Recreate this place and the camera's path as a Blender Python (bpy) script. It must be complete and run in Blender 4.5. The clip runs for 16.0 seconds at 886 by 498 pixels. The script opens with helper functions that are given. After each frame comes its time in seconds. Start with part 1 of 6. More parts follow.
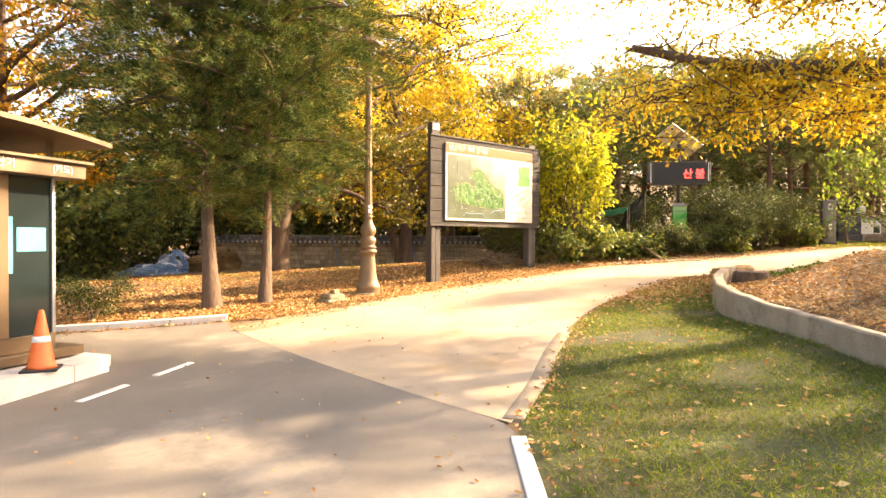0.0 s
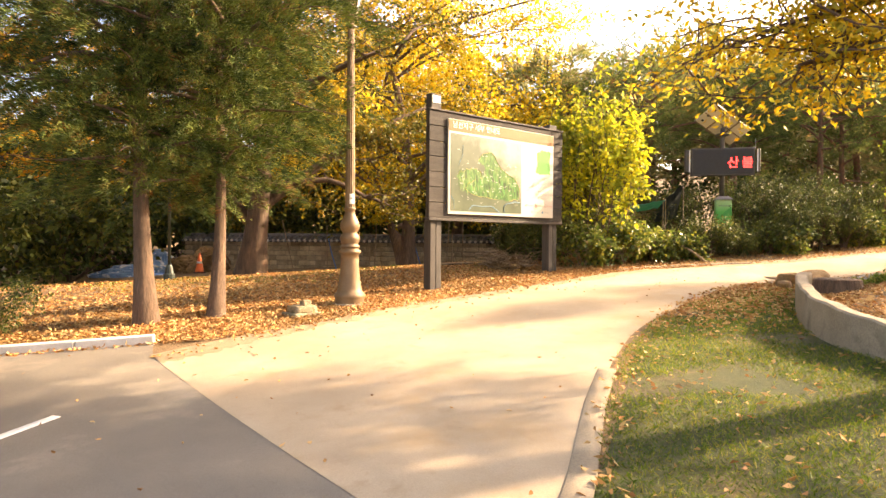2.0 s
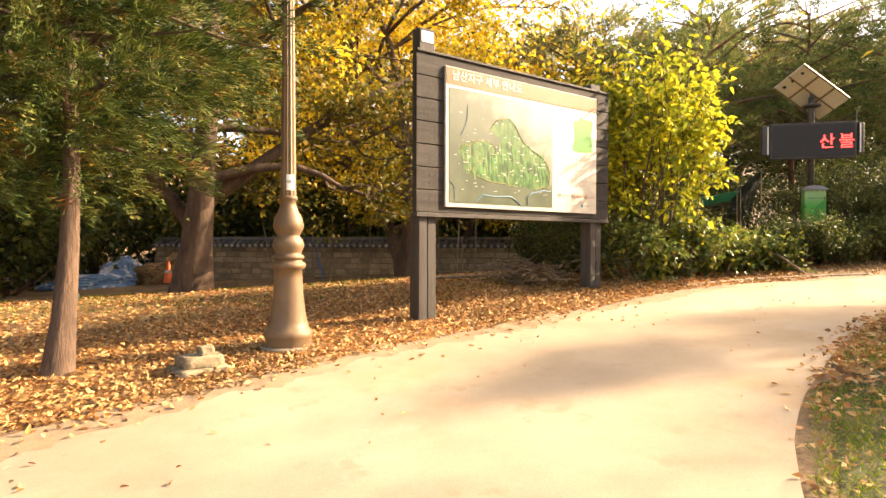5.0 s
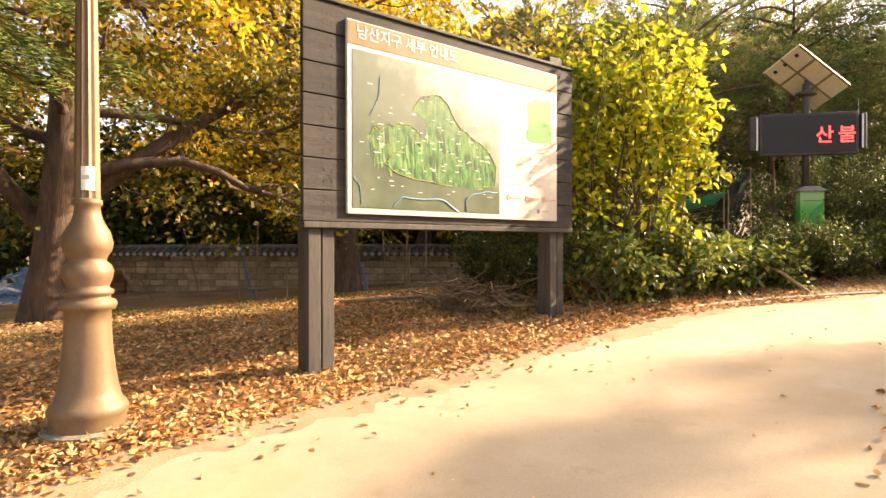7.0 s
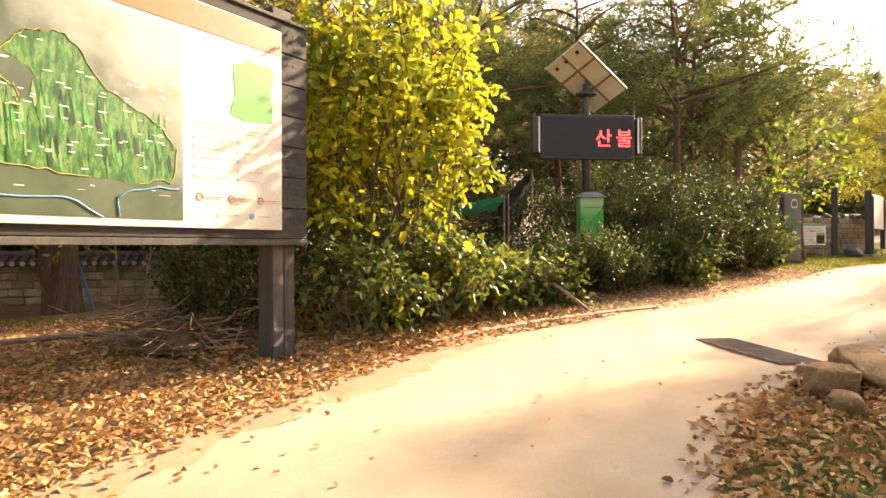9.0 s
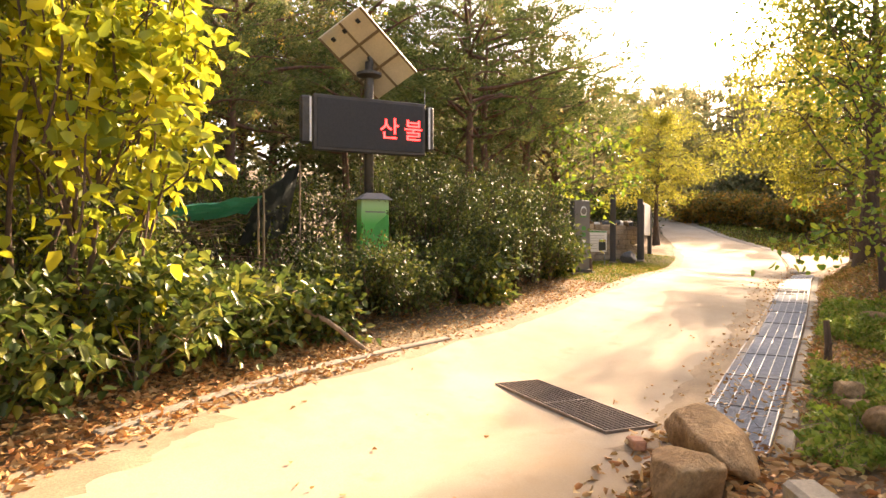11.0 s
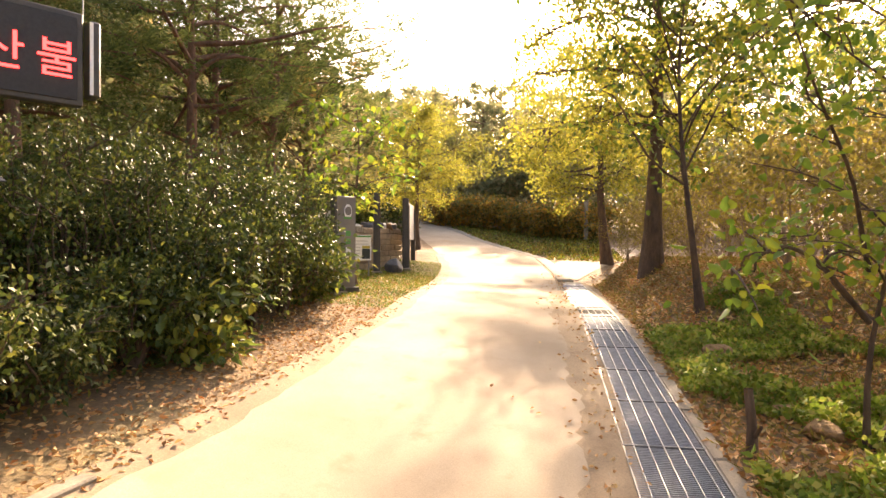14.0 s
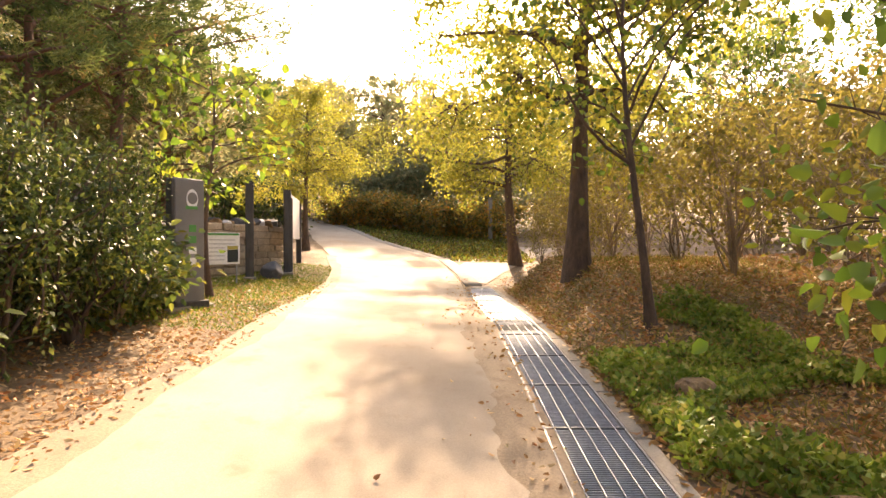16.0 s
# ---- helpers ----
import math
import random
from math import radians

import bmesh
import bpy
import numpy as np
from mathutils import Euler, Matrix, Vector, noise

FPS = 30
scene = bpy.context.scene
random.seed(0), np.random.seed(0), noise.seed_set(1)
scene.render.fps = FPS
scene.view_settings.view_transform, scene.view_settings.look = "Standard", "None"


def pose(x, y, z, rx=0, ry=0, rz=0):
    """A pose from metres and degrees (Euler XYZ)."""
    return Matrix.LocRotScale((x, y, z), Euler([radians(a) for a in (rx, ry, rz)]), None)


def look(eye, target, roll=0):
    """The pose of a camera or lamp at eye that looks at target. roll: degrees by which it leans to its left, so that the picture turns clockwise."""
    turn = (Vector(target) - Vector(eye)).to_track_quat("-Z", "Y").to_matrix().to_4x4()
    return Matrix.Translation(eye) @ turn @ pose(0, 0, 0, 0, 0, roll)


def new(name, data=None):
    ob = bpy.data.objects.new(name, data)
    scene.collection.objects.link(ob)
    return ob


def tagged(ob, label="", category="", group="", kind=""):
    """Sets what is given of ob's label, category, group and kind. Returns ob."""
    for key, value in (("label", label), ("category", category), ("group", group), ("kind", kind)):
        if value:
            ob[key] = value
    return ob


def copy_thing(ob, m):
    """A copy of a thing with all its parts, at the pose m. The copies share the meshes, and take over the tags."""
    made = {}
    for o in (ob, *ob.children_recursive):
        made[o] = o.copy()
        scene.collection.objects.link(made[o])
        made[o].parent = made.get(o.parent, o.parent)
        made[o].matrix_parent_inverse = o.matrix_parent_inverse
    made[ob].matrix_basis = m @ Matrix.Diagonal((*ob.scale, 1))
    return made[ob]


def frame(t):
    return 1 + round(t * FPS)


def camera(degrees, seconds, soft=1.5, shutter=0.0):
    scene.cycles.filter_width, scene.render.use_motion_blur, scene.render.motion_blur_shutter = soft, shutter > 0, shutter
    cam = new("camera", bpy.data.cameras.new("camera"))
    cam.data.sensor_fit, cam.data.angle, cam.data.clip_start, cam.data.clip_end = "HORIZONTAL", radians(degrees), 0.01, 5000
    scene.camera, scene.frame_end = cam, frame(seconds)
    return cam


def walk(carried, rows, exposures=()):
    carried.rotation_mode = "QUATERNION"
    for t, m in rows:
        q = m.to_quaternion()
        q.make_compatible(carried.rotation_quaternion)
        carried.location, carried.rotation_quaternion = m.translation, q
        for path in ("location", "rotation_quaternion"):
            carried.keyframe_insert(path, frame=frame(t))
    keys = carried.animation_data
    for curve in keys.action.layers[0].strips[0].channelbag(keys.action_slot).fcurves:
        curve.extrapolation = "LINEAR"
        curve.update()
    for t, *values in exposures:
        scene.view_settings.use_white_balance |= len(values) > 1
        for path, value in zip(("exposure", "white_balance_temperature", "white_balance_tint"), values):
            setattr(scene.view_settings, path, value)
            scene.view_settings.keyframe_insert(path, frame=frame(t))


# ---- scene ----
cam = camera(71.4, 16.0, 1.5)
METRES, EYE, TILT, LEAN, TURN = 20.0, 1.65, 0.0, 0.0, -22.2
ROWS = [
    (0.0, 0.0, 0.0, 0.0, 0.0, -0.7, -0.27),
    (0.5, 0.0041, 0.0353, -0.0006, 0.45, -0.68, -0.3),
    (1.0, 0.0063, 0.0712, -0.0022, 1.08, -0.71, -0.31),
    (1.5, 0.0115, 0.1063, -0.0015, 1.32, -0.76, -0.28),
    (2.0, 0.0119, 0.1408, -0.0016, 1.24, -0.71, -0.41),
    (2.5, 0.0142, 0.1755, -0.0011, 1.23, -0.67, -0.37),
    (3.0, 0.0151, 0.2115, -0.0009, 1.52, -0.7, -0.37),
    (5.5, 0.0296, 0.3777, 0.0024, 3.12, -0.4, -0.09),
    (6.0, 0.0363, 0.4083, 0.0052, 2.76, -0.39, -0.05),
    (6.5, 0.0427, 0.4372, 0.0085, 2.02, -0.35, -0.02),
    (7.0, 0.0528, 0.4649, 0.0104, 0.35, -0.26, 0.1),
    (7.5, 0.0643, 0.4908, 0.0123, -1.65, -0.22, 0.13),
    (8.0, 0.0817, 0.5143, 0.0147, -7.02, -0.11, 0.38),
    (8.5, 0.0983, 0.5398, 0.0161, -9.47, -0.21, 0.2),
    (9.0, 0.1158, 0.5636, 0.0188, -16.57, -0.25, 0.15),
    (11.5, 0.1991, 0.6812, 0.0328, -38.61, -0.49, -0.22),
    (12.0, 0.2165, 0.7039, 0.0348, -43.29, -0.43, -0.26),
    (12.5, 0.2375, 0.7255, 0.0355, -49.3, -0.39, -0.14),
    (13.0, 0.2587, 0.7477, 0.0364, -51.53, -0.46, -0.22),
    (13.5, 0.2814, 0.7674, 0.0377, -55.64, -0.46, -0.2),
    (14.0, 0.3052, 0.7864, 0.039, -58.21, -0.46, -0.15),
    (14.5, 0.3288, 0.8021, 0.0393, -61.74, -0.49, -0.08),
    (15.0, 0.3555, 0.8148, 0.0401, -64.93, -0.5, 0.04),
    (15.5, 0.3808, 0.8269, 0.0392, -66.26, -0.43, 0.01),
    (16.0, 0.4106, 0.8354, 0.0369, -67.35, -0.34, 0.11),
]
EXPOSURE = [(0.0, 2.62, 8900, 20), (3.0, 2.26, 8800, 20), (6.0, 2.12, 8150, 18), (9.0, 2.2, 8100, 18), (11.5, 2.22, 8250, 22), (16.0, 2.25, 8100, 22)]
walk(cam, [(t, pose(0, 0, EYE, TILT, LEAN, TURN) @ pose(METRES * x, METRES * y, METRES * z, 90 + pitch, roll, yaw)) for t, x, y, z, yaw, pitch, roll in ROWS], EXPOSURE)

# ---- light ----
SUN_AZ, SUN_EL = 92.5, 28.0
world = bpy.data.worlds.new("world")
scene.world = world
world.use_nodes = True
wn = world.node_tree.nodes
sky = wn.new("ShaderNodeTexSky")
sky.sky_type, sky.sun_disc = "NISHITA", False
sky.sun_elevation, sky.sun_rotation = radians(SUN_EL), radians(SUN_AZ)
sky.dust_density, sky.air_density = 3.0, 1.0
wn["Background"].inputs[1].default_value = 0.15
world.node_tree.links.new(sky.outputs[0], wn["Background"].inputs[0])
sun_dir = Vector((math.sin(radians(SUN_AZ)) * math.cos(radians(SUN_EL)), math.cos(radians(SUN_AZ)) * math.cos(radians(SUN_EL)), math.sin(radians(SUN_EL))))
sun_data = bpy.data.lights.new("sun", "SUN")
sun_data.energy, sun_data.angle, sun_data.color = 4.1, radians(1.0), (1.0, 0.87, 0.68)
sun_ob = new("sun", sun_data)
sun_ob.matrix_world = look(sun_dir * 60, (0, 0, 0))


# ---- materials ----
def nodes_of(name):
    m = bpy.data.materials.new(name)
    m.use_nodes = True
    nt = m.node_tree
    return m, nt, nt.nodes, nt.links, nt.nodes["Principled BSDF"]


def noise_tex(nt, scale, detail=6.0, rough=0.6, stretch=None, dims=None):
    n = nt.nodes.new("ShaderNodeTexNoise")
    n.inputs["Scale"].default_value, n.inputs["Detail"].default_value, n.inputs["Roughness"].default_value = scale, detail, rough
    geo = nt.nodes.new("ShaderNodeNewGeometry")
    src = geo.outputs["Position"]
    if stretch:
        mp = nt.nodes.new("ShaderNodeMapping")
        mp.inputs["Scale"].default_value = stretch
        nt.links.new(src, mp.inputs[0])
        src = mp.outputs[0]
    nt.links.new(src, n.inputs["Vector"])
    return n


def ramp(nt, src, stops):
    r = nt.nodes.new("ShaderNodeValToRGB")
    e = r.color_ramp.elements
    while len(e) < len(stops):
        e.new(0.5)
    for el, (p, c) in zip(e, stops):
        el.position, el.color = p, (*c, 1)
    nt.links.new(src, r.inputs[0])
    return r


def mix(nt, fac, a, b, mode="MIX"):
    m = nt.nodes.new("ShaderNodeMix")
    m.data_type, m.blend_type = "RGBA", mode
    for sock, val in ((m.inputs[0], fac), (m.inputs[6], a), (m.inputs[7], b)):
        if isinstance(val, (int, float)):
            sock.default_value = val
        elif isinstance(val, tuple):
            sock.default_value = (*val, 1)
        else:
            nt.links.new(val, sock)
    return m.outputs[2]


def surface(name, stops, scale=3.0, fine=40.0, fine_amt=0.35, rough=0.8, bump=0.3, metal=0.0, stretch=None, dist=0.01, patch=None, vary=0.0, spec=0.5, patch2=None):
    """Colour ramp over broad noise, multiplied by fine grain, with bump; patch: (scale, lo, hi, colour) of stains; vary: per object."""
    m, nt, nd, lk, p = nodes_of(name)
    broad = noise_tex(nt, scale, stretch=stretch)
    col = ramp(nt, broad.outputs[0], stops).outputs[0]
    grain = noise_tex(nt, fine, 5.0, 0.7, stretch)
    gr = ramp(nt, grain.outputs[0], [(0.25, (1 - fine_amt,) * 3), (0.75, (1 + fine_amt * 0.5,) * 3)])
    col = mix(nt, 1.0, col, gr.outputs[0], "MULTIPLY")
    for stain in (patch, patch2):
        if stain:
            pn = noise_tex(nt, stain[0], 8.0, 0.65)
            pr = ramp(nt, pn.outputs[0], [(stain[1], (0, 0, 0)), (stain[2], (1, 1, 1))])
            col = mix(nt, pr.outputs[0], col, stain[3])
    if vary:
        oi = nd.new("ShaderNodeObjectInfo")
        vr = ramp(nt, oi.outputs["Random"], [(0, (1 - vary,) * 3), (1, (1 + vary * 0.6,) * 3)])
        col = mix(nt, 1.0, col, vr.outputs[0], "MULTIPLY")
    lk.new(col, p.inputs["Base Color"])
    rr = nd.new("ShaderNodeMapRange")
    rr.inputs[3].default_value, rr.inputs[4].default_value = max(0.02, rough - 0.12), min(1, rough + 0.12)
    lk.new(grain.outputs[0], rr.inputs[0])
    lk.new(rr.outputs[0], p.inputs["Roughness"])
    p.inputs["Metallic"].default_value = metal
    p.inputs["Specular IOR Level"].default_value = spec
    if bump:
        b = nd.new("ShaderNodeBump")
        b.inputs["Strength"].default_value, b.inputs["Distance"].default_value = bump, dist
        lk.new(grain.outputs[0], b.inputs["Height"])
        lk.new(b.outputs[0], p.inputs["Normal"])
    return m


def foliage(name, cols, through_amt=0.45, rough=0.5, patch_scale=0.5, dark=0.55, spec=0.3):
    """Leaves: a colour of its own for each leaf, tinted in broad patches, part of the light passing through."""
    m, nt, nd, lk, p = nodes_of(name)
    geo = nd.new("ShaderNodeNewGeometry")
    n = len(cols)
    r = ramp(nt, geo.outputs["Random Per Island"], [(i / max(1, n - 1), c) for i, c in enumerate(cols)])
    pn = noise_tex(nt, patch_scale, 3.0, 0.5)
    pr = ramp(nt, pn.outputs[0], [(0.32, (dark, dark * 1.04, dark)), (0.66, (1.12, 1.08, 1.0))])
    col = mix(nt, 1.0, r.outputs[0], pr.outputs[0], "MULTIPLY")
    lk.new(col, p.inputs["Base Color"])
    p.inputs["Roughness"].default_value = rough
    p.inputs["Specular IOR Level"].default_value = spec
    tr = nd.new("ShaderNodeBsdfTranslucent")
    lk.new(col, tr.inputs[0])
    ms = nd.new("ShaderNodeMixShader")
    ms.inputs[0].default_value = through_amt
    lk.new(p.outputs[0], ms.inputs[1])
    lk.new(tr.outputs[0], ms.inputs[2])
    lk.new(ms.outputs[0], nd["Material Output"].inputs[0])
    return m


def plain(name, col, rough=0.5, metal=0.0, emit=0.0, spec=0.5):
    m, nt, nd, lk, p = nodes_of(name)
    gn = noise_tex(nt, 25.0, 4.0)
    rr = ramp(nt, gn.outputs[0], [(0.3, tuple(c * 0.88 for c in col)), (0.7, tuple(min(1, c * 1.06) for c in col))])
    lk.new(rr.outputs[0], p.inputs["Base Color"])
    p.inputs["Roughness"].default_value, p.inputs["Metallic"].default_value = rough, metal
    p.inputs["Specular IOR Level"].default_value = spec
    if emit:
        p.inputs["Emission Color"].default_value = (*col, 1)
        p.inputs["Emission Strength"].default_value = emit
    return m


M_SOIL = surface("leafy_soil", [(0.3, (0.13, 0.08, 0.04)), (0.5, (0.225, 0.14, 0.066)), (0.7, (0.31, 0.205, 0.10))], 0.9, 28.0, 0.6, 0.95, 0.8, dist=0.03, patch=(0.35, 0.56, 0.70, (0.16, 0.125, 0.045)))
M_LAWN = surface("lawn_earth", [(0.36, (0.04, 0.055, 0.012)), (0.56, (0.08, 0.08, 0.022)), (0.72, (0.20, 0.14, 0.07))], 1.3, 30.0, 0.6, 0.95, 0.8, dist=0.03)
M_SAND = surface("sandy_paving", [(0.3, (0.34, 0.262, 0.178)), (0.5, (0.40, 0.315, 0.22)), (0.72, (0.46, 0.37, 0.265))], 0.7, 90.0, 0.25, 0.92, 0.3, dist=0.006, patch=(0.45, 0.54, 0.74, (0.35, 0.235, 0.125)), spec=0.25, patch2=(2.3, 0.58, 0.74, (0.30, 0.215, 0.135)))
M_DIRT = surface("trodden_dirt", [(0.3, (0.24, 0.165, 0.095)), (0.55, (0.33, 0.235, 0.14)), (0.75, (0.40, 0.30, 0.19))], 1.6, 60.0, 0.4, 0.95, 0.5, dist=0.01, patch=(2.5, 0.55, 0.7, (0.20, 0.13, 0.07)))
M_MOSSY = surface("mossy_stone", [(0.3, (0.16, 0.125, 0.075)), (0.55, (0.29, 0.235, 0.15)), (0.75, (0.38, 0.32, 0.21))], 5.0, 40.0, 0.45, 0.95, 0.9, dist=0.015, patch=(6.0, 0.52, 0.66, (0.10, 0.095, 0.04)))
M_ASPHALT = surface("worn_asphalt", [(0.3, (0.165, 0.145, 0.118)), (0.6, (0.215, 0.187, 0.15)), (0.8, (0.28, 0.238, 0.185))], 0.6, 120.0, 0.4, 0.9, 0.5, dist=0.008, patch=(0.3, 0.52, 0.68, (0.36, 0.30, 0.225)), spec=0.3)
M_EDGE = surface("worn_path_slab", [(0.3, (0.24, 0.19, 0.13)), (0.7, (0.33, 0.265, 0.185))], 2.0, 60.0, 0.35, 0.92, 0.5, vary=0.1, patch=(1.4, 0.55, 0.72, (0.20, 0.14, 0.085)))
M_CONC = surface("concrete", [(0.3, (0.22, 0.18, 0.13)), (0.7, (0.34, 0.285, 0.21))], 2.0, 50.0, 0.35, 0.9, 0.5, patch=(2.2, 0.54, 0.68, (0.15, 0.125, 0.09)), vary=0.12)
M_KERB = surface("pale_granite", [(0.3, (0.50, 0.48, 0.44)), (0.7, (0.66, 0.63, 0.58))], 3.0, 80.0, 0.25, 0.85, 0.3, vary=0.1, patch=(1.0, 0.6, 0.8, (0.36, 0.31, 0.25)))
M_LINE = surface("road_paint", [(0.3, (0.66, 0.64, 0.58)), (0.7, (0.80, 0.78, 0.72))], 2.0, 30.0, 0.25, 0.8, 0.2, patch=(2.5, 0.6, 0.7, (0.35, 0.31, 0.25)))
M_BARK = surface("brown_bark", [(0.3, (0.085, 0.055, 0.038)), (0.6, (0.16, 0.10, 0.065)), (0.8, (0.25, 0.17, 0.11))], 9.0, 30.0, 0.6, 0.95, 1.0, stretch=(1, 1, 0.18), dist=0.03)
M_BARKD = surface("dark_bark", [(0.3, (0.055, 0.036, 0.025)), (0.7, (0.15, 0.095, 0.06))], 7.0, 24.0, 0.5, 0.95, 1.0, stretch=(1, 1, 0.25), dist=0.02)
M_BARKR = surface("red_pine_bark", [(0.3, (0.10, 0.055, 0.035)), (0.7, (0.24, 0.12, 0.07))], 7.0, 20.0, 0.5, 0.95, 1.0, stretch=(1, 1, 0.3), dist=0.02)
M_STICK = surface("dry_stick", [(0.3, (0.20, 0.14, 0.09)), (0.7, (0.34, 0.25, 0.16))], 9.0, 40.0, 0.4, 0.9, 0.5, stretch=(1, 1, 0.3))
M_TIMBER = surface("dark_stained_timber", [(0.3, (0.028, 0.024, 0.021)), (0.7, (0.062, 0.054, 0.047))], 5.0, 40.0, 0.45, 0.75, 0.5, stretch=(0.25, 0.25, 2.2), vary=0.25, patch=(3.0, 0.6, 0.85, (0.10, 0.087, 0.075)), spec=0.3)
M_TIMBERV = surface("dark_post_timber", [(0.3, (0.040, 0.035, 0.030)), (0.7, (0.085, 0.075, 0.065))], 6.0, 40.0, 0.45, 0.75, 0.5, stretch=(2.0, 2.0, 0.2), vary=0.15)
M_BRONZE = surface("painted_cast_bronze", [(0.3, (0.15, 0.095, 0.05)), (0.7, (0.215, 0.142, 0.077))], 3.0, 60.0, 0.25, 0.55, 0.15, metal=0.15, patch=(4.0, 0.62, 0.8, (0.22, 0.14, 0.08)))
M_IRON = surface("dark_green_iron", [(0.3, (0.015, 0.025, 0.02)), (0.7, (0.03, 0.045, 0.038))], 4.0, 50.0, 0.3, 0.5, 0.1)
M_STEELD = surface("dark_steel", [(0.3, (0.055, 0.05, 0.045)), (0.7, (0.10, 0.09, 0.08))], 4.0, 60.0, 0.3, 0.5, 0.15, metal=0.4)
M_GALV = surface("galvanised_steel", [(0.3, (0.26, 0.265, 0.27)), (0.7, (0.38, 0.385, 0.39))], 14.0, 60.0, 0.3, 0.45, 0.1, metal=0.7)
M_BARSTEEL = surface("weathered_bar_steel", [(0.3, (0.16, 0.158, 0.155)), (0.7, (0.25, 0.245, 0.24))], 8.0, 50.0, 0.3, 0.55, 0.1, metal=0.4)
M_LEDBLACK = surface("led_matrix_black", [(0.3, (0.020, 0.019, 0.019)), (0.7, (0.034, 0.032, 0.032))], 30.0, 160.0, 0.5, 0.6, 0.4, dist=0.004)
M_KIOSK = surface("bronze_kiosk_metal", [(0.3, (0.125, 0.08, 0.042)), (0.7, (0.165, 0.108, 0.06))], 1.5, 50.0, 0.12, 0.45, 0.05, metal=0.3)
M_ROCK = surface("boulder_stone", [(0.3, (0.22, 0.125, 0.058)), (0.55, (0.36, 0.225, 0.11)), (0.75, (0.46, 0.31, 0.17))], 4.0, 22.0, 0.5, 0.9, 1.0, dist=0.03, spec=0.25)
M_STONE = surface("wall_stone", [(0.3, (0.32, 0.245, 0.155)), (0.7, (0.54, 0.43, 0.28))], 4.0, 30.0, 0.45, 0.92, 0.9, dist=0.02, vary=0.35)
M_EARTHSTONE = surface("tan_layered_stone", [(0.3, (0.30, 0.225, 0.14)), (0.7, (0.50, 0.39, 0.255))], 4.0, 30.0, 0.45, 0.92, 0.9, dist=0.02, vary=0.25)
M_MORTAR = surface("earth_mortar", [(0.3, (0.20, 0.155, 0.10)), (0.7, (0.33, 0.26, 0.175))], 3.0, 40.0, 0.4, 0.95, 0.6)
M_RUST = surface("rusty_bar_steel", [(0.3, (0.17, 0.125, 0.095)), (0.7, (0.27, 0.20, 0.15))], 8.0, 50.0, 0.4, 0.65, 0.2, metal=0.2)
M_BRICK = surface("broken_red_brick", [(0.3, (0.36, 0.16, 0.09)), (0.7, (0.5, 0.27, 0.16))], 6.0, 40.0, 0.4, 0.9, 0.6)
M_SPUR = plain("map_spur", (0.16, 0.27, 0.09), 0.38, spec=0.6)
M_TILE = surface("grey_roof_tile", [(0.3, (0.06, 0.06, 0.065)), (0.7, (0.14, 0.135, 0.13))], 5.0, 40.0, 0.4, 0.8, 0.5, vary=0.25)
M_TILEEND = surface("pale_tile_end", [(0.3, (0.4, 0.38, 0.34)), (0.7, (0.6, 0.57, 0.52))], 5.0, 40.0, 0.3, 0.8, 0.3, vary=0.2)
M_ORANGE = surface("cone_orange", [(0.3, (0.75, 0.13, 0.03)), (0.7, (0.85, 0.19, 0.05))], 6.0, 50.0, 0.2, 0.5, 0.1)
M_WHITE = plain("white_paint", (0.78, 0.77, 0.73), 0.5)
M_BLACK = plain("black_rubber", (0.02, 0.02, 0.02), 0.7)
M_WHITEBAND = plain("reflective_white", (0.8, 0.8, 0.78), 0.4)
# teal of the booth notices, brightened by a faint added glow
M_TEAL = plain("teal_notice_faint_glow", (0.05, 0.30, 0.36), 0.4, emit=0.06)
M_SHEETW = plain("poster_white", (0.58, 0.54, 0.46), 0.42, spec=0.7)
M_HEADER = plain("poster_brown", (0.24, 0.125, 0.05), 0.35, spec=0.5)
M_SIDEMAP = plain("side_map_green", (0.06, 0.27, 0.05), 0.4, spec=0.5)
M_RIVER = plain("river_blue", (0.10, 0.26, 0.38), 0.4, spec=0.9)
M_INK = plain("ink_grey", (0.36, 0.35, 0.32), 0.5, spec=1.0)
M_REDINK = plain("ink_red", (0.62, 0.22, 0.16), 0.4)
M_RIDGE = plain("map_yellow", (0.42, 0.36, 0.09), 0.3)
M_RED = plain("red_leds", (1.0, 0.03, 0.03), 0.5, emit=3.0)
M_SIGNGREY = surface("grey_pillar_metal", [(0.3, (0.15, 0.14, 0.125)), (0.7, (0.22, 0.205, 0.185))], 2.0, 60.0, 0.15, 0.5, 0.05)
M_GREEN = plain("sign_green", (0.07, 0.27, 0.06), 0.4)
M_BLUE = surface("blue_tarpaulin", [(0.3, (0.08, 0.20, 0.42)), (0.7, (0.20, 0.36, 0.58))], 3.0, 20.0, 0.3, 0.4, 0.5, patch=(2.2, 0.55, 0.6, (0.72, 0.74, 0.76)))
M_BLUESTRAP = plain("blue_strap", (0.06, 0.18, 0.5), 0.5)
M_SOLARBACK = surface("solar_back_sheet", [(0.3, (0.58, 0.50, 0.36)), (0.7, (0.68, 0.60, 0.44))], 2.0, 30.0, 0.15, 0.6, 0.05)
M_RAIL = surface("brown_panel_rail", [(0.3, (0.16, 0.11, 0.06)), (0.7, (0.25, 0.18, 0.10))], 3.0, 40.0, 0.2, 0.6, 0.1)
M_SOLAR = plain("solar_cells", (0.015, 0.02, 0.05), 0.15)
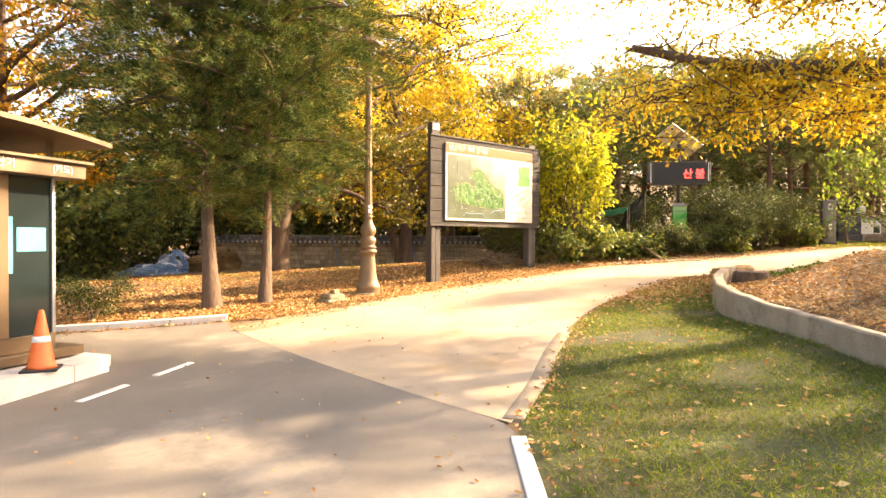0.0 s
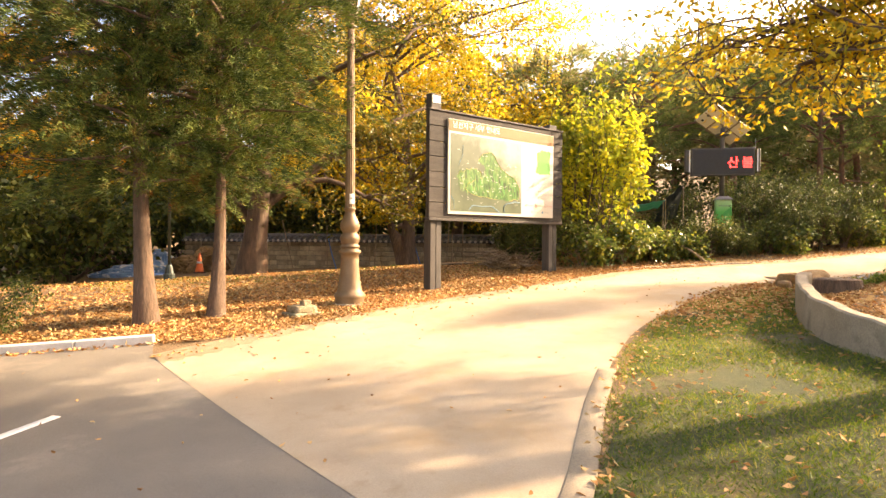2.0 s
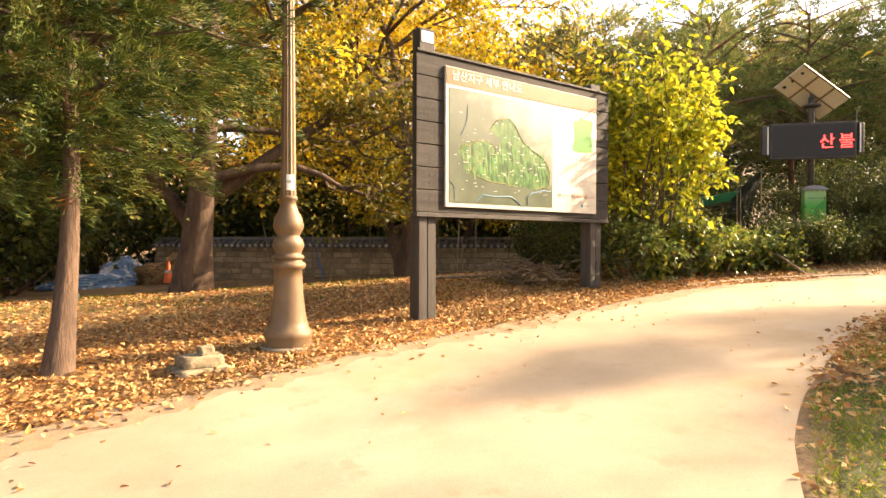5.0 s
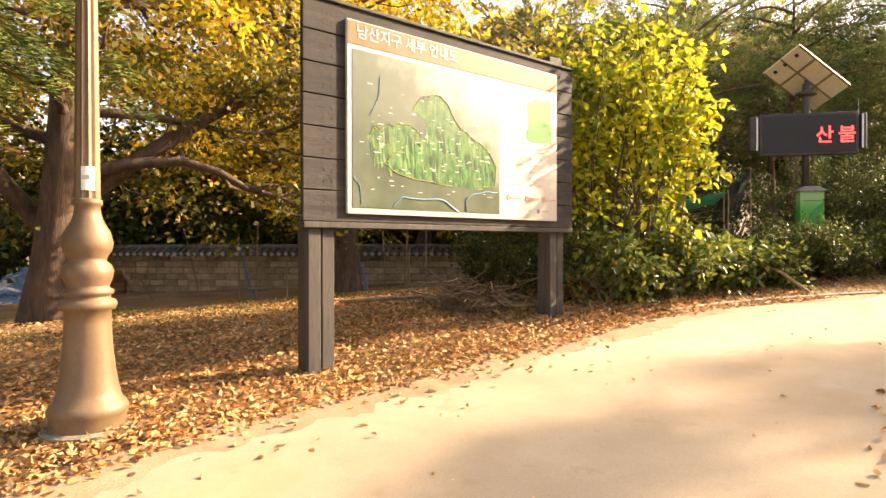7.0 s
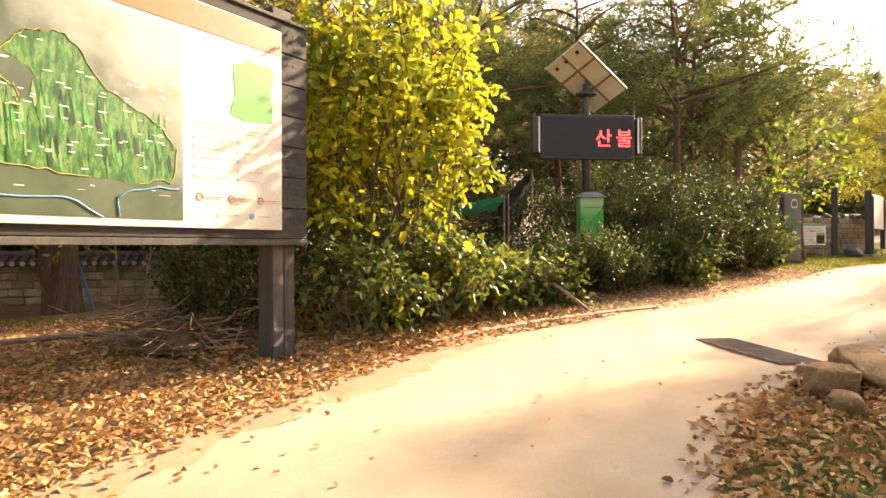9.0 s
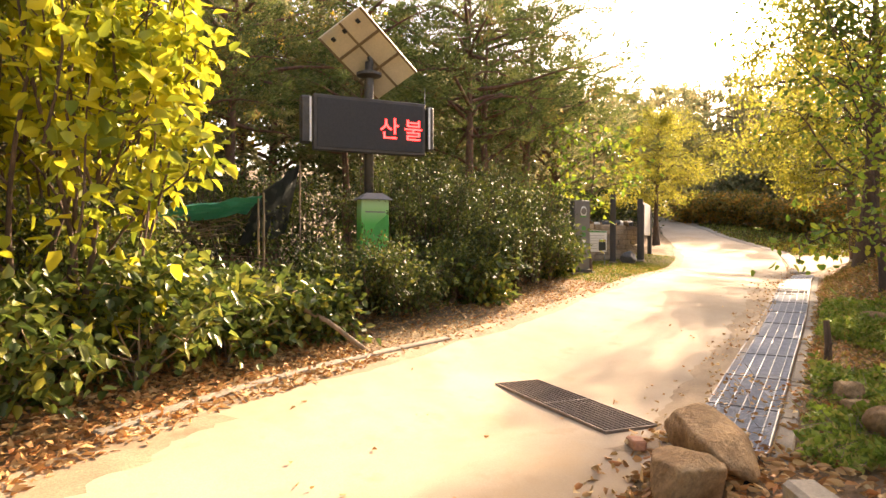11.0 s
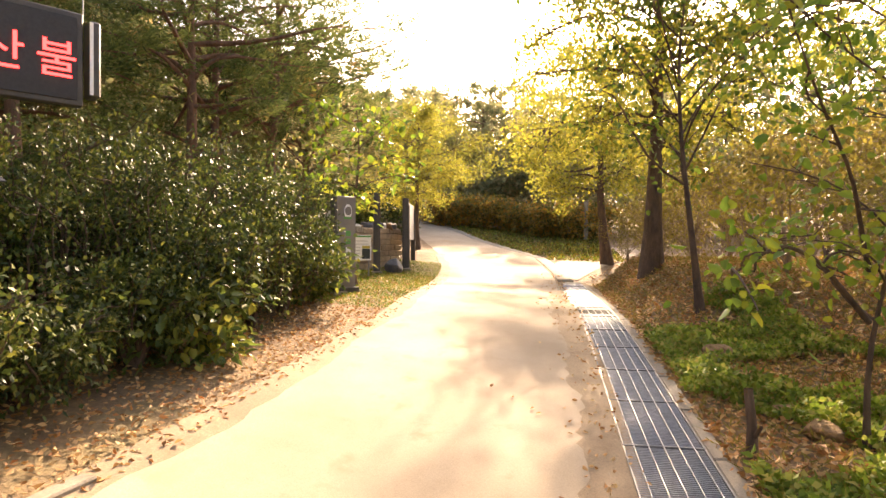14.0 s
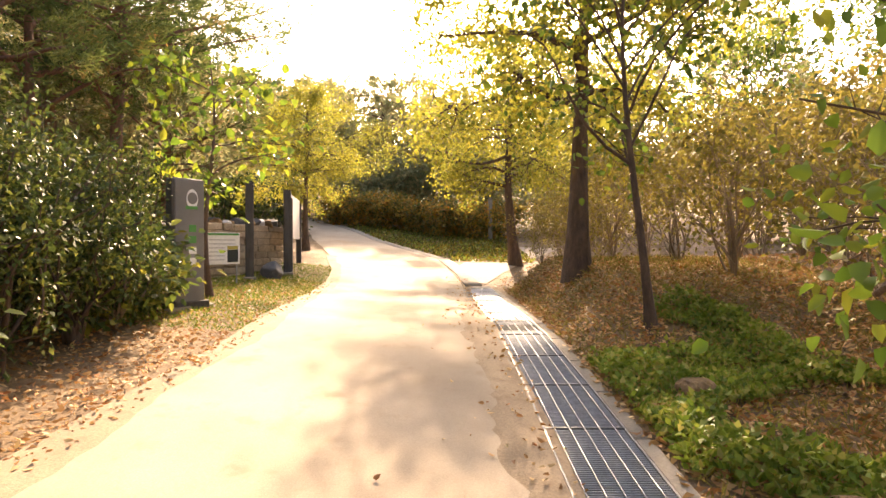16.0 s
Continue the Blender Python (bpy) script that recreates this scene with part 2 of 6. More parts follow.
# near-black colour stands in for the shade below the grates
M_DRAINSHADE = surface("drain_depth_shade", [(0.3, (0.010, 0.009, 0.008)), (0.7, (0.03, 0.026, 0.022))], 8.0, 30.0, 0.5, 0.95, 0.5)
M_NET = plain("green_sheet", (0.08, 0.42, 0.26), 0.5)
M_NETD = plain("dark_sheet", (0.02, 0.03, 0.028), 0.6)


def glass_mat(name, tint, clear=0.85):
    m, nt, nd, lk, p = nodes_of(name)
    p.inputs["Base Color"].default_value = (*tint, 1)
    p.inputs["Roughness"].default_value = 0.04
    p.inputs["Transmission Weight"].default_value = clear
    p.inputs["Specular IOR Level"].default_value = 0.3
    p.inputs["IOR"].default_value = 1.45
    return m


M_GLASS = glass_mat("tinted_glass", (0.02, 0.03, 0.03), 0.2)
M_LANTERN = glass_mat("lantern_glass", (0.85, 0.78, 0.62))

# map of the hills: grey-green ground with mist
m_, nt_, nd_, lk_, p_ = nodes_of("map_print")
a_ = noise_tex(nt_, 1.6, 8.0, 0.6)
c_ = ramp(nt_, a_.outputs[0], [(0.3, (0.018, 0.036, 0.014)), (0.48, (0.036, 0.062, 0.024)), (0.62, (0.065, 0.09, 0.045)), (0.8, (0.15, 0.165, 0.12))])
tc_ = nd_.new("ShaderNodeTexCoord")
sp_ = nd_.new("ShaderNodeSeparateXYZ")
lk_.new(tc_.outputs["Generated"], sp_.inputs[0])
hx_ = nd_.new("ShaderNodeMath")
hx_.operation = "ADD"
lk_.new(sp_.outputs["X"], hx_.inputs[0])
lk_.new(sp_.outputs["Z"], hx_.inputs[1])
mn_ = noise_tex(nt_, 3.5, 6.0, 0.6)
ha_ = nd_.new("ShaderNodeMath")
ha_.operation = "MULTIPLY_ADD"
lk_.new(mn_.outputs[0], ha_.inputs[0])
ha_.inputs[1].default_value = 1.1
lk_.new(hx_.outputs[0], ha_.inputs[2])
mr_ = nd_.new("ShaderNodeMapRange")
mr_.inputs[1].default_value, mr_.inputs[2].default_value, mr_.inputs[4].default_value = 1.65, 2.35, 0.8
lk_.new(ha_.outputs[0], mr_.inputs[0])
lk_.new(mix(nt_, mr_.outputs[0], c_.outputs[0], (0.36, 0.36, 0.31)), p_.inputs["Base Color"])
p_.inputs["Roughness"].default_value, p_.inputs["Specular IOR Level"].default_value = 0.38, 0.6
p_.inputs["Specular IOR Level"].default_value = 0.9
M_MAP = m_
m_, nt_, nd_, lk_, p_ = nodes_of("map_hills")
a_ = noise_tex(nt_, 16.0, 7.0, 0.7, (1, 1, 0.35))
c_ = ramp(nt_, a_.outputs[0], [(0.28, (0.006, 0.022, 0.004)), (0.41, (0.012, 0.065, 0.01)), (0.5, (0.03, 0.14, 0.02)), (0.57, (0.11, 0.21, 0.06)), (0.64, (0.02, 0.08, 0.012)), (0.75, (0.08, 0.045, 0.02))])
lk_.new(c_.outputs[0], p_.inputs["Base Color"])
p_.inputs["Roughness"].default_value, p_.inputs["Specular IOR Level"].default_value = 0.38, 0.6
M_HILLS = m_
m_, nt_, nd_, lk_, p_ = nodes_of("green_box_print")
g_ = nd_.new("ShaderNodeNewGeometry")
sx_ = nd_.new("ShaderNodeSeparateXYZ")
lk_.new(g_.outputs["Position"], sx_.inputs[0])
r_ = nd_.new("ShaderNodeMapRange")
r_.inputs[1].default_value, r_.inputs[2].default_value = 2.0, 3.0
lk_.new(sx_.outputs[2], r_.inputs[0])
c_ = ramp(nt_, r_.outputs[0], [(0.0, (0.02, 0.25, 0.04)), (0.55, (0.05, 0.42, 0.07)), (0.8, (0.30, 0.55, 0.22)), (1.0, (0.42, 0.60, 0.35))])
lk_.new(c_.outputs[0], p_.inputs["Base Color"])
p_.inputs["Roughness"].default_value = 0.4
M_BOXGREEN = m_
M_BOXSHAPE = plain("cabinet_print_green", (0.03, 0.33, 0.06), 0.4)

def spray_leaf(name, stops, scale, through_amt):
    """Scale leaves coloured spray by spray, with a small change from leaf to leaf."""
    m, nt, nd, lk, p = nodes_of(name)
    tone = ramp(nt, noise_tex(nt, scale, 2.5, 0.55).outputs[0], stops).outputs[0]
    geo = nd.new("ShaderNodeNewGeometry")
    leafy = ramp(nt, geo.outputs["Random Per Island"], [(0.0, (0.6, 0.62, 0.6)), (1.0, (1.3, 1.3, 1.2))]).outputs[0]
    col = mix(nt, 1.0, tone, leafy, "MULTIPLY")
    lk.new(col, p.inputs["Base Color"])
    p.inputs["Roughness"].default_value, p.inputs["Specular IOR Level"].default_value = 0.7, 0.2
    tr = nd.new("ShaderNodeBsdfTranslucent")
    lk.new(col, tr.inputs[0])
    ms = nd.new("ShaderNodeMixShader")
    ms.inputs[0].default_value = through_amt
    lk.new(p.outputs[0], ms.inputs[1])
    lk.new(tr.outputs[0], ms.inputs[2])
    lk.new(ms.outputs[0], nd["Material Output"].inputs[0])
    return m


F_JUNIPER = spray_leaf("juniper_spray", [(0.30, (0.013, 0.025, 0.007)), (0.41, (0.035, 0.06, 0.014)), (0.50, (0.082, 0.12, 0.027)), (0.58, (0.165, 0.195, 0.043)), (0.635, (0.165, 0.112, 0.031)), (0.74, (0.22, 0.09, 0.03))], 3.2, 0.12)
F_YELLOW = foliage("yellow_leaf", [(0.55, 0.29, 0.02), (0.68, 0.45, 0.03), (0.74, 0.55, 0.05), (0.60, 0.50, 0.06), (0.34, 0.35, 0.05)], 0.55, 0.5, 0.35, 0.66)
F_ORANGE = foliage("orange_leaf", [(0.42, 0.16, 0.015), (0.56, 0.26, 0.02), (0.62, 0.36, 0.03), (0.40, 0.28, 0.04), (0.25, 0.20, 0.03)], 0.5, 0.5, 0.35, 0.6)
F_OLIVE = foliage("olive_leaf", [(0.06, 0.075, 0.015), (0.12, 0.12, 0.02), (0.20, 0.175, 0.025), (0.34, 0.21, 0.025)], 0.38, 0.5, 0.4, 0.6)
F_BRIGHT = foliage("bright_yellow_leaf", [(0.17, 0.23, 0.03), (0.36, 0.40, 0.04), (0.55, 0.53, 0.05), (0.64, 0.56, 0.05)], 0.5, 0.45, 0.8, 0.6)
F_LIME = foliage("lime_leaf", [(0.10, 0.19, 0.025), (0.17, 0.27, 0.035), (0.25, 0.33, 0.04), (0.38, 0.38, 0.045)], 0.45, 0.45, 0.8, 0.65)
F_GINKGO = foliage("ginkgo_leaf", [(0.20, 0.23, 0.04), (0.34, 0.33, 0.055), (0.47, 0.40, 0.06), (0.15, 0.19, 0.035)], 0.62, 0.5, 0.5, 0.7)
F_GREEN = foliage("fresh_green_leaf", [(0.07, 0.12, 0.02), (0.12, 0.19, 0.03), (0.20, 0.26, 0.04), (0.34, 0.34, 0.05)], 0.45, 0.4, 0.7, 0.6)
F_GLOSSY = foliage("glossy_evergreen_leaf", [(0.03, 0.052, 0.014), (0.06, 0.092, 0.022), (0.10, 0.135, 0.03), (0.23, 0.23, 0.05)], 0.34, 0.5, 0.9, 0.5, spec=0.3)
F_SHRUB = foliage("pale_shrub_leaf", [(0.05, 0.085, 0.02), (0.10, 0.15, 0.03), (0.18, 0.23, 0.05), (0.34, 0.32, 0.05)], 0.42, 0.4, 0.9, 0.55, spec=0.45)
F_PINE = spray_leaf("pine_needle", [(0.3, (0.05, 0.075, 0.024)), (0.44, (0.10, 0.14, 0.042)), (0.54, (0.18, 0.21, 0.06)), (0.63, (0.22, 0.21, 0.07)), (0.72, (0.36, 0.19, 0.07))], 1.5, 0.4)
F_DRY = foliage("dry_shrub_leaf", [(0.20, 0.145, 0.042), (0.28, 0.225, 0.052), (0.38, 0.31, 0.065), (0.16, 0.165, 0.045)], 0.4, 0.6, 0.5, 0.6)
F_WEED = foliage("weed_leaf", [(0.12, 0.19, 0.028), (0.21, 0.31, 0.042), (0.32, 0.39, 0.065), (0.46, 0.40, 0.12)], 0.45, 0.5, 0.8, 0.65)
F_GRASS = foliage("grass_blade", [(0.06, 0.115, 0.008), (0.11, 0.19, 0.012), (0.21, 0.26, 0.02), (0.40, 0.32, 0.07)], 0.35, 0.6, 0.6, 0.55)
F_FALLEN = foliage("fallen_leaf", [(0.25, 0.11, 0.04), (0.42, 0.20, 0.07), (0.54, 0.315, 0.135), (0.63, 0.43, 0.21), (0.44, 0.16, 0.05)], 0.15, 0.7, 0.6, 0.75)
F_TWIG = foliage("dry_twig", [(0.16, 0.11, 0.07), (0.28, 0.21, 0.14), (0.38, 0.30, 0.21)], 0.02, 0.8, 0.4, 0.7)
F_HEDGE = foliage("autumn_hedge_leaf", [(0.10, 0.13, 0.035), (0.24, 0.20, 0.045), (0.48, 0.30, 0.05), (0.56, 0.24, 0.045)], 0.5, 0.5, 0.45, 0.6)
# olive autumn mix lightened so the leaf colour carries the distance haze
F_HAZED = foliage("hazed_distant_leaf", [(0.18, 0.20, 0.10), (0.25, 0.26, 0.13), (0.32, 0.31, 0.16), (0.40, 0.29, 0.14)], 0.6, 0.7, 0.3, 0.7)
M_RAVINE = plain("map_ravine", (0.012, 0.035, 0.01), 0.38, spec=0.6)


# ---- ground shape ----
def ease(a, b, x):
    t = np.clip((np.asarray(x, float) - a) / (b - a), 0, 1)
    return t * t * (3 - 2 * t)


WALL_LINE = [(12.75, 11.5), (11.9, 10.95), (11.0, 10.35), (9.5, 9.1), (8.75, 8.35), (8.1, 7.3), (7.9, 6.4), (7.55, 5.5), (6.9, 4.3), (5.9, 2.9), (4.5, 1.5), (3.2, -0.4), (2.0, -3.0)]
WALL_TOP = [1.08, 1.08, 1.08, 1.04, 0.96, 0.84, 0.74, 0.7, 0.66, 0.58, 0.5, 0.42, 0.35]


def along(line, n):
    p = np.array(line, float)
    s = np.concatenate([[0], np.cumsum(np.hypot(*np.diff(p, axis=0).T))])
    u = np.linspace(0, s[-1], n)
    q = np.stack([np.interp(u, s, p[:, 0]), np.interp(u, s, p[:, 1])], 1)
    for _ in range(max(1, n // 40)):
        q[1:-1] = (q[:-2] + 2 * q[1:-1] + q[2:]) / 4
    return q


def bank(x, y):
    """The raised bed held by the low wall."""
    wy = np.array([p[1] for p in WALL_LINE[::-1]])
    wx = np.array([p[0] for p in WALL_LINE[::-1]])
    d = x - np.interp(y, wy, wx)
    bed = (0.32 * ease(0.02, 0.3, d) + 0.55 * ease(0.5, 5.0, d)) * ease(11.0, 8.0, y) * ease(16.0, 12.5, x)
    slope = 0.75 * ease(18.5, 24, x) * ease(11.1, 9.9, y) * ease(32, 28, x)
    return bed + slope


def height(x, y):
    x, y = np.asarray(x, float), np.asarray(y, float)
    a, b = np.clip(x, -4, 21.5), np.clip(y, -2, 17)
    z = -0.00968 + 0.0722 * a - 0.04701 * b + 0.00029 * a * a - 0.00176 * a * b + 0.00503 * b * b
    z = z + 0.075 * np.maximum(0, np.minimum(x, 90) - 28) + 0.04 * np.maximum(0, np.minimum(x, 90) - 42)
    z = z - 0.06 * np.clip(y - 18.5, 0, 8) * ease(18, 13, x) - 0.24 * np.exp(-((x - 14.3) / 2.6) ** 2 - ((y - 13.4) / 1.1) ** 2)
    z = z + 9.0 * ease(37, 66, y) * ease(48, 30, x) + 14.0 * ease(75, 160, np.hypot(x - 15, y - 12))
    z = z + bank(x, y)
    # level seat of the grate that crosses the path
    f = np.clip(((x - 13.12) * 1.1 + (y - 12.12) * 1.51) / 3.49, 0, 1)
    w = np.exp(-(((x - 13.12 - 1.1 * f) ** 2 + (y - 12.12 - 1.51 * f) ** 2) / 0.3))
    return z * (1 - w) + (0.81 - 0.03 * f) * w


def hz(x, y):
    return float(height(x, y))


# ---- mesh helpers ----
def finish(name, me, material, parent=None, label=""):
    ob = new(name, me)
    if material:
        me.materials.append(material)
    if parent:
        ob.parent = parent
    if label:
        ob["label"] = label
    return ob


def part(name, bm, material, parent=None, label="", smooth=False):
    me = bpy.data.meshes.new(name)
    bm.normal_update()
    bm.to_mesh(me)
    bm.free()
    if smooth:
        me.shade_smooth()
    return finish(name, me, material, parent, label)


def mesh_np(name, verts, quads, smooth=False):
    me = bpy.data.meshes.new(name)
    verts, quads = np.asarray(verts, np.float32), np.asarray(quads, np.int32)
    k = quads.shape[1]
    me.vertices.add(len(verts))
    me.vertices.foreach_set("co", verts.ravel())
    me.loops.add(quads.size)
    me.loops.foreach_set("vertex_index", quads.ravel())
    me.polygons.add(len(quads))
    me.polygons.foreach_set("loop_start", np.arange(0, quads.size, k, dtype=np.int32))
    me.update(calc_edges=True)
    if smooth:
        me.shade_smooth()
    return me


def thing(name, x, y, z, label, category, rz=0.0, group="", kind=""):
    e = new(name)
    e.empty_display_size = 0.1
    e.matrix_basis = pose(x, y, z, 0, 0, rz)
    return tagged(e, label, category, group, kind)


def box(bm, x0, x1, y0, y1, z0, z1, bevel=0.0):
    r = bmesh.ops.create_cube(bm, size=1)
    vs = r["verts"]
    for v in vs:
        v.co = Vector(((x0 + x1) / 2 + v.co.x * (x1 - x0), (y0 + y1) / 2 + v.co.y * (y1 - y0), (z0 + z1) / 2 + v.co.z * (z1 - z0)))
    if bevel:
        es = list({e for v in vs for e in v.link_edges})
        bmesh.ops.bevel(bm, geom=es, offset=bevel, segments=1, affect="EDGES")
    return bm


def boxed(x0, x1, y0, y1, z0, z1, bevel=0.0):
    return box(bmesh.new(), x0, x1, y0, y1, z0, z1, bevel)


def lathe(bm, profile, n=24, cx=0.0, cy=0.0):
    rings = [[bm.verts.new((cx + r * math.cos(2 * math.pi * i / n), cy + r * math.sin(2 * math.pi * i / n), z)) for i in range(n)] for r, z in profile]
    for a, b in zip(rings, rings[1:]):
        for i in range(n):
            bm.faces.new((a[i], a[(i + 1) % n], b[(i + 1) % n], b[i]))
    bm.faces.new(rings[0][::-1])
    bm.faces.new(rings[-1])
    return bm


def tube_np(paths, sides=6):
    """paths: list of (points Nx3, radii N). One vertex and quad array."""
    V, Q, base = [], [], 0
    ang = np.arange(sides) * 2 * np.pi / sides
    ca, sa = np.cos(ang), np.sin(ang)
    for pts, rad in paths:
        pts, rad = np.asarray(pts, float), np.asarray(rad, float)
        tan = np.gradient(pts, axis=0)
        tan /= np.linalg.norm(tan, axis=1, keepdims=True) + 1e-9
        ref = np.where(np.abs(tan[:, 2:3]) > 0.9, np.array([[1.0, 0, 0]]), np.array([[0, 0, 1.0]]))
        u = np.cross(tan, ref)
        u /= np.linalg.norm(u, axis=1, keepdims=True) + 1e-9
        w = np.cross(tan, u)
        ring = pts[:, None, :] + rad[:, None, None] * (u[:, None, :] * ca[None, :, None] + w[:, None, :] * sa[None, :, None])
        n = len(pts)
        V.append(ring.reshape(-1, 3))
        i = np.arange(n - 1)[:, None] * sides + np.arange(sides)[None, :]
        j = np.arange(n - 1)[:, None] * sides + (np.arange(sides)[None, :] + 1) % sides
        Q.append(np.stack([i, j, j + sides, i + sides], -1).reshape(-1, 4) + base)
        base += n * sides
    return np.concatenate(V), np.concatenate(Q)


def tube(name, pts, radii, material, parent=None, sides=8, label=""):
    v, q = tube_np([(pts, radii)], sides)
    return finish(name, mesh_np(name, v, q, True), material, parent, label)


def leaves_np(cent, dirs, length, width, rng, fold=0.25, oval=False, face=False):
    """One folded leaf at each centre, pointing along dirs: a diamond, or an oval of two halves along the midrib."""
    n = len(cent)
    d = dirs / (np.linalg.norm(dirs, axis=1, keepdims=True) + 1e-9)
    r = rng.normal(size=(n, 3))
    if face:
        r = r * 0.5 + np.array([0.0, 0.0, 1.0])
    s = np.cross(d, r)
    s /= np.linalg.norm(s, axis=1, keepdims=True) + 1e-9
    up = np.cross(s, d)
    L = (length * rng.uniform(0.6, 1.3, n))[:, None]
    W = (width * rng.uniform(0.7, 1.25, n))[:, None]
    a, c = cent, cent + d * L - up * L * 0.08
    if not oval:
        b = cent + d * L * 0.45 + s * W * 0.5 + up * W * fold
        e = cent + d * L * 0.45 - s * W * 0.5 + up * W * fold
        return np.stack([a, b, c, e], 1).reshape(-1, 3), np.arange(4 * n, dtype=np.int32).reshape(-1, 4)
    b1 = cent + d * L * 0.25 + s * W * 0.46 + up * W * fold
    b2 = cent + d * L * 0.68 + s * W * 0.36 + up * W * fold * 0.6
    e2 = cent + d * L * 0.68 - s * W * 0.36 + up * W * fold * 0.6
    e1 = cent + d * L * 0.25 - s * W * 0.46 + up * W * fold
    v = np.stack([a, b1, b2, c, e2, e1], 1).reshape(-1, 3)
    k = np.arange(n, dtype=np.int32)[:, None] * 6
    return v, np.concatenate([k + np.array([[0, 1, 2, 3]], np.int32), k + np.array([[0, 3, 4, 5]], np.int32)])
# ---- plants ----
def bent(p0, p1, rng, n=7, wob=0.06, sag=0.0):
    t = np.linspace(0, 1, n)[:, None]
    p0, p1 = np.asarray(p0, float), np.asarray(p1, float)
    L = np.linalg.norm(p1 - p0)
    p = p0 + (p1 - p0) * t
    k = rng.normal(size=(2, 3)) * wob * L
    p = p + k[0] * np.sin(np.pi * t) + k[1] * np.sin(2 * np.pi * t) * 0.5
    p[:, 2] += (np.sin(np.pi * t) * sag * L)[:, 0]
    return p


def plant(name, label, category, x, y, height_m, crown, leaf, bark, trunk_r, seed, n_limbs=16, n_leaves=9000, leaf_l=0.09, leaf_w=0.05,
          clump=0.45, flat=0.5, low=0.35, profile="round", rise=0.5, droop=0.2, lean=(0.0, 0.0), forks=1, sub=4, extra=(), hang=0.0, bare=0.0, group="", rz=0.0, sides=6, oval=False, shoots=0, face=False, twigs=16, spread=0.9):
    """A tapered trunk with limbs and twigs, and a crown of many small leaves in uneven clumps round the twigs."""
    rng = np.random.default_rng(seed)
    paths, tips = [], []
    H, R = height_m, crown
    stems = []
    for f in range(forks):
        a = rng.uniform(0, 6.28)
        off = np.array([math.cos(a), math.sin(a)]) * (0.0 if forks == 1 else R * rng.uniform(0.25, 0.5))
        top = np.array([lean[0] * H + off[0], lean[1] * H + off[1], H * (0.92 if forks == 1 else rng.uniform(0.7, 0.9))])
        st = bent((0, 0, -0.12), top, rng, 12, 0.025 if forks == 1 else 0.05)
        rad = trunk_r * (0.8 if forks > 1 else 1.0) * (1 - 0.86 * np.linspace(0, 1, 12)) * (1 + 0.7 * np.exp(-np.linspace(0, 12, 12)))
        paths.append((st, rad))
        stems.append((st, rad))
    for i in range(n_limbs):
        st, rad = stems[i % forks]
        h = low + (0.97 - low) * ((i + rng.uniform(0, 0.9)) / n_limbs)
        k = h * 11
        i0 = min(10, int(k))
        p0 = st[i0] + (st[i0 + 1] - st[i0]) * (k - i0)
        if profile == "cone":
            ext = R * (1.08 - 0.85 * ((h - low) / (1 - low)) ** 1.2)
        elif profile == "flat":
            ext = R * (0.75 + 0.35 * math.sin(math.pi * (h - low) / (1 - low)))
        else:
            ext = R * (0.45 + 0.65 * math.sin(math.pi * min(1.0, 0.18 + 0.8 * (h - low) / (1 - low))))
        ext *= rng.uniform(0.7, 1.12)
        a = i * 2.399 + rng.uniform(-0.5, 0.5)
        p1 = p0 + np.array([math.cos(a) * ext, math.sin(a) * ext, ext * (rise * rng.uniform(0.5, 1.3) - droop)])
        if p1[2] > H * 1.02:
            p1[2] = H * rng.uniform(0.9, 1.02)
        lim = bent(p0, p1, rng, 8, 0.07, 0.08)
        r0 = max(0.008, min(rad[i0] * 0.55, 0.02 + ext * 0.02))
        paths.append((lim, np.linspace(r0, 0.006, 8)))
        for s in range(sub):
            u = rng.uniform(0.3, 0.98)
            b0 = lim[int(u * 7)]
            d = (p1 - p0) / (np.linalg.norm(p1 - p0) + 1e-6)
            q = b0 + (d * 0.55 + rng.normal(size=3) * np.array([0.55, 0.55, 0.3])) * ext * 0.38
            q[2] -= hang * rng.uniform(0.2, 1.0)
            tw = bent(b0, q, rng, 5, 0.1)
            paths.append((tw, np.linspace(max(0.006, r0 * 0.4), 0.003, 5)))
            tips += [tw[2], tw[3], tw[4]]
        tips.append(lim[7])
        tips.append(lim[5])
    for pts, r0, r1 in extra:
        pts = np.array(pts, float)
        s = np.linspace(0, 1, 14)
        fine = np.stack([np.interp(s, np.linspace(0, 1, len(pts)), pts[:, c]) for c in range(3)], 1)
        fine[1:-1] = (fine[:-2] + fine[1:-1] * 2 + fine[2:]) / 4
        paths.append((fine, np.linspace(r0, r1, 14)))
        for s in range(twigs):
            b0 = fine[rng.integers(3, 14)]
            q = b0 + rng.normal(size=3) * np.array([1.0, 1.0, 0.45]) * spread + np.array([0, 0, -0.05])
            tw = bent(b0, q, rng, 6, 0.12)
            paths.append((tw, np.linspace(min(0.018, r0 * 0.5), 0.004, 6)))
            tips += [tw[2], tw[3], tw[4], tw[5]]
    for _ in range(shoots):
        a, rr = rng.uniform(0, 6.28), R * rng.uniform(0.05, 0.95) ** 0.5
        b0 = np.array([math.cos(a) * rr, math.sin(a) * rr, H * rng.uniform(0.35, 0.6) * (1.05 - 0.35 * rr / R)])
        q = b0 + np.array([rng.normal() * 0.12 + math.cos(a) * 0.1, rng.normal() * 0.12 + math.sin(a) * 0.1, H * rng.uniform(0.35, 0.72)])
        sh = bent(b0, q, rng, 9, 0.04)
        paths.append((sh, np.linspace(0.012, 0.003, 9)))
        tips += [sh[k] for k in range(1, 9)] * 2
    ob = thing(name, x, y, hz(x, y), label, category, rz, group)
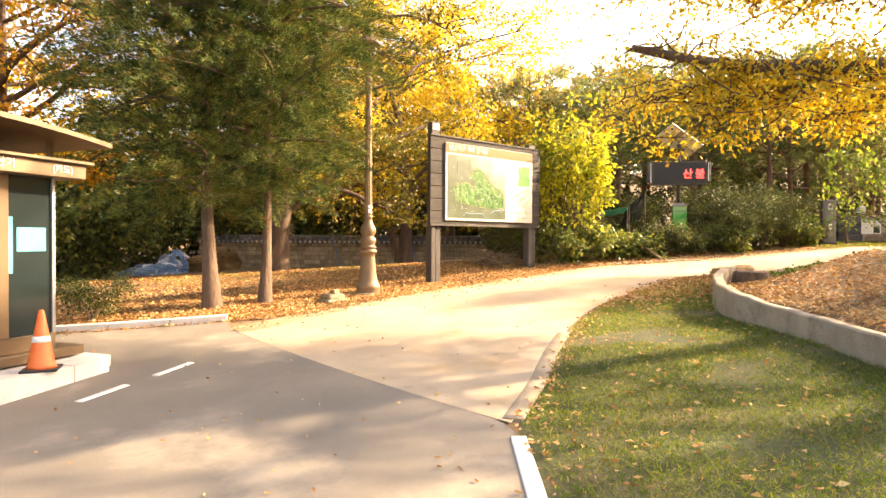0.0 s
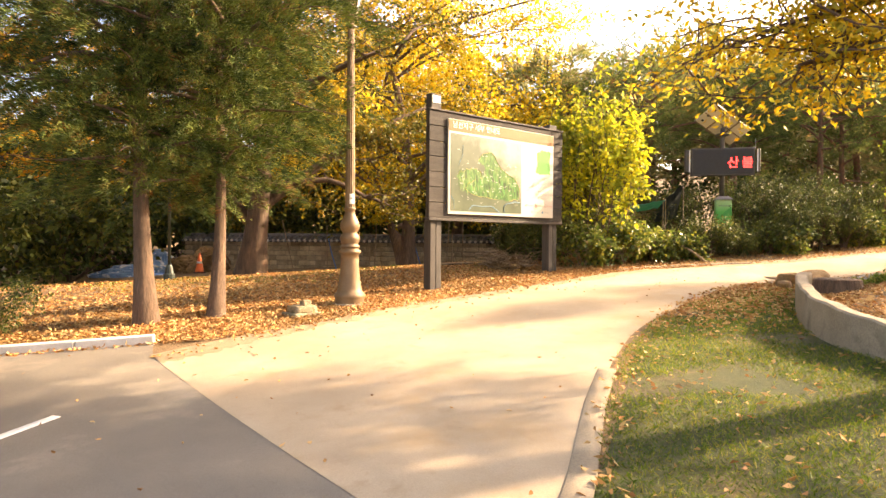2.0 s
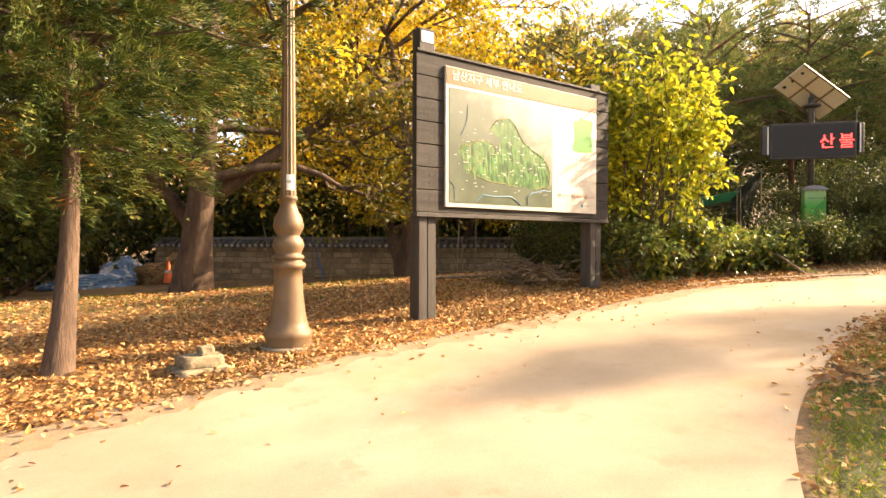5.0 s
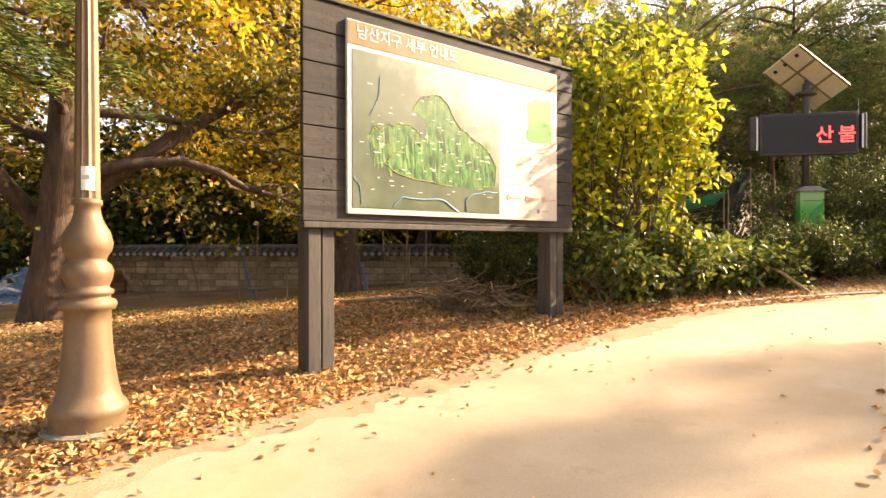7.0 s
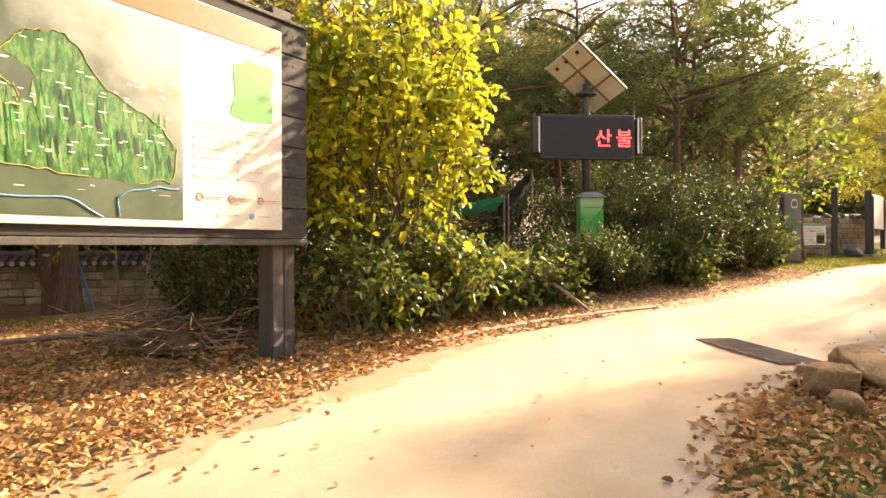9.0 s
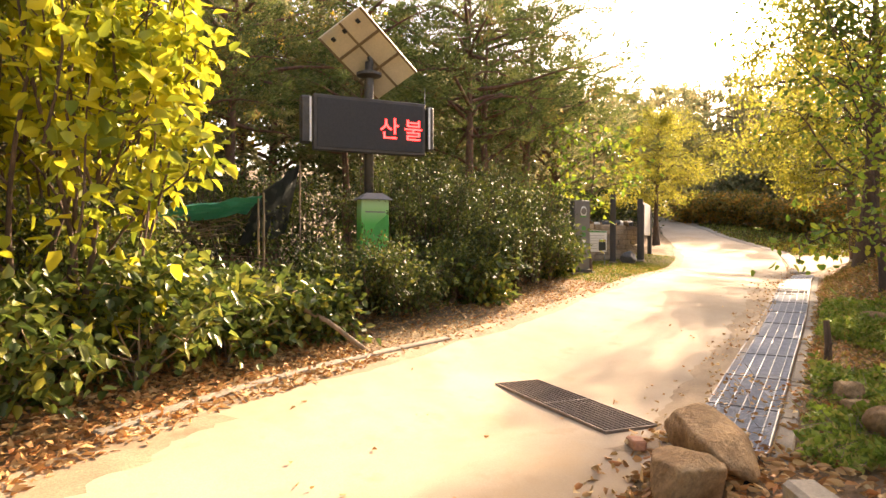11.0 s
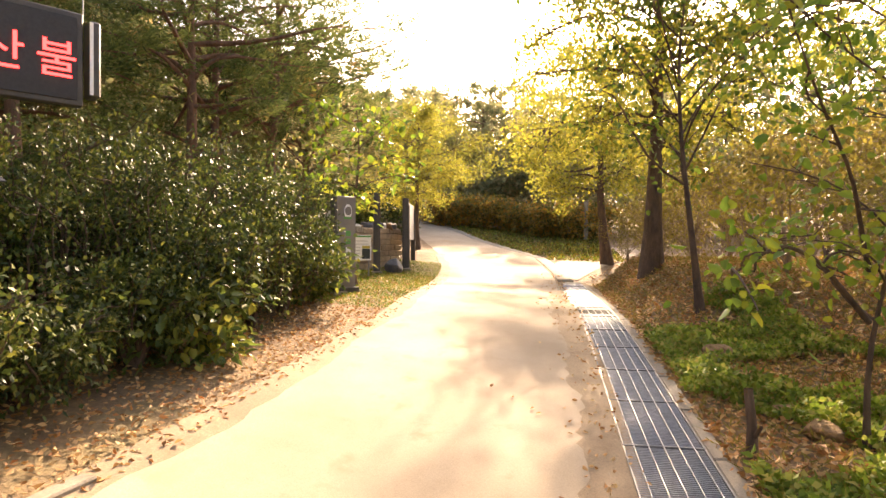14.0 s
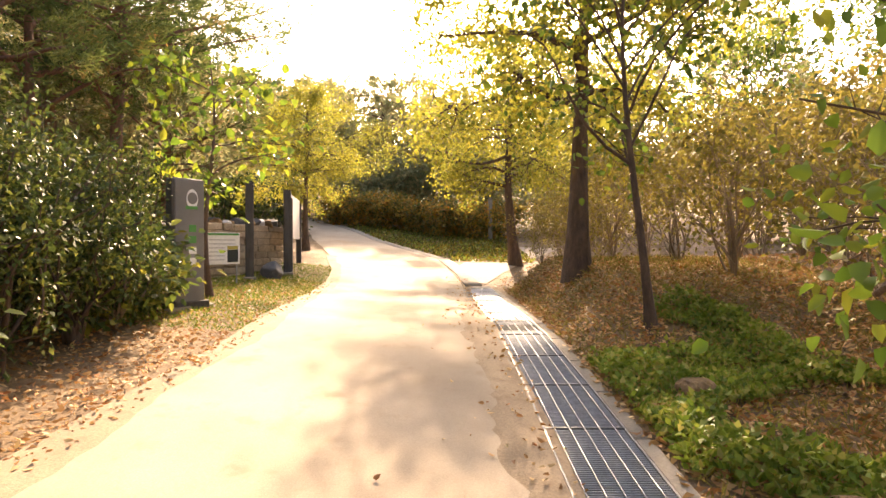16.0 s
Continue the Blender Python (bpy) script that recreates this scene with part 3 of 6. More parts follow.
    v, q = tube_np(paths, sides)
    finish("trunk", mesh_np("trunk", v, q, True), bark, ob)
    tips = np.array(tips)
    if n_leaves:
        keep = rng.uniform(size=len(tips)) > bare
        tips = tips[keep]
        wts = rng.uniform(0.3, 1.0, len(tips))
        idx = rng.choice(len(tips), n_leaves, p=wts / wts.sum())
        off = np.clip(rng.normal(size=(n_leaves, 3)), -1.7, 1.7) * np.array([clump, clump, clump * flat]) * rng.uniform(0.35, 1.0, (n_leaves, 1))
        c = tips[idx] + off
        c[:, 2] = np.maximum(c[:, 2], 0.05)
        d = off / (clump + 1e-6) + rng.normal(size=(n_leaves, 3)) * 0.8
        d[:, 2] -= 0.35 + (0.6 if hang else 0.0)
        v, q = leaves_np(c, d, leaf_l, leaf_w, rng, 0.22, oval, face)
        finish("crown", mesh_np("crown", v, q), leaf, ob)
    return ob


def needles(name, label, x, y, height_m, crown, leaf, bark, trunk_r, seed, n_limbs=22, tufts=700, per=34, ll=0.16, lw=0.016, low=0.4, spray=0.30, hang=0.1, profile="round", lean=(0, 0), group="", rise=0.3, solid=0.55, loose=0.6, tight=0.28):
    """A conifer: limbs with tufts, each tuft a spray of narrow needles or scale sprays."""
    rng = np.random.default_rng(seed)
    H, R = height_m, crown
    st = bent((0, 0, -0.12), (lean[0] * H, lean[1] * H, H * 0.97), rng, 12, 0.02)
    rad = trunk_r * (1 - 0.9 * np.linspace(0, 1, 12)) * (1 + 0.6 * np.exp(-np.linspace(0, 12, 12)))
    paths, base, out = [(st, rad)], [], []
    for i in range(n_limbs):
        f = (i + rng.uniform(0, 0.9)) / n_limbs
        h = low + (0.98 - low) * f
        k = h * 11
        i0 = min(10, int(k))
        p0 = st[i0] + (st[i0 + 1] - st[i0]) * (k - i0)
        if profile == "cone":
            ext = R * (1.0 - 0.75 * f ** 1.5)
        elif profile == "egg":
            ext = R * (0.32 + 0.78 * math.sin(math.pi * min(1, 0.13 + 0.78 * f)))
        else:
            ext = R * (0.5 + 0.6 * math.sin(math.pi * min(1, 0.25 + 0.72 * f)))
        ext *= rng.uniform(0.7, 1.12)
        a = i * 2.399 + rng.uniform(-0.4, 0.4)
        d = np.array([math.cos(a), math.sin(a), rise * rng.uniform(0.0, 1.2) - 0.1])
        lim = bent(p0, p0 + d * ext, rng, 8, 0.05, 0.06)
        paths.append((lim, np.linspace(max(0.012, 0.016 * ext + 0.01), 0.005, 8)))
        m = max(4, int(tufts / n_limbs * ext / R * 1.3))
        u = rng.uniform(0, 1, m) ** solid
        pos = np.stack([np.interp(u * 7, np.arange(8), lim[:, c]) for c in range(3)], 1)
        side = rng.normal(size=(m, 3)) * np.array([0.32, 0.32, 0.24]) * ext * 0.55
        side[:, 2] -= hang * np.abs(rng.normal(size=m))
        base.append(pos + side)
        out.append(d[None, :] * 0.7 + side / (ext + 1e-6))
    base, out = np.concatenate(base), np.concatenate(out)
    n = len(base)
    c = np.repeat(base, per, 0)
    o = np.repeat(out, per, 0)
    o /= np.linalg.norm(o, axis=1, keepdims=True) + 1e-6
    s = rng.uniform(-0.5, 1.0, (n * per, 1))
    c = c + o * spray * s + rng.normal(size=c.shape) * spray * tight * (1.1 - s * 0.6)
    c[:, 2] -= hang * 0.7 * np.clip(s[:, 0], 0, 1) ** 2
    c[:, 2] = np.maximum(c[:, 2], 0.1)
    d = o + rng.normal(size=c.shape) * loose
    d[:, 2] += 0.25 - hang * 2.0 * np.clip(s[:, 0], 0, 1)
    v, q = leaves_np(c, d, ll, lw, rng, 0.15)
    ob = thing(name, x, y, hz(x, y), label, "tree", 0, group)
    tv, tq = tube_np(paths, 7)
    finish("trunk", mesh_np("trunk", tv, tq, True), bark, ob)
    finish("crown", mesh_np("crown", v, q), leaf, ob)
    return ob


def scatter(name, label, category, pts, leaf, seed, ll, lw, lift=0.01, up=0.0, flatness=0.25, oval=False, mound=0.0):
    """Uncountable small leaves or blades lying on or growing from the ground."""
    rng = np.random.default_rng(seed)
    n = len(pts)
    z = height(pts[:, 0], pts[:, 1]) + lift + rng.uniform(0, 0.015, n)
    if mound:
        z = z + mound * np.array([max(0.0, 0.25 + noise.noise(Vector((a * 2.1, b * 2.1, 5)))) for a, b in pts]) * rng.uniform(0, 1, n)
    c = np.stack([pts[:, 0], pts[:, 1], z], 1)
    d = rng.normal(size=(n, 3))
    d[:, 2] = d[:, 2] * flatness + up
    v, q = leaves_np(c, d, ll, lw, rng, 0.3, oval)
    zz = height(v[:, 0], v[:, 1]) + 0.006
    v[:, 2] = np.maximum(v[:, 2], zz)
    ob = finish(name, mesh_np(name, v, q), leaf)
    return tagged(ob, label, category, kind="stuff")


def in_poly(p, poly):
    x, y = p[:, 0], p[:, 1]
    inside = np.zeros(len(p), bool)
    a = np.asarray(poly)
    b = np.roll(a, -1, axis=0)
    for (x0, y0), (x1, y1) in zip(a, b):
        c = ((y0 > y) != (y1 > y)) & (x < (x1 - x0) * (y - y0) / (y1 - y0 + 1e-12) + x0)
        inside ^= c
    return inside


# ---- ground, road, path ----
LEFT = [(0.64, 11.1), (1.8, 11.75), (2.85, 12.3), (4.2, 12.95), (5.5, 13.4), (6.55, 13.75), (8.5, 14.3), (10.2, 14.8), (11.3, 14.95), (13.3, 14.9), (15.4, 14.74), (17.4, 14.6),
        (20, 14.5), (25, 14.75), (30, 15.3), (33.8, 16.2), (40, 18), (49.5, 20.6), (62, 27), (80, 38)]
RIGHT = [(2.6, 4.75), (3.45, 5.75), (4.5, 7.1), (5.7, 8.5), (7.3, 9.9), (9.3, 11.08), (10.5, 11.63), (11.5, 11.88), (12.6, 11.82), (15, 11.75), (17.5, 11.75), (20, 11.82),
         (22, 11.88), (25.4, 11.95), (29, 12.05), (34.8, 12.7), (39.6, 14.8), (48.6, 18.7), (62, 25), (80, 35)]
A_RIGHT = [(2.6, 4.75), (2.05, 3.3), (1.1, 1.2), (0.2, -0.8), (-1.5, -4.6), (-4, -10), (-8, -18)]

xs = np.concatenate([[-420, -200, -100, -55, -32, -22], np.arange(-16, 40, 0.25), np.arange(40, 62, 1.0), [66, 75, 90, 120, 200, 420]])
ys = np.concatenate([[-420, -200, -100, -50, -25], np.arange(-14, 30, 0.25), np.arange(30, 50, 1.0), [54, 64, 80, 110, 200, 420]])


def strip(a, b, n, m, lift, rough_edge=0.0, seed=0):
    """A sheet between two lines, laid on the ground."""
    A, B = along(a, n), along(b, n)
    rng = np.random.default_rng(seed)
    if rough_edge:
        nb = np.interp(np.arange(n), np.arange(0, n + 4, 4), rng.normal(size=len(np.arange(0, n + 4, 4)))) * rough_edge
        A[:, 1] += nb
        nb = np.interp(np.arange(n), np.arange(0, n + 4, 4), rng.normal(size=len(np.arange(0, n + 4, 4)))) * rough_edge * 0.5
        B[:, 1] += nb
    t = np.linspace(0, 1, m)[None, :, None]
    P = A[:, None, :] * (1 - t) + B[:, None, :] * t
    P = P.reshape(-1, 2)
    z = height(P[:, 0], P[:, 1]) + lift
    v = np.concatenate([P, z[:, None]], 1)
    i = np.arange(n - 1)[:, None] * m + np.arange(m - 1)[None, :]
    q = np.stack([i, i + m, i + m + 1, i + 1], -1).reshape(-1, 4)
    return v, q


gx, gy = np.meshgrid(xs, ys, indexing="ij")
gv = np.stack([gx, gy, height(gx, gy)], -1).reshape(-1, 3)
gv[:, 2] -= 0.012
gi = np.arange(len(xs) - 1)[:, None] * len(ys) + np.arange(len(ys) - 1)[None, :]
gq = np.stack([gi, gi + len(ys), gi + len(ys) + 1, gi + 1], -1).reshape(-1, 4)
tagged(finish("ground", mesh_np("ground", gv, gq, True), M_SOIL), "brown woodland soil with worn grass and leaf litter", "ground", kind="structure")
v, q = strip(LEFT, RIGHT, 400, 26, 0.012, 0.03, 1)
tagged(finish("pavement_path", mesh_np("pavement_path", v, q, True), M_SAND), "pale sandy compacted path curving through the park", "path", kind="structure")
edge_rng = np.random.default_rng(21)


def dirt_band(name, edge, inward, wide, n, label):
    """A thin uneven fringe of dirt washed onto the path from its edge."""
    A = along(edge, n)
    wob = np.convolve(edge_rng.uniform(0.15, 1.0, n + 8), np.ones(5) / 5, "same")[4:n + 4]
    B = A + np.array(inward) * (wide * wob)[:, None]
    A = A - np.array(inward) * 0.1
    t = np.linspace(0, 1, 6)[None, :, None]
    P = (A[:, None, :] * (1 - t) + B[:, None, :] * t).reshape(-1, 2)
    lift = np.tile(np.array([0.016, 0.018, 0.018, 0.018, 0.0165, 0.011]), n)
    v = np.column_stack([P, height(P[:, 0], P[:, 1]) + lift])
    i = np.arange(n - 1)[:, None] * 6 + np.arange(5)[None, :]
    q = np.stack([i, i + 6, i + 7, i + 1], -1).reshape(-1, 4)
    tagged(finish(name, mesh_np(name, v, q, True), M_DIRT), label, "dirt", kind="structure")


dirt_band("ground_fringe_woodside", LEFT[:9], (0.35, -0.94), 0.75, 150, "brown dirt washed onto the sandy path edge")
dirt_band("ground_fringe_hedge", LEFT[8:16], (0.0, -1.0), 0.35, 130, "brown dirt along the hedge side of the path")
dirt_band("ground_fringe_drain", RIGHT[8:14], (0.0, 1.0), 0.5, 120, "brown dirt along the drain side of the path")
# asphalt apron: left of the line from the kerb to the lawn
a_line = [(0.6, 11.78), (0.64, 11.1), (1.38, 9.14), (2.1, 6.52), (2.6, 4.75), (2.05, 3.3), (1.1, 1.2), (0.2, -0.8), (-1.5, -4.6), (-4, -10)]
b_line = [(0.4, 11.8), (-2.0, 12.0), (-9, 13.4), (-13, 10), (-13, 6), (-13, 2), (-12, -2), (-11, -6), (-10, -9), (-9, -12)]
v, q = strip(a_line, b_line, 160, 60, 0.008, 0.0)
tagged(finish("road", mesh_np("road", v, q, True), M_ASPHALT), "worn grey asphalt road with dusty patches", "road", kind="structure")


def ribbon(name, line, width, lift, mat, label, category, n=40, thick=0.0, kind="structure"):
    c = along(line, n)
    t = np.gradient(c, axis=0)
    t /= np.linalg.norm(t, axis=1, keepdims=True)
    nn = np.stack([-t[:, 1], t[:, 0]], 1)
    A, B = c - nn * width / 2, c + nn * width / 2
    za, zb = height(A[:, 0], A[:, 1]), height(B[:, 0], B[:, 1])
    zt = np.maximum(za, zb) + lift
    prof = [np.column_stack([A, za - 0.1]), np.column_stack([A, zt - 0.008]), np.column_stack([A + nn * 0.008, zt]), np.column_stack([B - nn * 0.008, zt]), np.column_stack([B, zt - 0.008]), np.column_stack([B, zb - 0.1])]
    v = np.stack(prof, 1).reshape(-1, 3)
    m = 6
    i = np.arange(n - 1)[:, None] * m + np.arange(m - 1)[None, :]
    q = np.stack([i, i + m, i + m + 1, i + 1], -1).reshape(-1, 4)
    me = mesh_np(name, v, q)
    bm = bmesh.new()
    bm.from_mesh(me)
    bm.verts.ensure_lookup_table()
    for s in (0, (n - 1) * m):
        try:
            bm.faces.new([bm.verts[s + k] for k in range(m)])
        except ValueError:
            pass
    bmesh.ops.recalc_face_normals(bm, faces=bm.faces)
    bm.to_mesh(me)
    bm.free()
    return tagged(finish(name, me, mat), label, category, kind=kind)


ribbon("road_line_1", [(2.48, 4.42), (2.02, 3.35), (1.0, 1.1), (-0.2, -1.6)], 0.13, 0.014, M_LINE, "worn white painted edge line on asphalt", "road marking")
ribbon("road_line_2", [(0.0, 9.05), (-0.42, 8.55)], 0.11, 0.014, M_LINE, "worn white painted dash on asphalt", "road marking", 8)
ribbon("road_line_3", [(-0.72, 8.25), (-1.15, 7.75)], 0.11, 0.014, M_LINE, "worn white painted dash on asphalt", "road marking", 8)
ribbon("path_edging", [(2.66, 4.85), (3.48, 5.8), (4.5, 7.12), (5.3, 8.05)], 0.19, 0.014, M_EDGE, "flush worn slab edging strip beside the path", "edging")
# ---- built things ----
def text_part(name, body, size, mat, parent, m, label="", depth=0.002):
    """Letters as a thin mesh, in the plane x (along), z (up) of its parent, facing -y."""
    cu = bpy.data.curves.new(name, "FONT")
    cu.body, cu.size, cu.extrude = body, size, depth
    cu.align_x, cu.align_y = "LEFT", "BOTTOM"
    tmp = bpy.data.objects.new("tmp_text", cu)
    scene.collection.objects.link(tmp)
    dg = bpy.context.evaluated_depsgraph_get()
    me = bpy.data.meshes.new_from_object(tmp.evaluated_get(dg))
    bpy.data.objects.remove(tmp)
    me.transform(m @ pose(0, 0, 0, 90, 0, 0))
    me.name = name
    me.materials.clear()
    return finish(name, me, mat, parent, label)


def lamp_post(x, y):
    e = thing("street_lamp", x, y, hz(x, y), "tall bronze-painted cast lamp post with a lantern, standing in fallen leaves", "street lamp")
    base = [(0.265, -0.06), (0.27, 0.0), (0.262, 0.09), (0.275, 0.12), (0.28, 0.16), (0.262, 0.2), (0.235, 0.22), (0.215, 0.3), (0.19, 0.45), (0.172, 0.62), (0.162, 0.8), (0.16, 0.9), (0.19, 0.915),
            (0.205, 0.95), (0.19, 0.985), (0.158, 0.995), (0.158, 1.02), (0.18, 1.03), (0.18, 1.06), (0.15, 1.075), (0.15, 1.1), (0.172, 1.15), (0.18, 1.2), (0.165, 1.25), (0.13, 1.285), (0.135, 1.31),
            (0.17, 1.37), (0.178, 1.42), (0.16, 1.5), (0.115, 1.58), (0.095, 1.64), (0.088, 1.7), (0.105, 1.715), (0.105, 1.745), (0.09, 1.76)]
    part("base", lathe(bmesh.new(), base, 32), M_BRONZE, e, "cast baluster base with rounded bulges", True)
    part("foot_plate", lathe(bmesh.new(), [(0.33, -0.05), (0.33, 0.005), (0.3, 0.02)], 16), M_CONC, e)
    bm = bmesh.new()
    n = 24
    rings = []
    for z in (1.755, 3.2, 5.05):
        r = 0.085 - 0.032 * (z - 1.75) / 3.3
        rings.append([bm.verts.new(((r + (0.006 if i % 2 else -0.004)) * math.cos(i * 2 * math.pi / n), (r + (0.006 if i % 2 else -0.004)) * math.sin(i * 2 * math.pi / n), z)) for i in range(n)])
    for a, b in zip(rings, rings[1:]):
        for i in range(n):
            bm.faces.new((a[i], a[(i + 1) % n], b[(i + 1) % n], b[i]))
    part("pole", bm, M_BRONZE, e, "fluted bronze shaft")
    bm = bmesh.new()
    for i in range(9):
        a0 = -1.9 + 0.13 * i
        for z in (1.82, 2.0):
            bm.verts.new((0.093 * math.cos(a0), 0.093 * math.sin(a0), z))
    bm.verts.ensure_lookup_table()
    for i in range(8):
        bm.faces.new((bm.verts[2 * i], bm.verts[2 * i + 2], bm.verts[2 * i + 3], bm.verts[2 * i + 1]))
    st = part("notice_sticker", bm, M_WHITE, e, "small white notice sticker")
    part("writing", boxed(-0.03, 0.03, -0.0965, -0.0945, 1.9, 1.935), M_INK, st)
    part("collar", lathe(bmesh.new(), [(0.055, 5.0), (0.09, 5.03), (0.075, 5.08), (0.11, 5.14), (0.13, 5.17), (0.12, 5.2)], 16), M_BRONZE, e)
    for k in range(6):
        a, b = k * math.pi / 3, (k + 1) * math.pi / 3
        bm = bmesh.new()
        q = [bm.verts.new(c) for c in ((0.115 * math.cos(a), 0.115 * math.sin(a), 5.2), (0.115 * math.cos(b), 0.115 * math.sin(b), 5.2), (0.2 * math.cos(b), 0.2 * math.sin(b), 5.62), (0.2 * math.cos(a), 0.2 * math.sin(a), 5.62))]
        bm.faces.new(q)
        r = bmesh.ops.solidify(bm, geom=bm.faces[:], thickness=0.006)
        part("pane", bm, M_LANTERN, e)
        tube("glazing_bar", [(0.117 * math.cos(a), 0.117 * math.sin(a), 5.19), (0.203 * math.cos(a), 0.203 * math.sin(a), 5.63)], [0.012, 0.012], M_BRONZE, e, 6)
    part("lantern_roof", lathe(bmesh.new(), [(0.2, 5.6), (0.29, 5.61), (0.3, 5.64), (0.2, 5.74), (0.13, 5.82), (0.1, 5.84), (0.1, 5.9), (0.05, 5.93), (0.035, 5.97), (0.045, 6.0), (0.01, 6.06)], 12), M_BRONZE, e)
    return e


lamp_post(3.72, 13.62)


def info_board():
    """The large map board: two square posts, dark planks and a printed panel. Origin at the first post, x along the board."""
    ox, oy = 5.62, 14.38
    e = thing("information_board", ox, oy, hz(ox, oy), "large dark timber information board with a printed hiking map", "sign board", rz=18.3)
    z0 = hz(ox, oy)
    zr = hz(ox + 3.55 * 0.95, oy + 3.55 * 0.314) - z0
    B, T = 2.1 - z0, 4.27 - z0
    for x0, zb, zt in ((-0.16, 0.0, 4.62), (3.43, zr, 4.42)):
        part("post", boxed(x0, x0 + 0.14, -0.1, 0.12, zb - 0.15, B - 0.06, 0.008), M_TIMBERV, e, "dark square timber post")
        part("post", boxed(x0 + 0.16, x0 + 0.3, -0.085, 0.12, zb - 0.15, B - 0.06, 0.008), M_TIMBERV, e, "dark square timber post")
        part("post_head", boxed(x0 + 0.02, x0 + 0.28, -0.08, 0.1, B, zt - z0, 0.01), M_TIMBERV, e)
    part("post_label", boxed(-0.11, 0.09, -0.087, -0.082, 4.43 - z0, 4.58 - z0, 0.001), M_WHITE, e, "small white label plate")
    part("label_mark", boxed(-0.06, 0.03, -0.0905, -0.0875, 4.49 - z0, 4.52 - z0), M_INK, e)
    n = 7
    hp = (T - B) / n
    for i in range(n):
        pl = part("plank", boxed(-0.23, 3.86, -0.135, -0.085, B + i * hp + 0.005, B + (i + 1) * hp - 0.005, 0.006), M_TIMBER, e)
        for bx in (0.0, 0.09, 3.6, 3.68):
            for bz in (0.09, 0.2):
                part("bolt", boxed(bx - 0.011, bx + 0.011, -0.139, -0.134, B + i * hp + bz - 0.011, B + i * hp + bz + 0.011), M_BLACK, pl)
    part("top_rail", boxed(-0.23, 3.86, -0.16, 0.02, T, T + 0.035, 0.006), M_TIMBERV, e)
    part("bottom_rail", boxed(-0.23, 3.86, -0.15, 0.0, B - 0.06, B, 0.006), M_TIMBERV, e)
    u0, u1, b, t = 0.25, 3.47, 2.2 - z0, 4.13 - z0
    part("panel", boxed(u0 - 0.012, u1 + 0.012, -0.175, -0.137, b - 0.012, t + 0.012, 0.004), M_SHEETW, e, "white printed panel")
    y = -0.176
    part("header", boxed(u0, u1, y - 0.004, y, t - 0.235, t), M_HEADER, e, "brown title band")
    text_part("title", "남산지구 세부 안내도", 0.155, M_WHITE, e, Matrix.Translation((u0 + 0.09, y - 0.007, t - 0.185)))
    ms = u0 + 2.16
    mapp = part("map", boxed(u0 + 0.045, ms - 0.02, y - 0.004, y, b + 0.05, t - 0.28), M_MAP, e, "printed relief map of green hills")
    rng = np.random.default_rng(7)
    mw, mh = ms - u0 - 0.065, t - b - 0.33
    x0, zz0 = u0 + 0.045, b + 0.05

    def blob(pts, mat, nm, dy):
        bm = bmesh.new()
        bm.faces.new([bm.verts.new((x0 + px * mw, y - dy, zz0 + pz * mh)) for px, pz in pts])
        part(nm, bm, mat, mapp)

    def ragged(pts, n, amp):
        """A closed outline with small bays and spurs."""
        q = pts + pts[:1]
        u = np.linspace(0, len(pts), n, endpoint=False)
        fx, fz = np.interp(u, range(len(q)), [a[0] for a in q]), np.interp(u, range(len(q)), [a[1] for a in q])
        return list(zip(fx + rng.normal(size=n) * amp * 0.6, fz + rng.normal(size=n) * amp))

    def ridge(pts, r):
        tube("ridge_line", [(x0 + px * mw, y - 0.008, zz0 + pz * mh) for px, pz in pts], [r] * len(pts), M_RIDGE, mapp, 4)

    massif = ragged([(0.36, 0.68), (0.44, 0.79), (0.52, 0.82), (0.6, 0.77), (0.68, 0.62), (0.8, 0.54), (0.92, 0.46), (0.97, 0.36), (0.96, 0.2), (0.8, 0.17), (0.6, 0.19), (0.42, 0.2), (0.27, 0.24), (0.18, 0.3), (0.3, 0.42), (0.44, 0.5), (0.47, 0.6)], 90, 0.008)
    blob(massif, M_HILLS, "hill_area", 0.0055)
    ridge(massif[:48], 0.0035)
    ridge(massif[52:76], 0.0035)
    west = ragged([(0.08, 0.45), (0.13, 0.53), (0.22, 0.56), (0.33, 0.57), (0.41, 0.53), (0.4, 0.42), (0.33, 0.36), (0.24, 0.33), (0.14, 0.37)], 60, 0.011)
    blob(west, M_HILLS, "hill_area", 0.006)
    ridge(west[2:34], 0.0035)
    for k in range(150):
        px = rng.uniform(0.1, 0.94)
        top = rng.uniform(0.3, 0.56) if px < 0.42 else rng.uniform(0.3, 0.66 - 0.25 * abs(px - 0.55))
        w = rng.uniform(0.003, 0.009)
        blob([(px, top), (px + w, top - 0.04), (px + w * 1.8, top - rng.uniform(0.07, 0.13)), (px + w * 0.4, top - 0.1), (px - w * 0.5, top - 0.05)], (M_RAVINE, M_SPUR, M_HILLS, M_GREEN)[k % 4], "hill_spur", 0.0066 + 0.00001 * k)
    for pts in ([(0.24, 0.02), (0.3, 0.09), (0.42, 0.07), (0.54, 0.09), (0.6, 0.06), (0.68, 0.0)], [(0.74, 0.01), (0.73, 0.1), (0.8, 0.14), (0.9, 0.16), (0.98, 0.16)], [(0.0, 0.2), (0.04, 0.14), (0.05, 0.03)], [(0.1, 0.6), (0.15, 0.72), (0.16, 0.86)]):
        fx = np.interp(np.linspace(0, 1, 20), np.linspace(0, 1, len(pts)), [p[0] for p in pts])
        fz = np.interp(np.linspace(0, 1, 20), np.linspace(0, 1, len(pts)), [p[1] for p in pts])
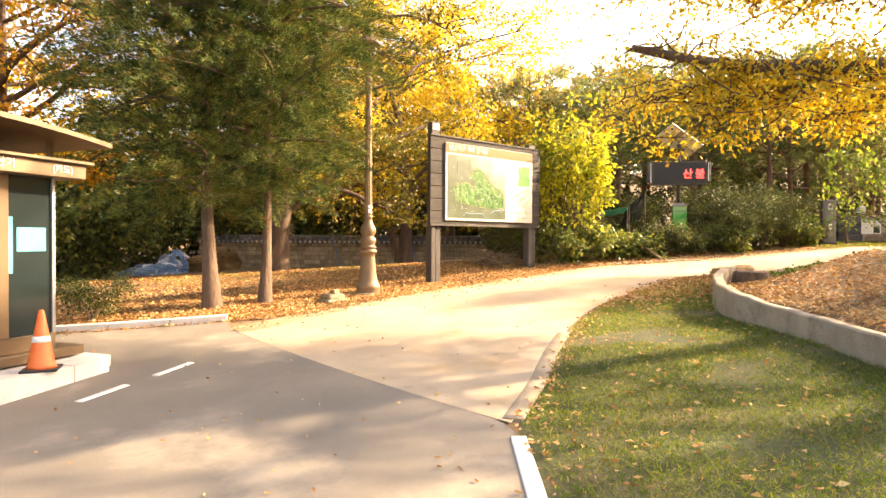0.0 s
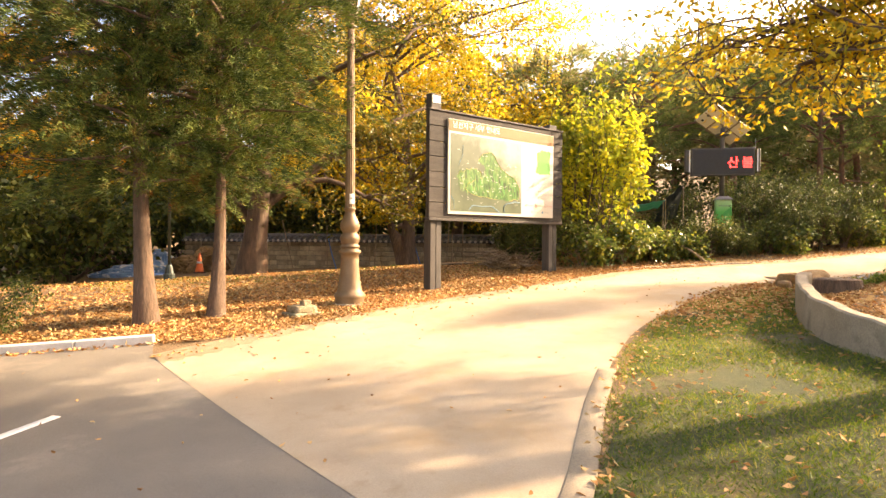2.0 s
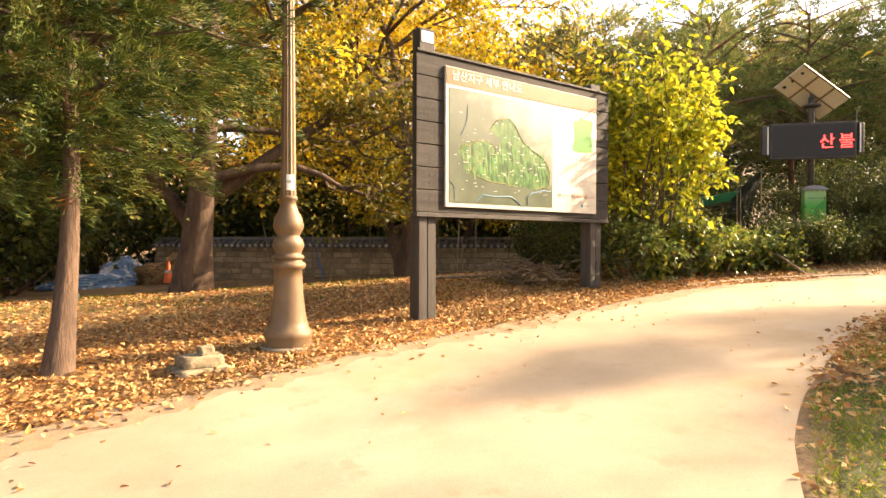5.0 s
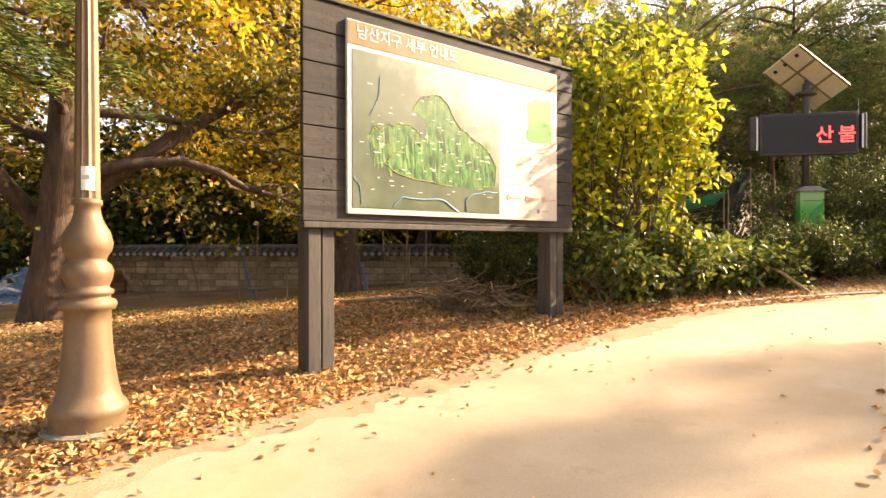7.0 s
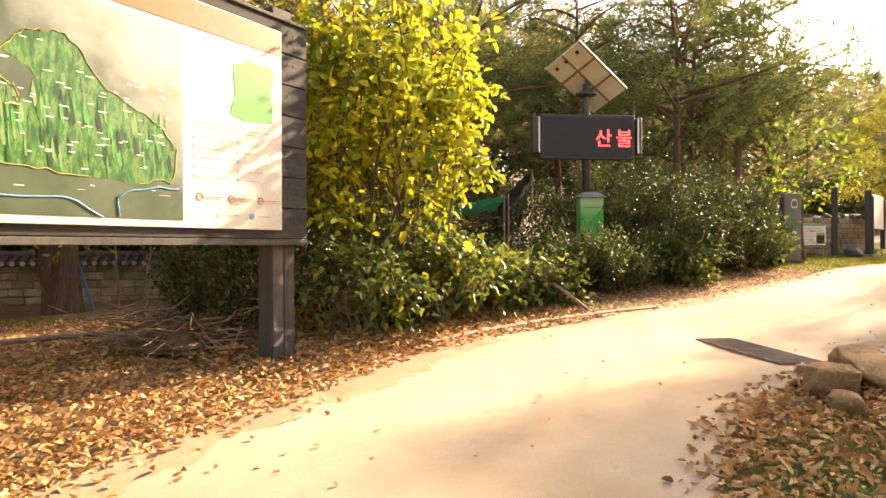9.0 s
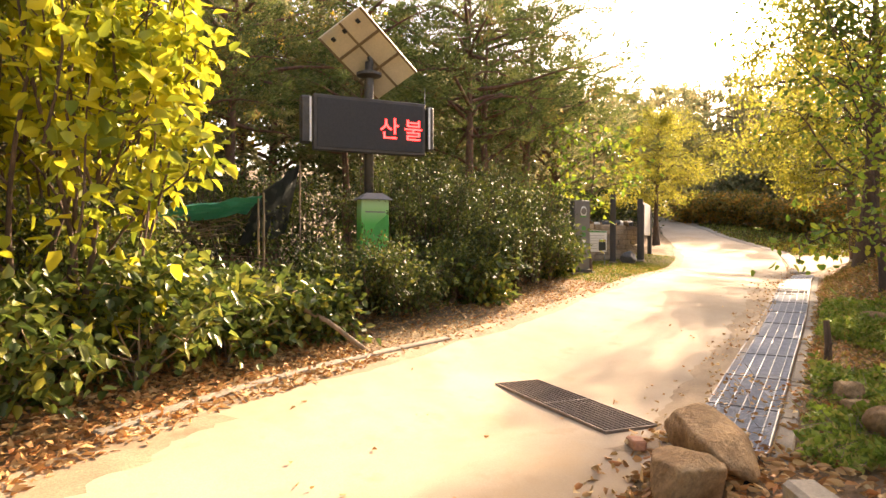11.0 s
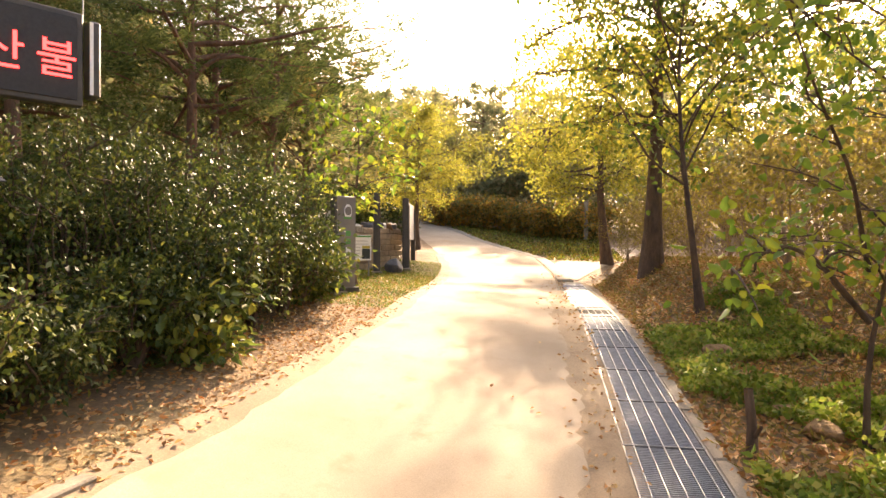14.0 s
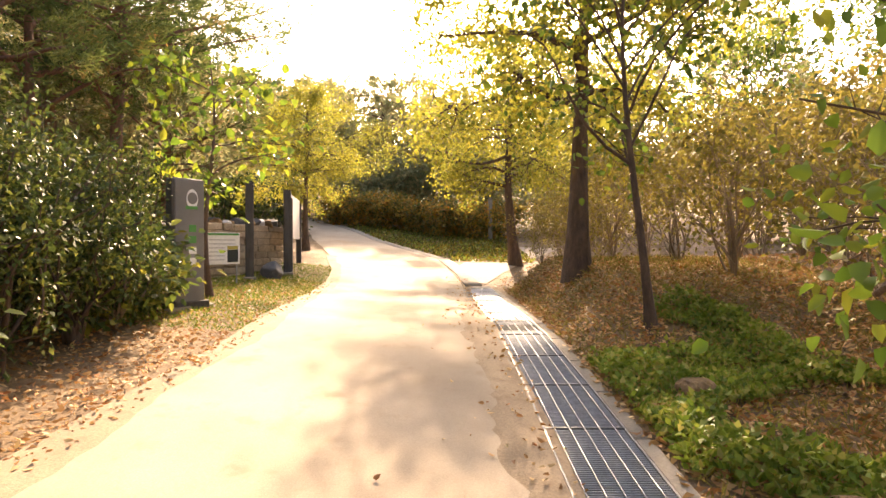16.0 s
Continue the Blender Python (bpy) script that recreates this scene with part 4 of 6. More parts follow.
        tube("river", [(x0 + a_ * mw, y - 0.007, zz0 + b2 * mh + 0.006 * math.sin(i)) for i, (a_, b2) in enumerate(zip(fx, fz))], [0.008 if pts[0][0] > 0.2 else 0.004] * 20, M_RIVER, mapp, 4)
    for k in range(110):
        px, pz = rng.uniform(0.03, 0.93), rng.normal(0.45, 0.17)
        pz = min(0.93, max(0.12, pz))
        w = rng.uniform(0.012, 0.032)
        part("map_caption", boxed(x0 + px * mw, x0 + px * mw + w * mw, y - 0.0083, y - 0.0078, zz0 + pz * mh, zz0 + pz * mh + 0.0065), M_WHITE if k % 4 else M_INK, mapp)
    bm = bmesh.new()
    edge = ragged([(0.0, 0.1), (0.12, 0.5), (0.05, 0.85), (0.4, 1.0), (1.0, 0.95), (0.95, 0.5), (1.0, 0.05), (0.5, 0.0)], 40, 0.02)
    bm.faces.new([bm.verts.new((ms + 0.46 + 0.5 * px, y - 0.003, b + 0.98 + 0.58 * pz)) for px, pz in edge])
    part("side_map", bm, M_SIDEMAP, e, "small printed green map")
    for r in range(5):
        part("symbol", boxed(ms + 0.08, ms + 0.105, y - 0.004, y, b + 0.42 + r * 0.085, b + 0.445 + r * 0.085), M_INK, e)
        part("text_line", boxed(ms + 0.13, ms + 0.13 + rng.uniform(0.15, 0.3), y - 0.003, y, b + 0.43 + r * 0.085, b + 0.436 + r * 0.085), M_INK, e)
        part("symbol", boxed(ms + 0.53, ms + 0.565, y - 0.004, y, b + 0.42 + r * 0.085, b + 0.455 + r * 0.085), M_INK, e)
        part("text_line", boxed(ms + 0.6, ms + 0.6 + rng.uniform(0.15, 0.3), y - 0.003, y, b + 0.434 + r * 0.085, b + 0.44 + r * 0.085), M_INK, e)
    for k in range(3):
        cx2 = ms + 0.14 + 0.33 * k
        turn = [(cx2 + math.cos(a) * 0.031, y - 0.002, b + 0.26 + math.sin(a) * 0.031) for a in np.linspace(0, 2 * math.pi, 15)]
        tube("symbol", turn, [0.005] * 15, M_REDINK, e, 4)
        part("symbol", boxed(cx2 - 0.014, cx2 + 0.014, y - 0.003, y, b + 0.253, b + 0.266), M_INK, e)
        part("text_line", boxed(cx2 + 0.05, cx2 + 0.24, y - 0.003, y, b + 0.262, b + 0.269), M_REDINK, e)
        part("text_line", boxed(cx2 + 0.05, cx2 + 0.2, y - 0.003, y, b + 0.245, b + 0.25), M_REDINK, e)
    for k in range(2):
        ring = lathe(bmesh.new(), [(0.03, 0), (0.03, 0.003)], 12)
        bmesh.ops.transform(ring, matrix=pose(ms + 0.34 + 0.36 * k, y, b + 0.11, 90, 0, 0), verts=ring.verts)
        part("emblem", ring, M_INK if k == 0 else M_RIVER, e)
        part("text_line", boxed(ms + 0.4 + 0.36 * k, ms + 0.55 + 0.36 * k, y - 0.003, y, b + 0.105, b + 0.117), M_INK, e)
    part("text_line", boxed(ms + 0.08, ms + 0.95, y - 0.003, y, b + 0.9, b + 0.908), M_INK, e)
    part("text_line", boxed(ms + 0.08, ms + 0.8, y - 0.003, y, b + 0.86, b + 0.872), M_INK, e)
    return e


info_board()


def led_sign(x, y):
    z = hz(x, y)
    e = thing("led_display", x, y, z, "black LED display on steel pole with tilted solar panel", "display", rz=-33.6)
    part("pole", lathe(bmesh.new(), [(0.075, -0.15), (0.075, 4.9 - z), (0.06, 5.12 - z)], 16), M_STEELD, e, smooth=True)
    part("collar", lathe(bmesh.new(), [(0.09, 4.86 - z), (0.2, 4.9 - z), (0.2, 4.94 - z), (0.09, 4.97 - z)], 16), M_STEELD, e)
    y0 = -0.2
    b, t = 3.66 - z, 4.5 - z
    part("cabinet", boxed(-0.92, 0.88, y0, -0.08, b, t, 0.012), M_STEELD, e)
    sc = part("screen", boxed(-0.87, 0.83, y0 - 0.012, y0, b + 0.05, t - 0.05, 0.003), M_LEDBLACK, e, "black LED matrix")
    for glyph, gx in (("산", 0.1), ("불", 0.5)):
        text_part("letter", glyph, 0.36, M_RED, sc, Matrix.Translation((gx, y0 - 0.016, b + 0.19)), "red lit letter", 0.003)
    for s, x0, x1 in ((-1, -1.1, -0.95), (1, 0.93, 1.03)):
        spk = part("loudspeaker", boxed(x0, x1, y0 + 0.0, -0.02, b + 0.1, t - 0.04, 0.02), M_STEELD, e)
        part("trim_strip", boxed(x1 - 0.03 if s < 0 else x0, x1 if s < 0 else x0 + 0.03, y0 - 0.012, y0 - 0.002, b + 0.12, t - 0.06), M_WHITE, spk)
    e2, e1 = Vector((0.596, -0.075, -0.341)).normalized(), Vector((0.051, -0.349, 0.2)).normalized()
    n3 = e1.cross(e2).normalized()
    e1 = e2.cross(n3) * -1
    axes = Matrix((e2, e1, n3)).transposed().to_4x4()
    mt = pose(0, 0, 0, 0, 0, 33.6) @ Matrix.Translation((0, 0, 5.23 - z)) @ axes
    bm = boxed(-0.71, 0.71, -0.42, 0.42, -0.025, 0.01, 0.004)
    bmesh.ops.transform(bm, matrix=mt, verts=bm.verts)
    pan = part("solar_panel", bm, M_SOLARBACK, e, "solar panel with pale back sheet")
    bm = boxed(-0.68, 0.68, -0.39, 0.39, 0.011, 0.015)
    bmesh.ops.transform(bm, matrix=mt, verts=bm.verts)
    part("cells", bm, M_SOLAR, pan)
    for k in (-0.25, 0.25):
        bm = boxed(k - 0.02, k + 0.02, -0.42, 0.42, -0.05, -0.026)
        bmesh.ops.transform(bm, matrix=mt, verts=bm.verts)
        part("support_rail", bm, M_RAIL, pan)
    for sy in (-0.4, 0.0, 0.4):
        bm = boxed(-0.71, 0.71, sy - 0.018, sy + 0.018, -0.038, -0.027)
        bmesh.ops.transform(bm, matrix=mt, verts=bm.verts)
        part("support_rail", bm, M_RAIL, pan)
    for sy in (-0.24, 0.02, 0.24):
        bm = boxed(-0.6, -0.53, sy - 0.03, sy + 0.03, -0.055, -0.026, 0.006)
        bmesh.ops.transform(bm, matrix=mt, verts=bm.verts)
        part("junction_box", bm, M_BLACK, pan, "small dark junction box")
    tube("bracket", [(0, 0, 4.95 - z), (0.03, -0.03, 5.1 - z), (0.0, 0.0, 5.2 - z)], [0.045, 0.04, 0.035], M_STEELD, e)
    bx = part("control_box", boxed(-0.23, 0.21, -0.36, -0.1, 1.85 - z, 2.93 - z, 0.01), M_BOXGREEN, e, "green printed control cabinet")
    hood = boxed(-0.28, 0.26, -0.42, -0.06, 2.93 - z, 3.03 - z)
    for v in hood.verts:
        if v.co.z > 2.98 - z:
            v.co.x, v.co.y = -0.01 + (v.co.x + 0.01) * 0.45, -0.24 + (v.co.y + 0.24) * 0.6
    part("hood", hood, M_SIGNGREY, bx)
    bm = bmesh.new()
    bm.faces.new([bm.verts.new((px, -0.3625, pz - z)) for px, pz in ((-0.215, 2.1), (0.0, 2.55), (0.195, 2.72), (0.195, 2.35), (-0.1, 1.9), (-0.215, 1.9))])
    part("print_shape", bm, M_BOXSHAPE, bx)
    part("text_line", boxed(-0.17, 0.15, -0.3645, -0.3605, 2.73 - z, 2.75 - z), M_SIGNGREY, bx)
    tube("antenna", [(0.9, -0.12, t - 0.05), (0.9, -0.12, t + 0.27)], [0.007, 0.005], M_GALV, e)
    return e


led_sign(15.94, 17.05)


def traffic_cone(x, y, z, h=0.6, label="orange traffic cone with a white band standing on the plinth"):
    e = thing("traffic_cone", x, y, z, label, "traffic cone")
    s = h / 0.7
    part("base", boxed(-0.19 * s, 0.19 * s, -0.19 * s, 0.19 * s, 0, 0.03 * s, 0.01), M_BLACK, e)
    part("cone_body", lathe(bmesh.new(), [(0.16 * s, 0.03 * s), (0.145 * s, 0.06 * s), (0.03 * s, 0.69 * s), (0.02 * s, 0.7 * s)], 20), M_ORANGE, e, smooth=True)
    part("band", lathe(bmesh.new(), [(0.098 * s, 0.33 * s), (0.086 * s, 0.4 * s)], 20), M_WHITEBAND, e, "white reflective band", True)
    return e


def kiosk():
    """Pay booth on its plinth; local x along the front towards its end, -y out to the road."""
    px, py = -0.83, 9.28
    z = hz(px, py)
    rz = 48.0
    k = tagged(new("kerb"), "pale concrete plinth kerb under the pay booth", "kerb", kind="structure")
    k.matrix_basis = pose(px, py, z - 0.02, 0, 0, rz)
    bm = boxed(-6.0, 0.0, 0.0, 2.6, -0.2, 0.17)
    es = [ed for ed in bm.edges if all(abs(v.co.x) < 1e-4 for v in ed.verts) and abs(ed.verts[0].co.z - ed.verts[1].co.z) > 0.1]
    bmesh.ops.bevel(bm, geom=es, offset=0.25, segments=6, affect="EDGES")
    part("plinth", bm, M_KERB, k)
    for i in range(6):
        part("kerb_joint", boxed(-1.0 * i - 0.755, -1.0 * i - 0.745, -0.004, 0.2, -0.2, 0.1735), M_CONC, k)
    e = thing("parking_pay_booth", px, py, z + 0.18, "bronze metal parking pay booth with dark glass and curved roof", "booth", rz=rz)
    e.matrix_basis = pose(px, py, z + 0.18, 0, 0, rz) @ Matrix.Translation((-0.47, 0.67, -0.04))
    L = -4.5
    part("base_frame", boxed(L, 0.32, -0.12, 1.7, 0.04, 0.16, 0.01), M_KIOSK, e)
    part("skirt", boxed(L, 0.0, 0.0, 1.5, 0.16, 0.36, 0.01), M_KIOSK, e)
    part("foot", boxed(0.2, 0.24, 0.0, 0.04, -0.01, 0.05), M_STEELD, e)
    for x0, x1 in ((-0.98, -0.62), (-2.6, -2.3), (-4.0, -3.7)):
        part("pier", boxed(x0, x1, -0.015, 0.2, 0.36, 2.36, 0.01), M_KIOSK, e)
    for x0, x1, yy in ((-0.05, 0.0, 0.0), (-0.05, 0.0, 1.45)):
        part("corner_post", boxed(x0, x1, yy, yy + 0.05, 0.36, 2.36, 0.005), M_GALV, e)
    for x0, x1 in ((-0.62, -0.05), (-2.3, -0.98), (-3.7, -2.6)):
        g = part("window_pane", boxed(x0, x1, 0.03, 0.04, 0.36, 2.36), M_GLASS, e, "dark tinted glass")
        g.visible_shadow = False
    part("window_pane", boxed(-0.03, -0.02, 0.05, 1.45, 0.36, 2.36), M_GLASS, e, "dark tinted glass")
    part("back_wall", boxed(L, 0.0, 1.5, 1.55, 0.16, 2.36), M_STEELD, e)
    part("inner_floor", boxed(L, -0.05, 0.21, 1.49, 0.36, 0.38), M_STEELD, e)
    part("notice", boxed(-0.5, -0.12, 0.022, 0.028, 1.42, 1.72), M_TEAL, e, "teal notice on the glass")
    part("notice", boxed(-0.62, -0.55, 0.022, 0.028, 1.15, 1.85), M_TEAL, e, "teal strip on the glass")
    part("pay_machine", boxed(-1.9, -1.3, 0.3, 0.9, 0.38, 1.75, 0.02), M_STEELD, e)
    part("fascia", boxed(L, 0.2, -0.3, 1.75, 2.36, 2.55, 0.008), M_KIOSK, e)
    part("fascia_lip", boxed(L, 0.28, -0.36, 1.8, 2.55, 2.59, 0.006), M_KIOSK, e)
    text_part("lettering", "사전무인정산기", 0.125, M_WHITE, e, Matrix.Translation((-1.55, -0.306, 2.4)), "white lettering")
    text_part("lettering", "(카드)", 0.115, M_WHITE, e, Matrix.Translation((-0.28, -0.306, 2.4)), "white lettering")
    for xx in (0.1, -1.8, -3.6):
        part("roof_strut", boxed(xx - 0.03, xx + 0.03, 0.2, 0.26, 2.59, 2.95), M_KIOSK, e)
        part("roof_strut", boxed(xx - 0.03, xx + 0.03, 1.3, 1.36, 2.59, 2.95), M_KIOSK, e)
    bm = bmesh.new()
    n = 18
    top, bot = [], []
    for i in range(n + 1):
        xx = L + (0.5 - L) * i / n
        zc = 2.8 + 0.18 * (1 - ((xx + 1.7) / 2.25) ** 2) if xx > -1.7 else 2.98
        zc = max(zc, 2.8)
        top.append([bm.verts.new((xx, yy, zc + 0.06)) for yy in (-0.42, 1.9)])
        bot.append([bm.verts.new((xx, yy, zc)) for yy in (-0.42, 1.9)])
    for i in range(n):
        bm.faces.new((top[i][0], top[i + 1][0], top[i + 1][1], top[i][1]))
        bm.faces.new((bot[i][0], bot[i][1], bot[i + 1][1], bot[i + 1][0]))
        bm.faces.new((top[i][0], bot[i][0], bot[i + 1][0], top[i + 1][0]))
        bm.faces.new((top[i][1], top[i + 1][1], bot[i + 1][1], bot[i][1]))
    bm.faces.new((top[n][0], bot[n][0], bot[n][1], top[n][1]))
    bm.faces.new((top[0][0], top[0][1], bot[0][1], bot[0][0]))
    part("roof", bm, M_KIOSK, e, "thin curved metal roof")
    return z + 0.15


kz = kiosk()
traffic_cone(-1.66, 8.62, kz, 0.72)


def kerb_run(name, line, width, up, n, label, mat=M_KERB, gap=0.012):
    """A run of kerb stones, each a piece of its own."""
    e = tagged(new(name), label, "kerb", kind="structure")
    c = along(line, n + 1)
    for p, q in zip(c, c[1:]):
        d = q - p
        L = float(np.hypot(*d)) - gap
        mid = (p + q) / 2
        za, zb = hz(*p), hz(*q)
        bm = boxed(-L / 2, L / 2, -width / 2, width / 2, -0.15, up, 0.012)
        ob = part("kerb_stone", bm, mat, e)
        ob.matrix_basis = pose(mid[0], mid[1], (za + zb) / 2, 0, -math.degrees(math.atan2(zb - za, L)), math.degrees(math.atan2(d[1], d[0])))
    return e


kerb_run("kerb", [(0.62, 11.93), (-0.8, 12.02), (-2.05, 12.18), (-4.5, 12.65), (-9, 13.55)], 0.16, 0.12, 10, "pale granite kerb between asphalt and woodland")
kerb_run("kerb", [(10.6, 15.05), (11.5, 15.12), (12.4, 15.1), (13.4, 15.02), (14.7, 14.8)], 0.12, 0.035, 5, "low concrete edging half buried in leaves", M_CONC)
kerb_run("kerb", [(21.3, 15.75), (22.2, 15.55)], 0.1, 0.05, 1, "short concrete edging beside the sign pillar", M_CONC)


def low_wall():
    e = tagged(new("wall_low"), "low weathered concrete retaining wall holding the raised bed", "wall", kind="structure")
    c = along(WALL_LINE[1:], 60)
    t = np.gradient(c, axis=0)
    t /= np.linalg.norm(t, axis=1, keepdims=True)
    nn = np.stack([t[:, 1], -t[:, 0]], 1)
    A, B = c + nn * 0.09, c - nn * 0.09
    g = height(A[:, 0] - 0.15, A[:, 1])
    top = np.interp(c[:, 1], [q[1] for q in WALL_LINE[::-1]], WALL_TOP[::-1])
    top = np.maximum(top, g + 0.12)
    chips = np.random.default_rng(77)
    top = top + chips.normal(size=60) * 0.01
    A = A + chips.normal(size=A.shape) * 0.006
    prof = lambda i: [(*A[i], g[i] - 0.3), (*A[i], top[i] - 0.02), (*(A[i] * 0.85 + B[i] * 0.15), top[i]), (*(A[i] * 0.15 + B[i] * 0.85), top[i]), (*B[i], top[i] - 0.02), (*B[i], g[i] - 0.3)]
    bm = bmesh.new()
    rings = [[bm.verts.new(p) for p in prof(i)] for i in range(60)]
    for a, b in zip(rings, rings[1:]):
        for i in range(6):
            bm.faces.new((a[i], a[(i + 1) % 6], b[(i + 1) % 6], b[i]))
    bm.faces.new(rings[0])
    bm.faces.new(rings[-1][::-1])
    bmesh.ops.recalc_face_normals(bm, faces=bm.faces)
    part("coping", bm, M_CONC, e)


low_wall()


def rock(x, y, sx, sy, sz, seed, label, mat=M_ROCK, rz=0.0, sink=0.3, name="boulder"):
    rng = random.Random(seed)
    bm = bmesh.new()
    bmesh.ops.create_icosphere(bm, subdivisions=4, radius=1)
    o = Vector((rng.uniform(0, 50), rng.uniform(0, 50), 0))
    cuts = [(Vector((rng.gauss(0, 1), rng.gauss(0, 1), rng.gauss(0.3, 1))).normalized(), rng.uniform(0.62, 0.92)) for _ in range(11)]
    for v in bm.verts:
        n = v.co.normalized()
        f = 1 + 0.28 * noise.noise(n * 1.3 + o) + 0.10 * noise.noise(n * 3.1 + o) + 0.04 * noise.noise(n * 8 + o)
        c = n * f
        c = Vector([math.copysign(abs(a) ** 0.8, a) for a in c])
        for pn, pd in cuts:
            over = c.dot(pn) - pd
            if over > 0:
                c -= pn * over * 0.9
        v.co = Vector((c.x * sx, c.y * sy, c.z * sz + sz * (1 - sink)))
    ob = part(name, bm, mat, None, "", True)
    ob.matrix_basis = pose(x, y, hz(x, y), 0, 0, rz)
    return tagged(ob, label, "rock")


rock(12.1, 11.55, 0.3, 0.24, 0.17, 3, "rounded brown boulder at the edge of the path", rz=-20)
rock(12.82, 11.5, 0.5, 0.25, 0.19, 12, "large angular tan rock ending the low wall", rz=33, sink=0.35)
rock(11.75, 11.3, 0.14, 0.14, 0.1, 6, "small brown stone beside the low wall")
for i, (x, y, s) in enumerate([(14.75, 10.72, 0.17), (14.3, 10.65, 0.15), (13.8, 10.45, 0.24), (18.9, 10.35, 0.17), (18.55, 10.5, 0.1), (16.5, 10.25, 0.15), (17.0, 10.35, 0.1), (15.4, 10.35, 0.12)]):
    rock(x, y, s * 1.05, s * 0.8, s * 0.6, 20 + i, "small tan stone among weeds", M_ROCK, rz=i * 40, sink=0.35)


brick_ = boxed(-0.11, 0.11, -0.05, 0.05, 0.0, 0.07, 0.012)
for v_ in brick_.verts:
    v_.co += Vector((noise.noise(v_.co * 9), noise.noise(v_.co * 9 + Vector((5, 0, 0))), 0)) * 0.025
ob_ = part("brick", brick_, M_BRICK)
ob_.matrix_basis = pose(12.72, 11.98, hz(12.72, 11.98) + 0.012, 0, 6, 25)
tagged(ob_, "broken reddish brick lying beside the grate", "brick")


def worn_block(x0, x1, y0, y1, z0, z1, seed):
    """A squared stone with worn, uneven faces."""
    bm = boxed(x0, x1, y0, y1, z0, z1)
    bmesh.ops.subdivide_edges(bm, edges=bm.edges[:], cuts=5, use_grid_fill=True)
    mid = Vector(((x0 + x1) / 2, (y0 + y1) / 2, (z0 + z1) / 2))
    half = Vector(((x1 - x0) / 2, (y1 - y0) / 2, (z1 - z0) / 2))
    for v in bm.verts:
        d = v.co - mid
        u = Vector((d.x / half.x, d.y / half.y, d.z / half.z))
        round_off = 1 - 0.05 * max(0.0, u.length - 1.0)
        v.co = mid + d * round_off + Vector((noise.noise(v.co * 14 + Vector((seed, 0, 0))), noise.noise(v.co * 14 + Vector((0, seed, 0))), noise.noise(v.co * 14 + Vector((0, 0, seed))))) * 0.018
    return bm


def stone_marker(x, y):
    e = thing("stone_marker", x, y, hz(x, y), "small stepped mossy stone marker lying in fallen leaves", "stone", rz=25)
    part("slab", worn_block(-0.27, 0.25, -0.2, 0.2, -0.08, 0.05, 1), M_MOSSY, e, smooth=True)
    part("block", worn_block(-0.2, 0.2, -0.15, 0.15, 0.04, 0.16, 2), M_MOSSY, e, smooth=True)
    part("knob", worn_block(-0.01, 0.13, -0.07, 0.07, 0.155, 0.245, 3), M_MOSSY, e, smooth=True)


stone_marker(2.78, 13.0)


# ---- drain grates ----
def drain_y(x):
    return 11.46 + 0.16 * float(ease(18, 27, x))


BAR_L = mesh_np("bar", *[np.array(a) for a in tube_np([(np.array([(-0.5, 0, 0), (0.5, 0, 0)]), np.array([0.0055, 0.0055]))], 4)])
BAR_X = mesh_np("bar", *[np.array(a) for a in tube_np([(np.array([(0, -0.26, 0), (0, 0.26, 0)]), np.array([0.0058, 0.0058]))], 4)])
BAR_L.materials.append(M_GALV)
BAR_X.materials.append(M_GALV)


def grate(name="drain_grate", cross=36):
    e = tagged(new(name), "galvanised steel drain grate set in a concrete channel", "grate", group="drain grates")
    fr = box(box(boxed(-0.5, 0.5, -0.275, -0.262, -0.03, 0.012), -0.5, 0.5, 0.262, 0.275, -0.03, 0.012), -0.5, -0.488, -0.262, 0.262, -0.03, 0.012)
    part("frame", fr, M_BARSTEEL, e)
    for i in range(5):
        b = new("bar", BAR_L)
        b.parent = e
        b.location = (0, -0.2 + 0.1 * i, 0.01)
    for i in range(cross):
        b = new("bar", BAR_X)
        b.parent = e
        b.location = (-0.48 + 0.96 * i / (cross - 1), 0, 0.0)
    return e


g0 = grate()
first = True
xx = 13.0
while xx < 28.0:
    yy, y2 = drain_y(xx), drain_y(xx + 1)
    za, zb = hz(xx, yy), hz(xx + 1, y2)
    m = pose(xx + 0.5, (yy + y2) / 2, (za + zb) / 2 + 0.016, 0, -math.degrees(math.atan2(zb - za, 1)), math.degrees(math.atan2(y2 - yy, 1)))
    if first:
        g0.matrix_basis = m
        first = False
    else:
        copy_thing(g0, m)
    xx += 1.005
gx0, gy0, gx1, gy1 = 14.22, 13.63, 13.12, 12.12
ang = math.degrees(math.atan2(gy0 - gy1, gx0 - gx1))
BAR_S = mesh_np("bar", *tube_np([(np.array([(-0.46, 0, 0), (0.46, 0, 0)]), np.array([0.009, 0.009]))], 4))
BAR_T = mesh_np("bar", *tube_np([(np.array([(0, -0.24, 0), (0, 0.24, 0)]), np.array([0.005, 0.005]))], 4))
BAR_S.materials.append(M_RUST)
BAR_T.materials.append(M_RUST)


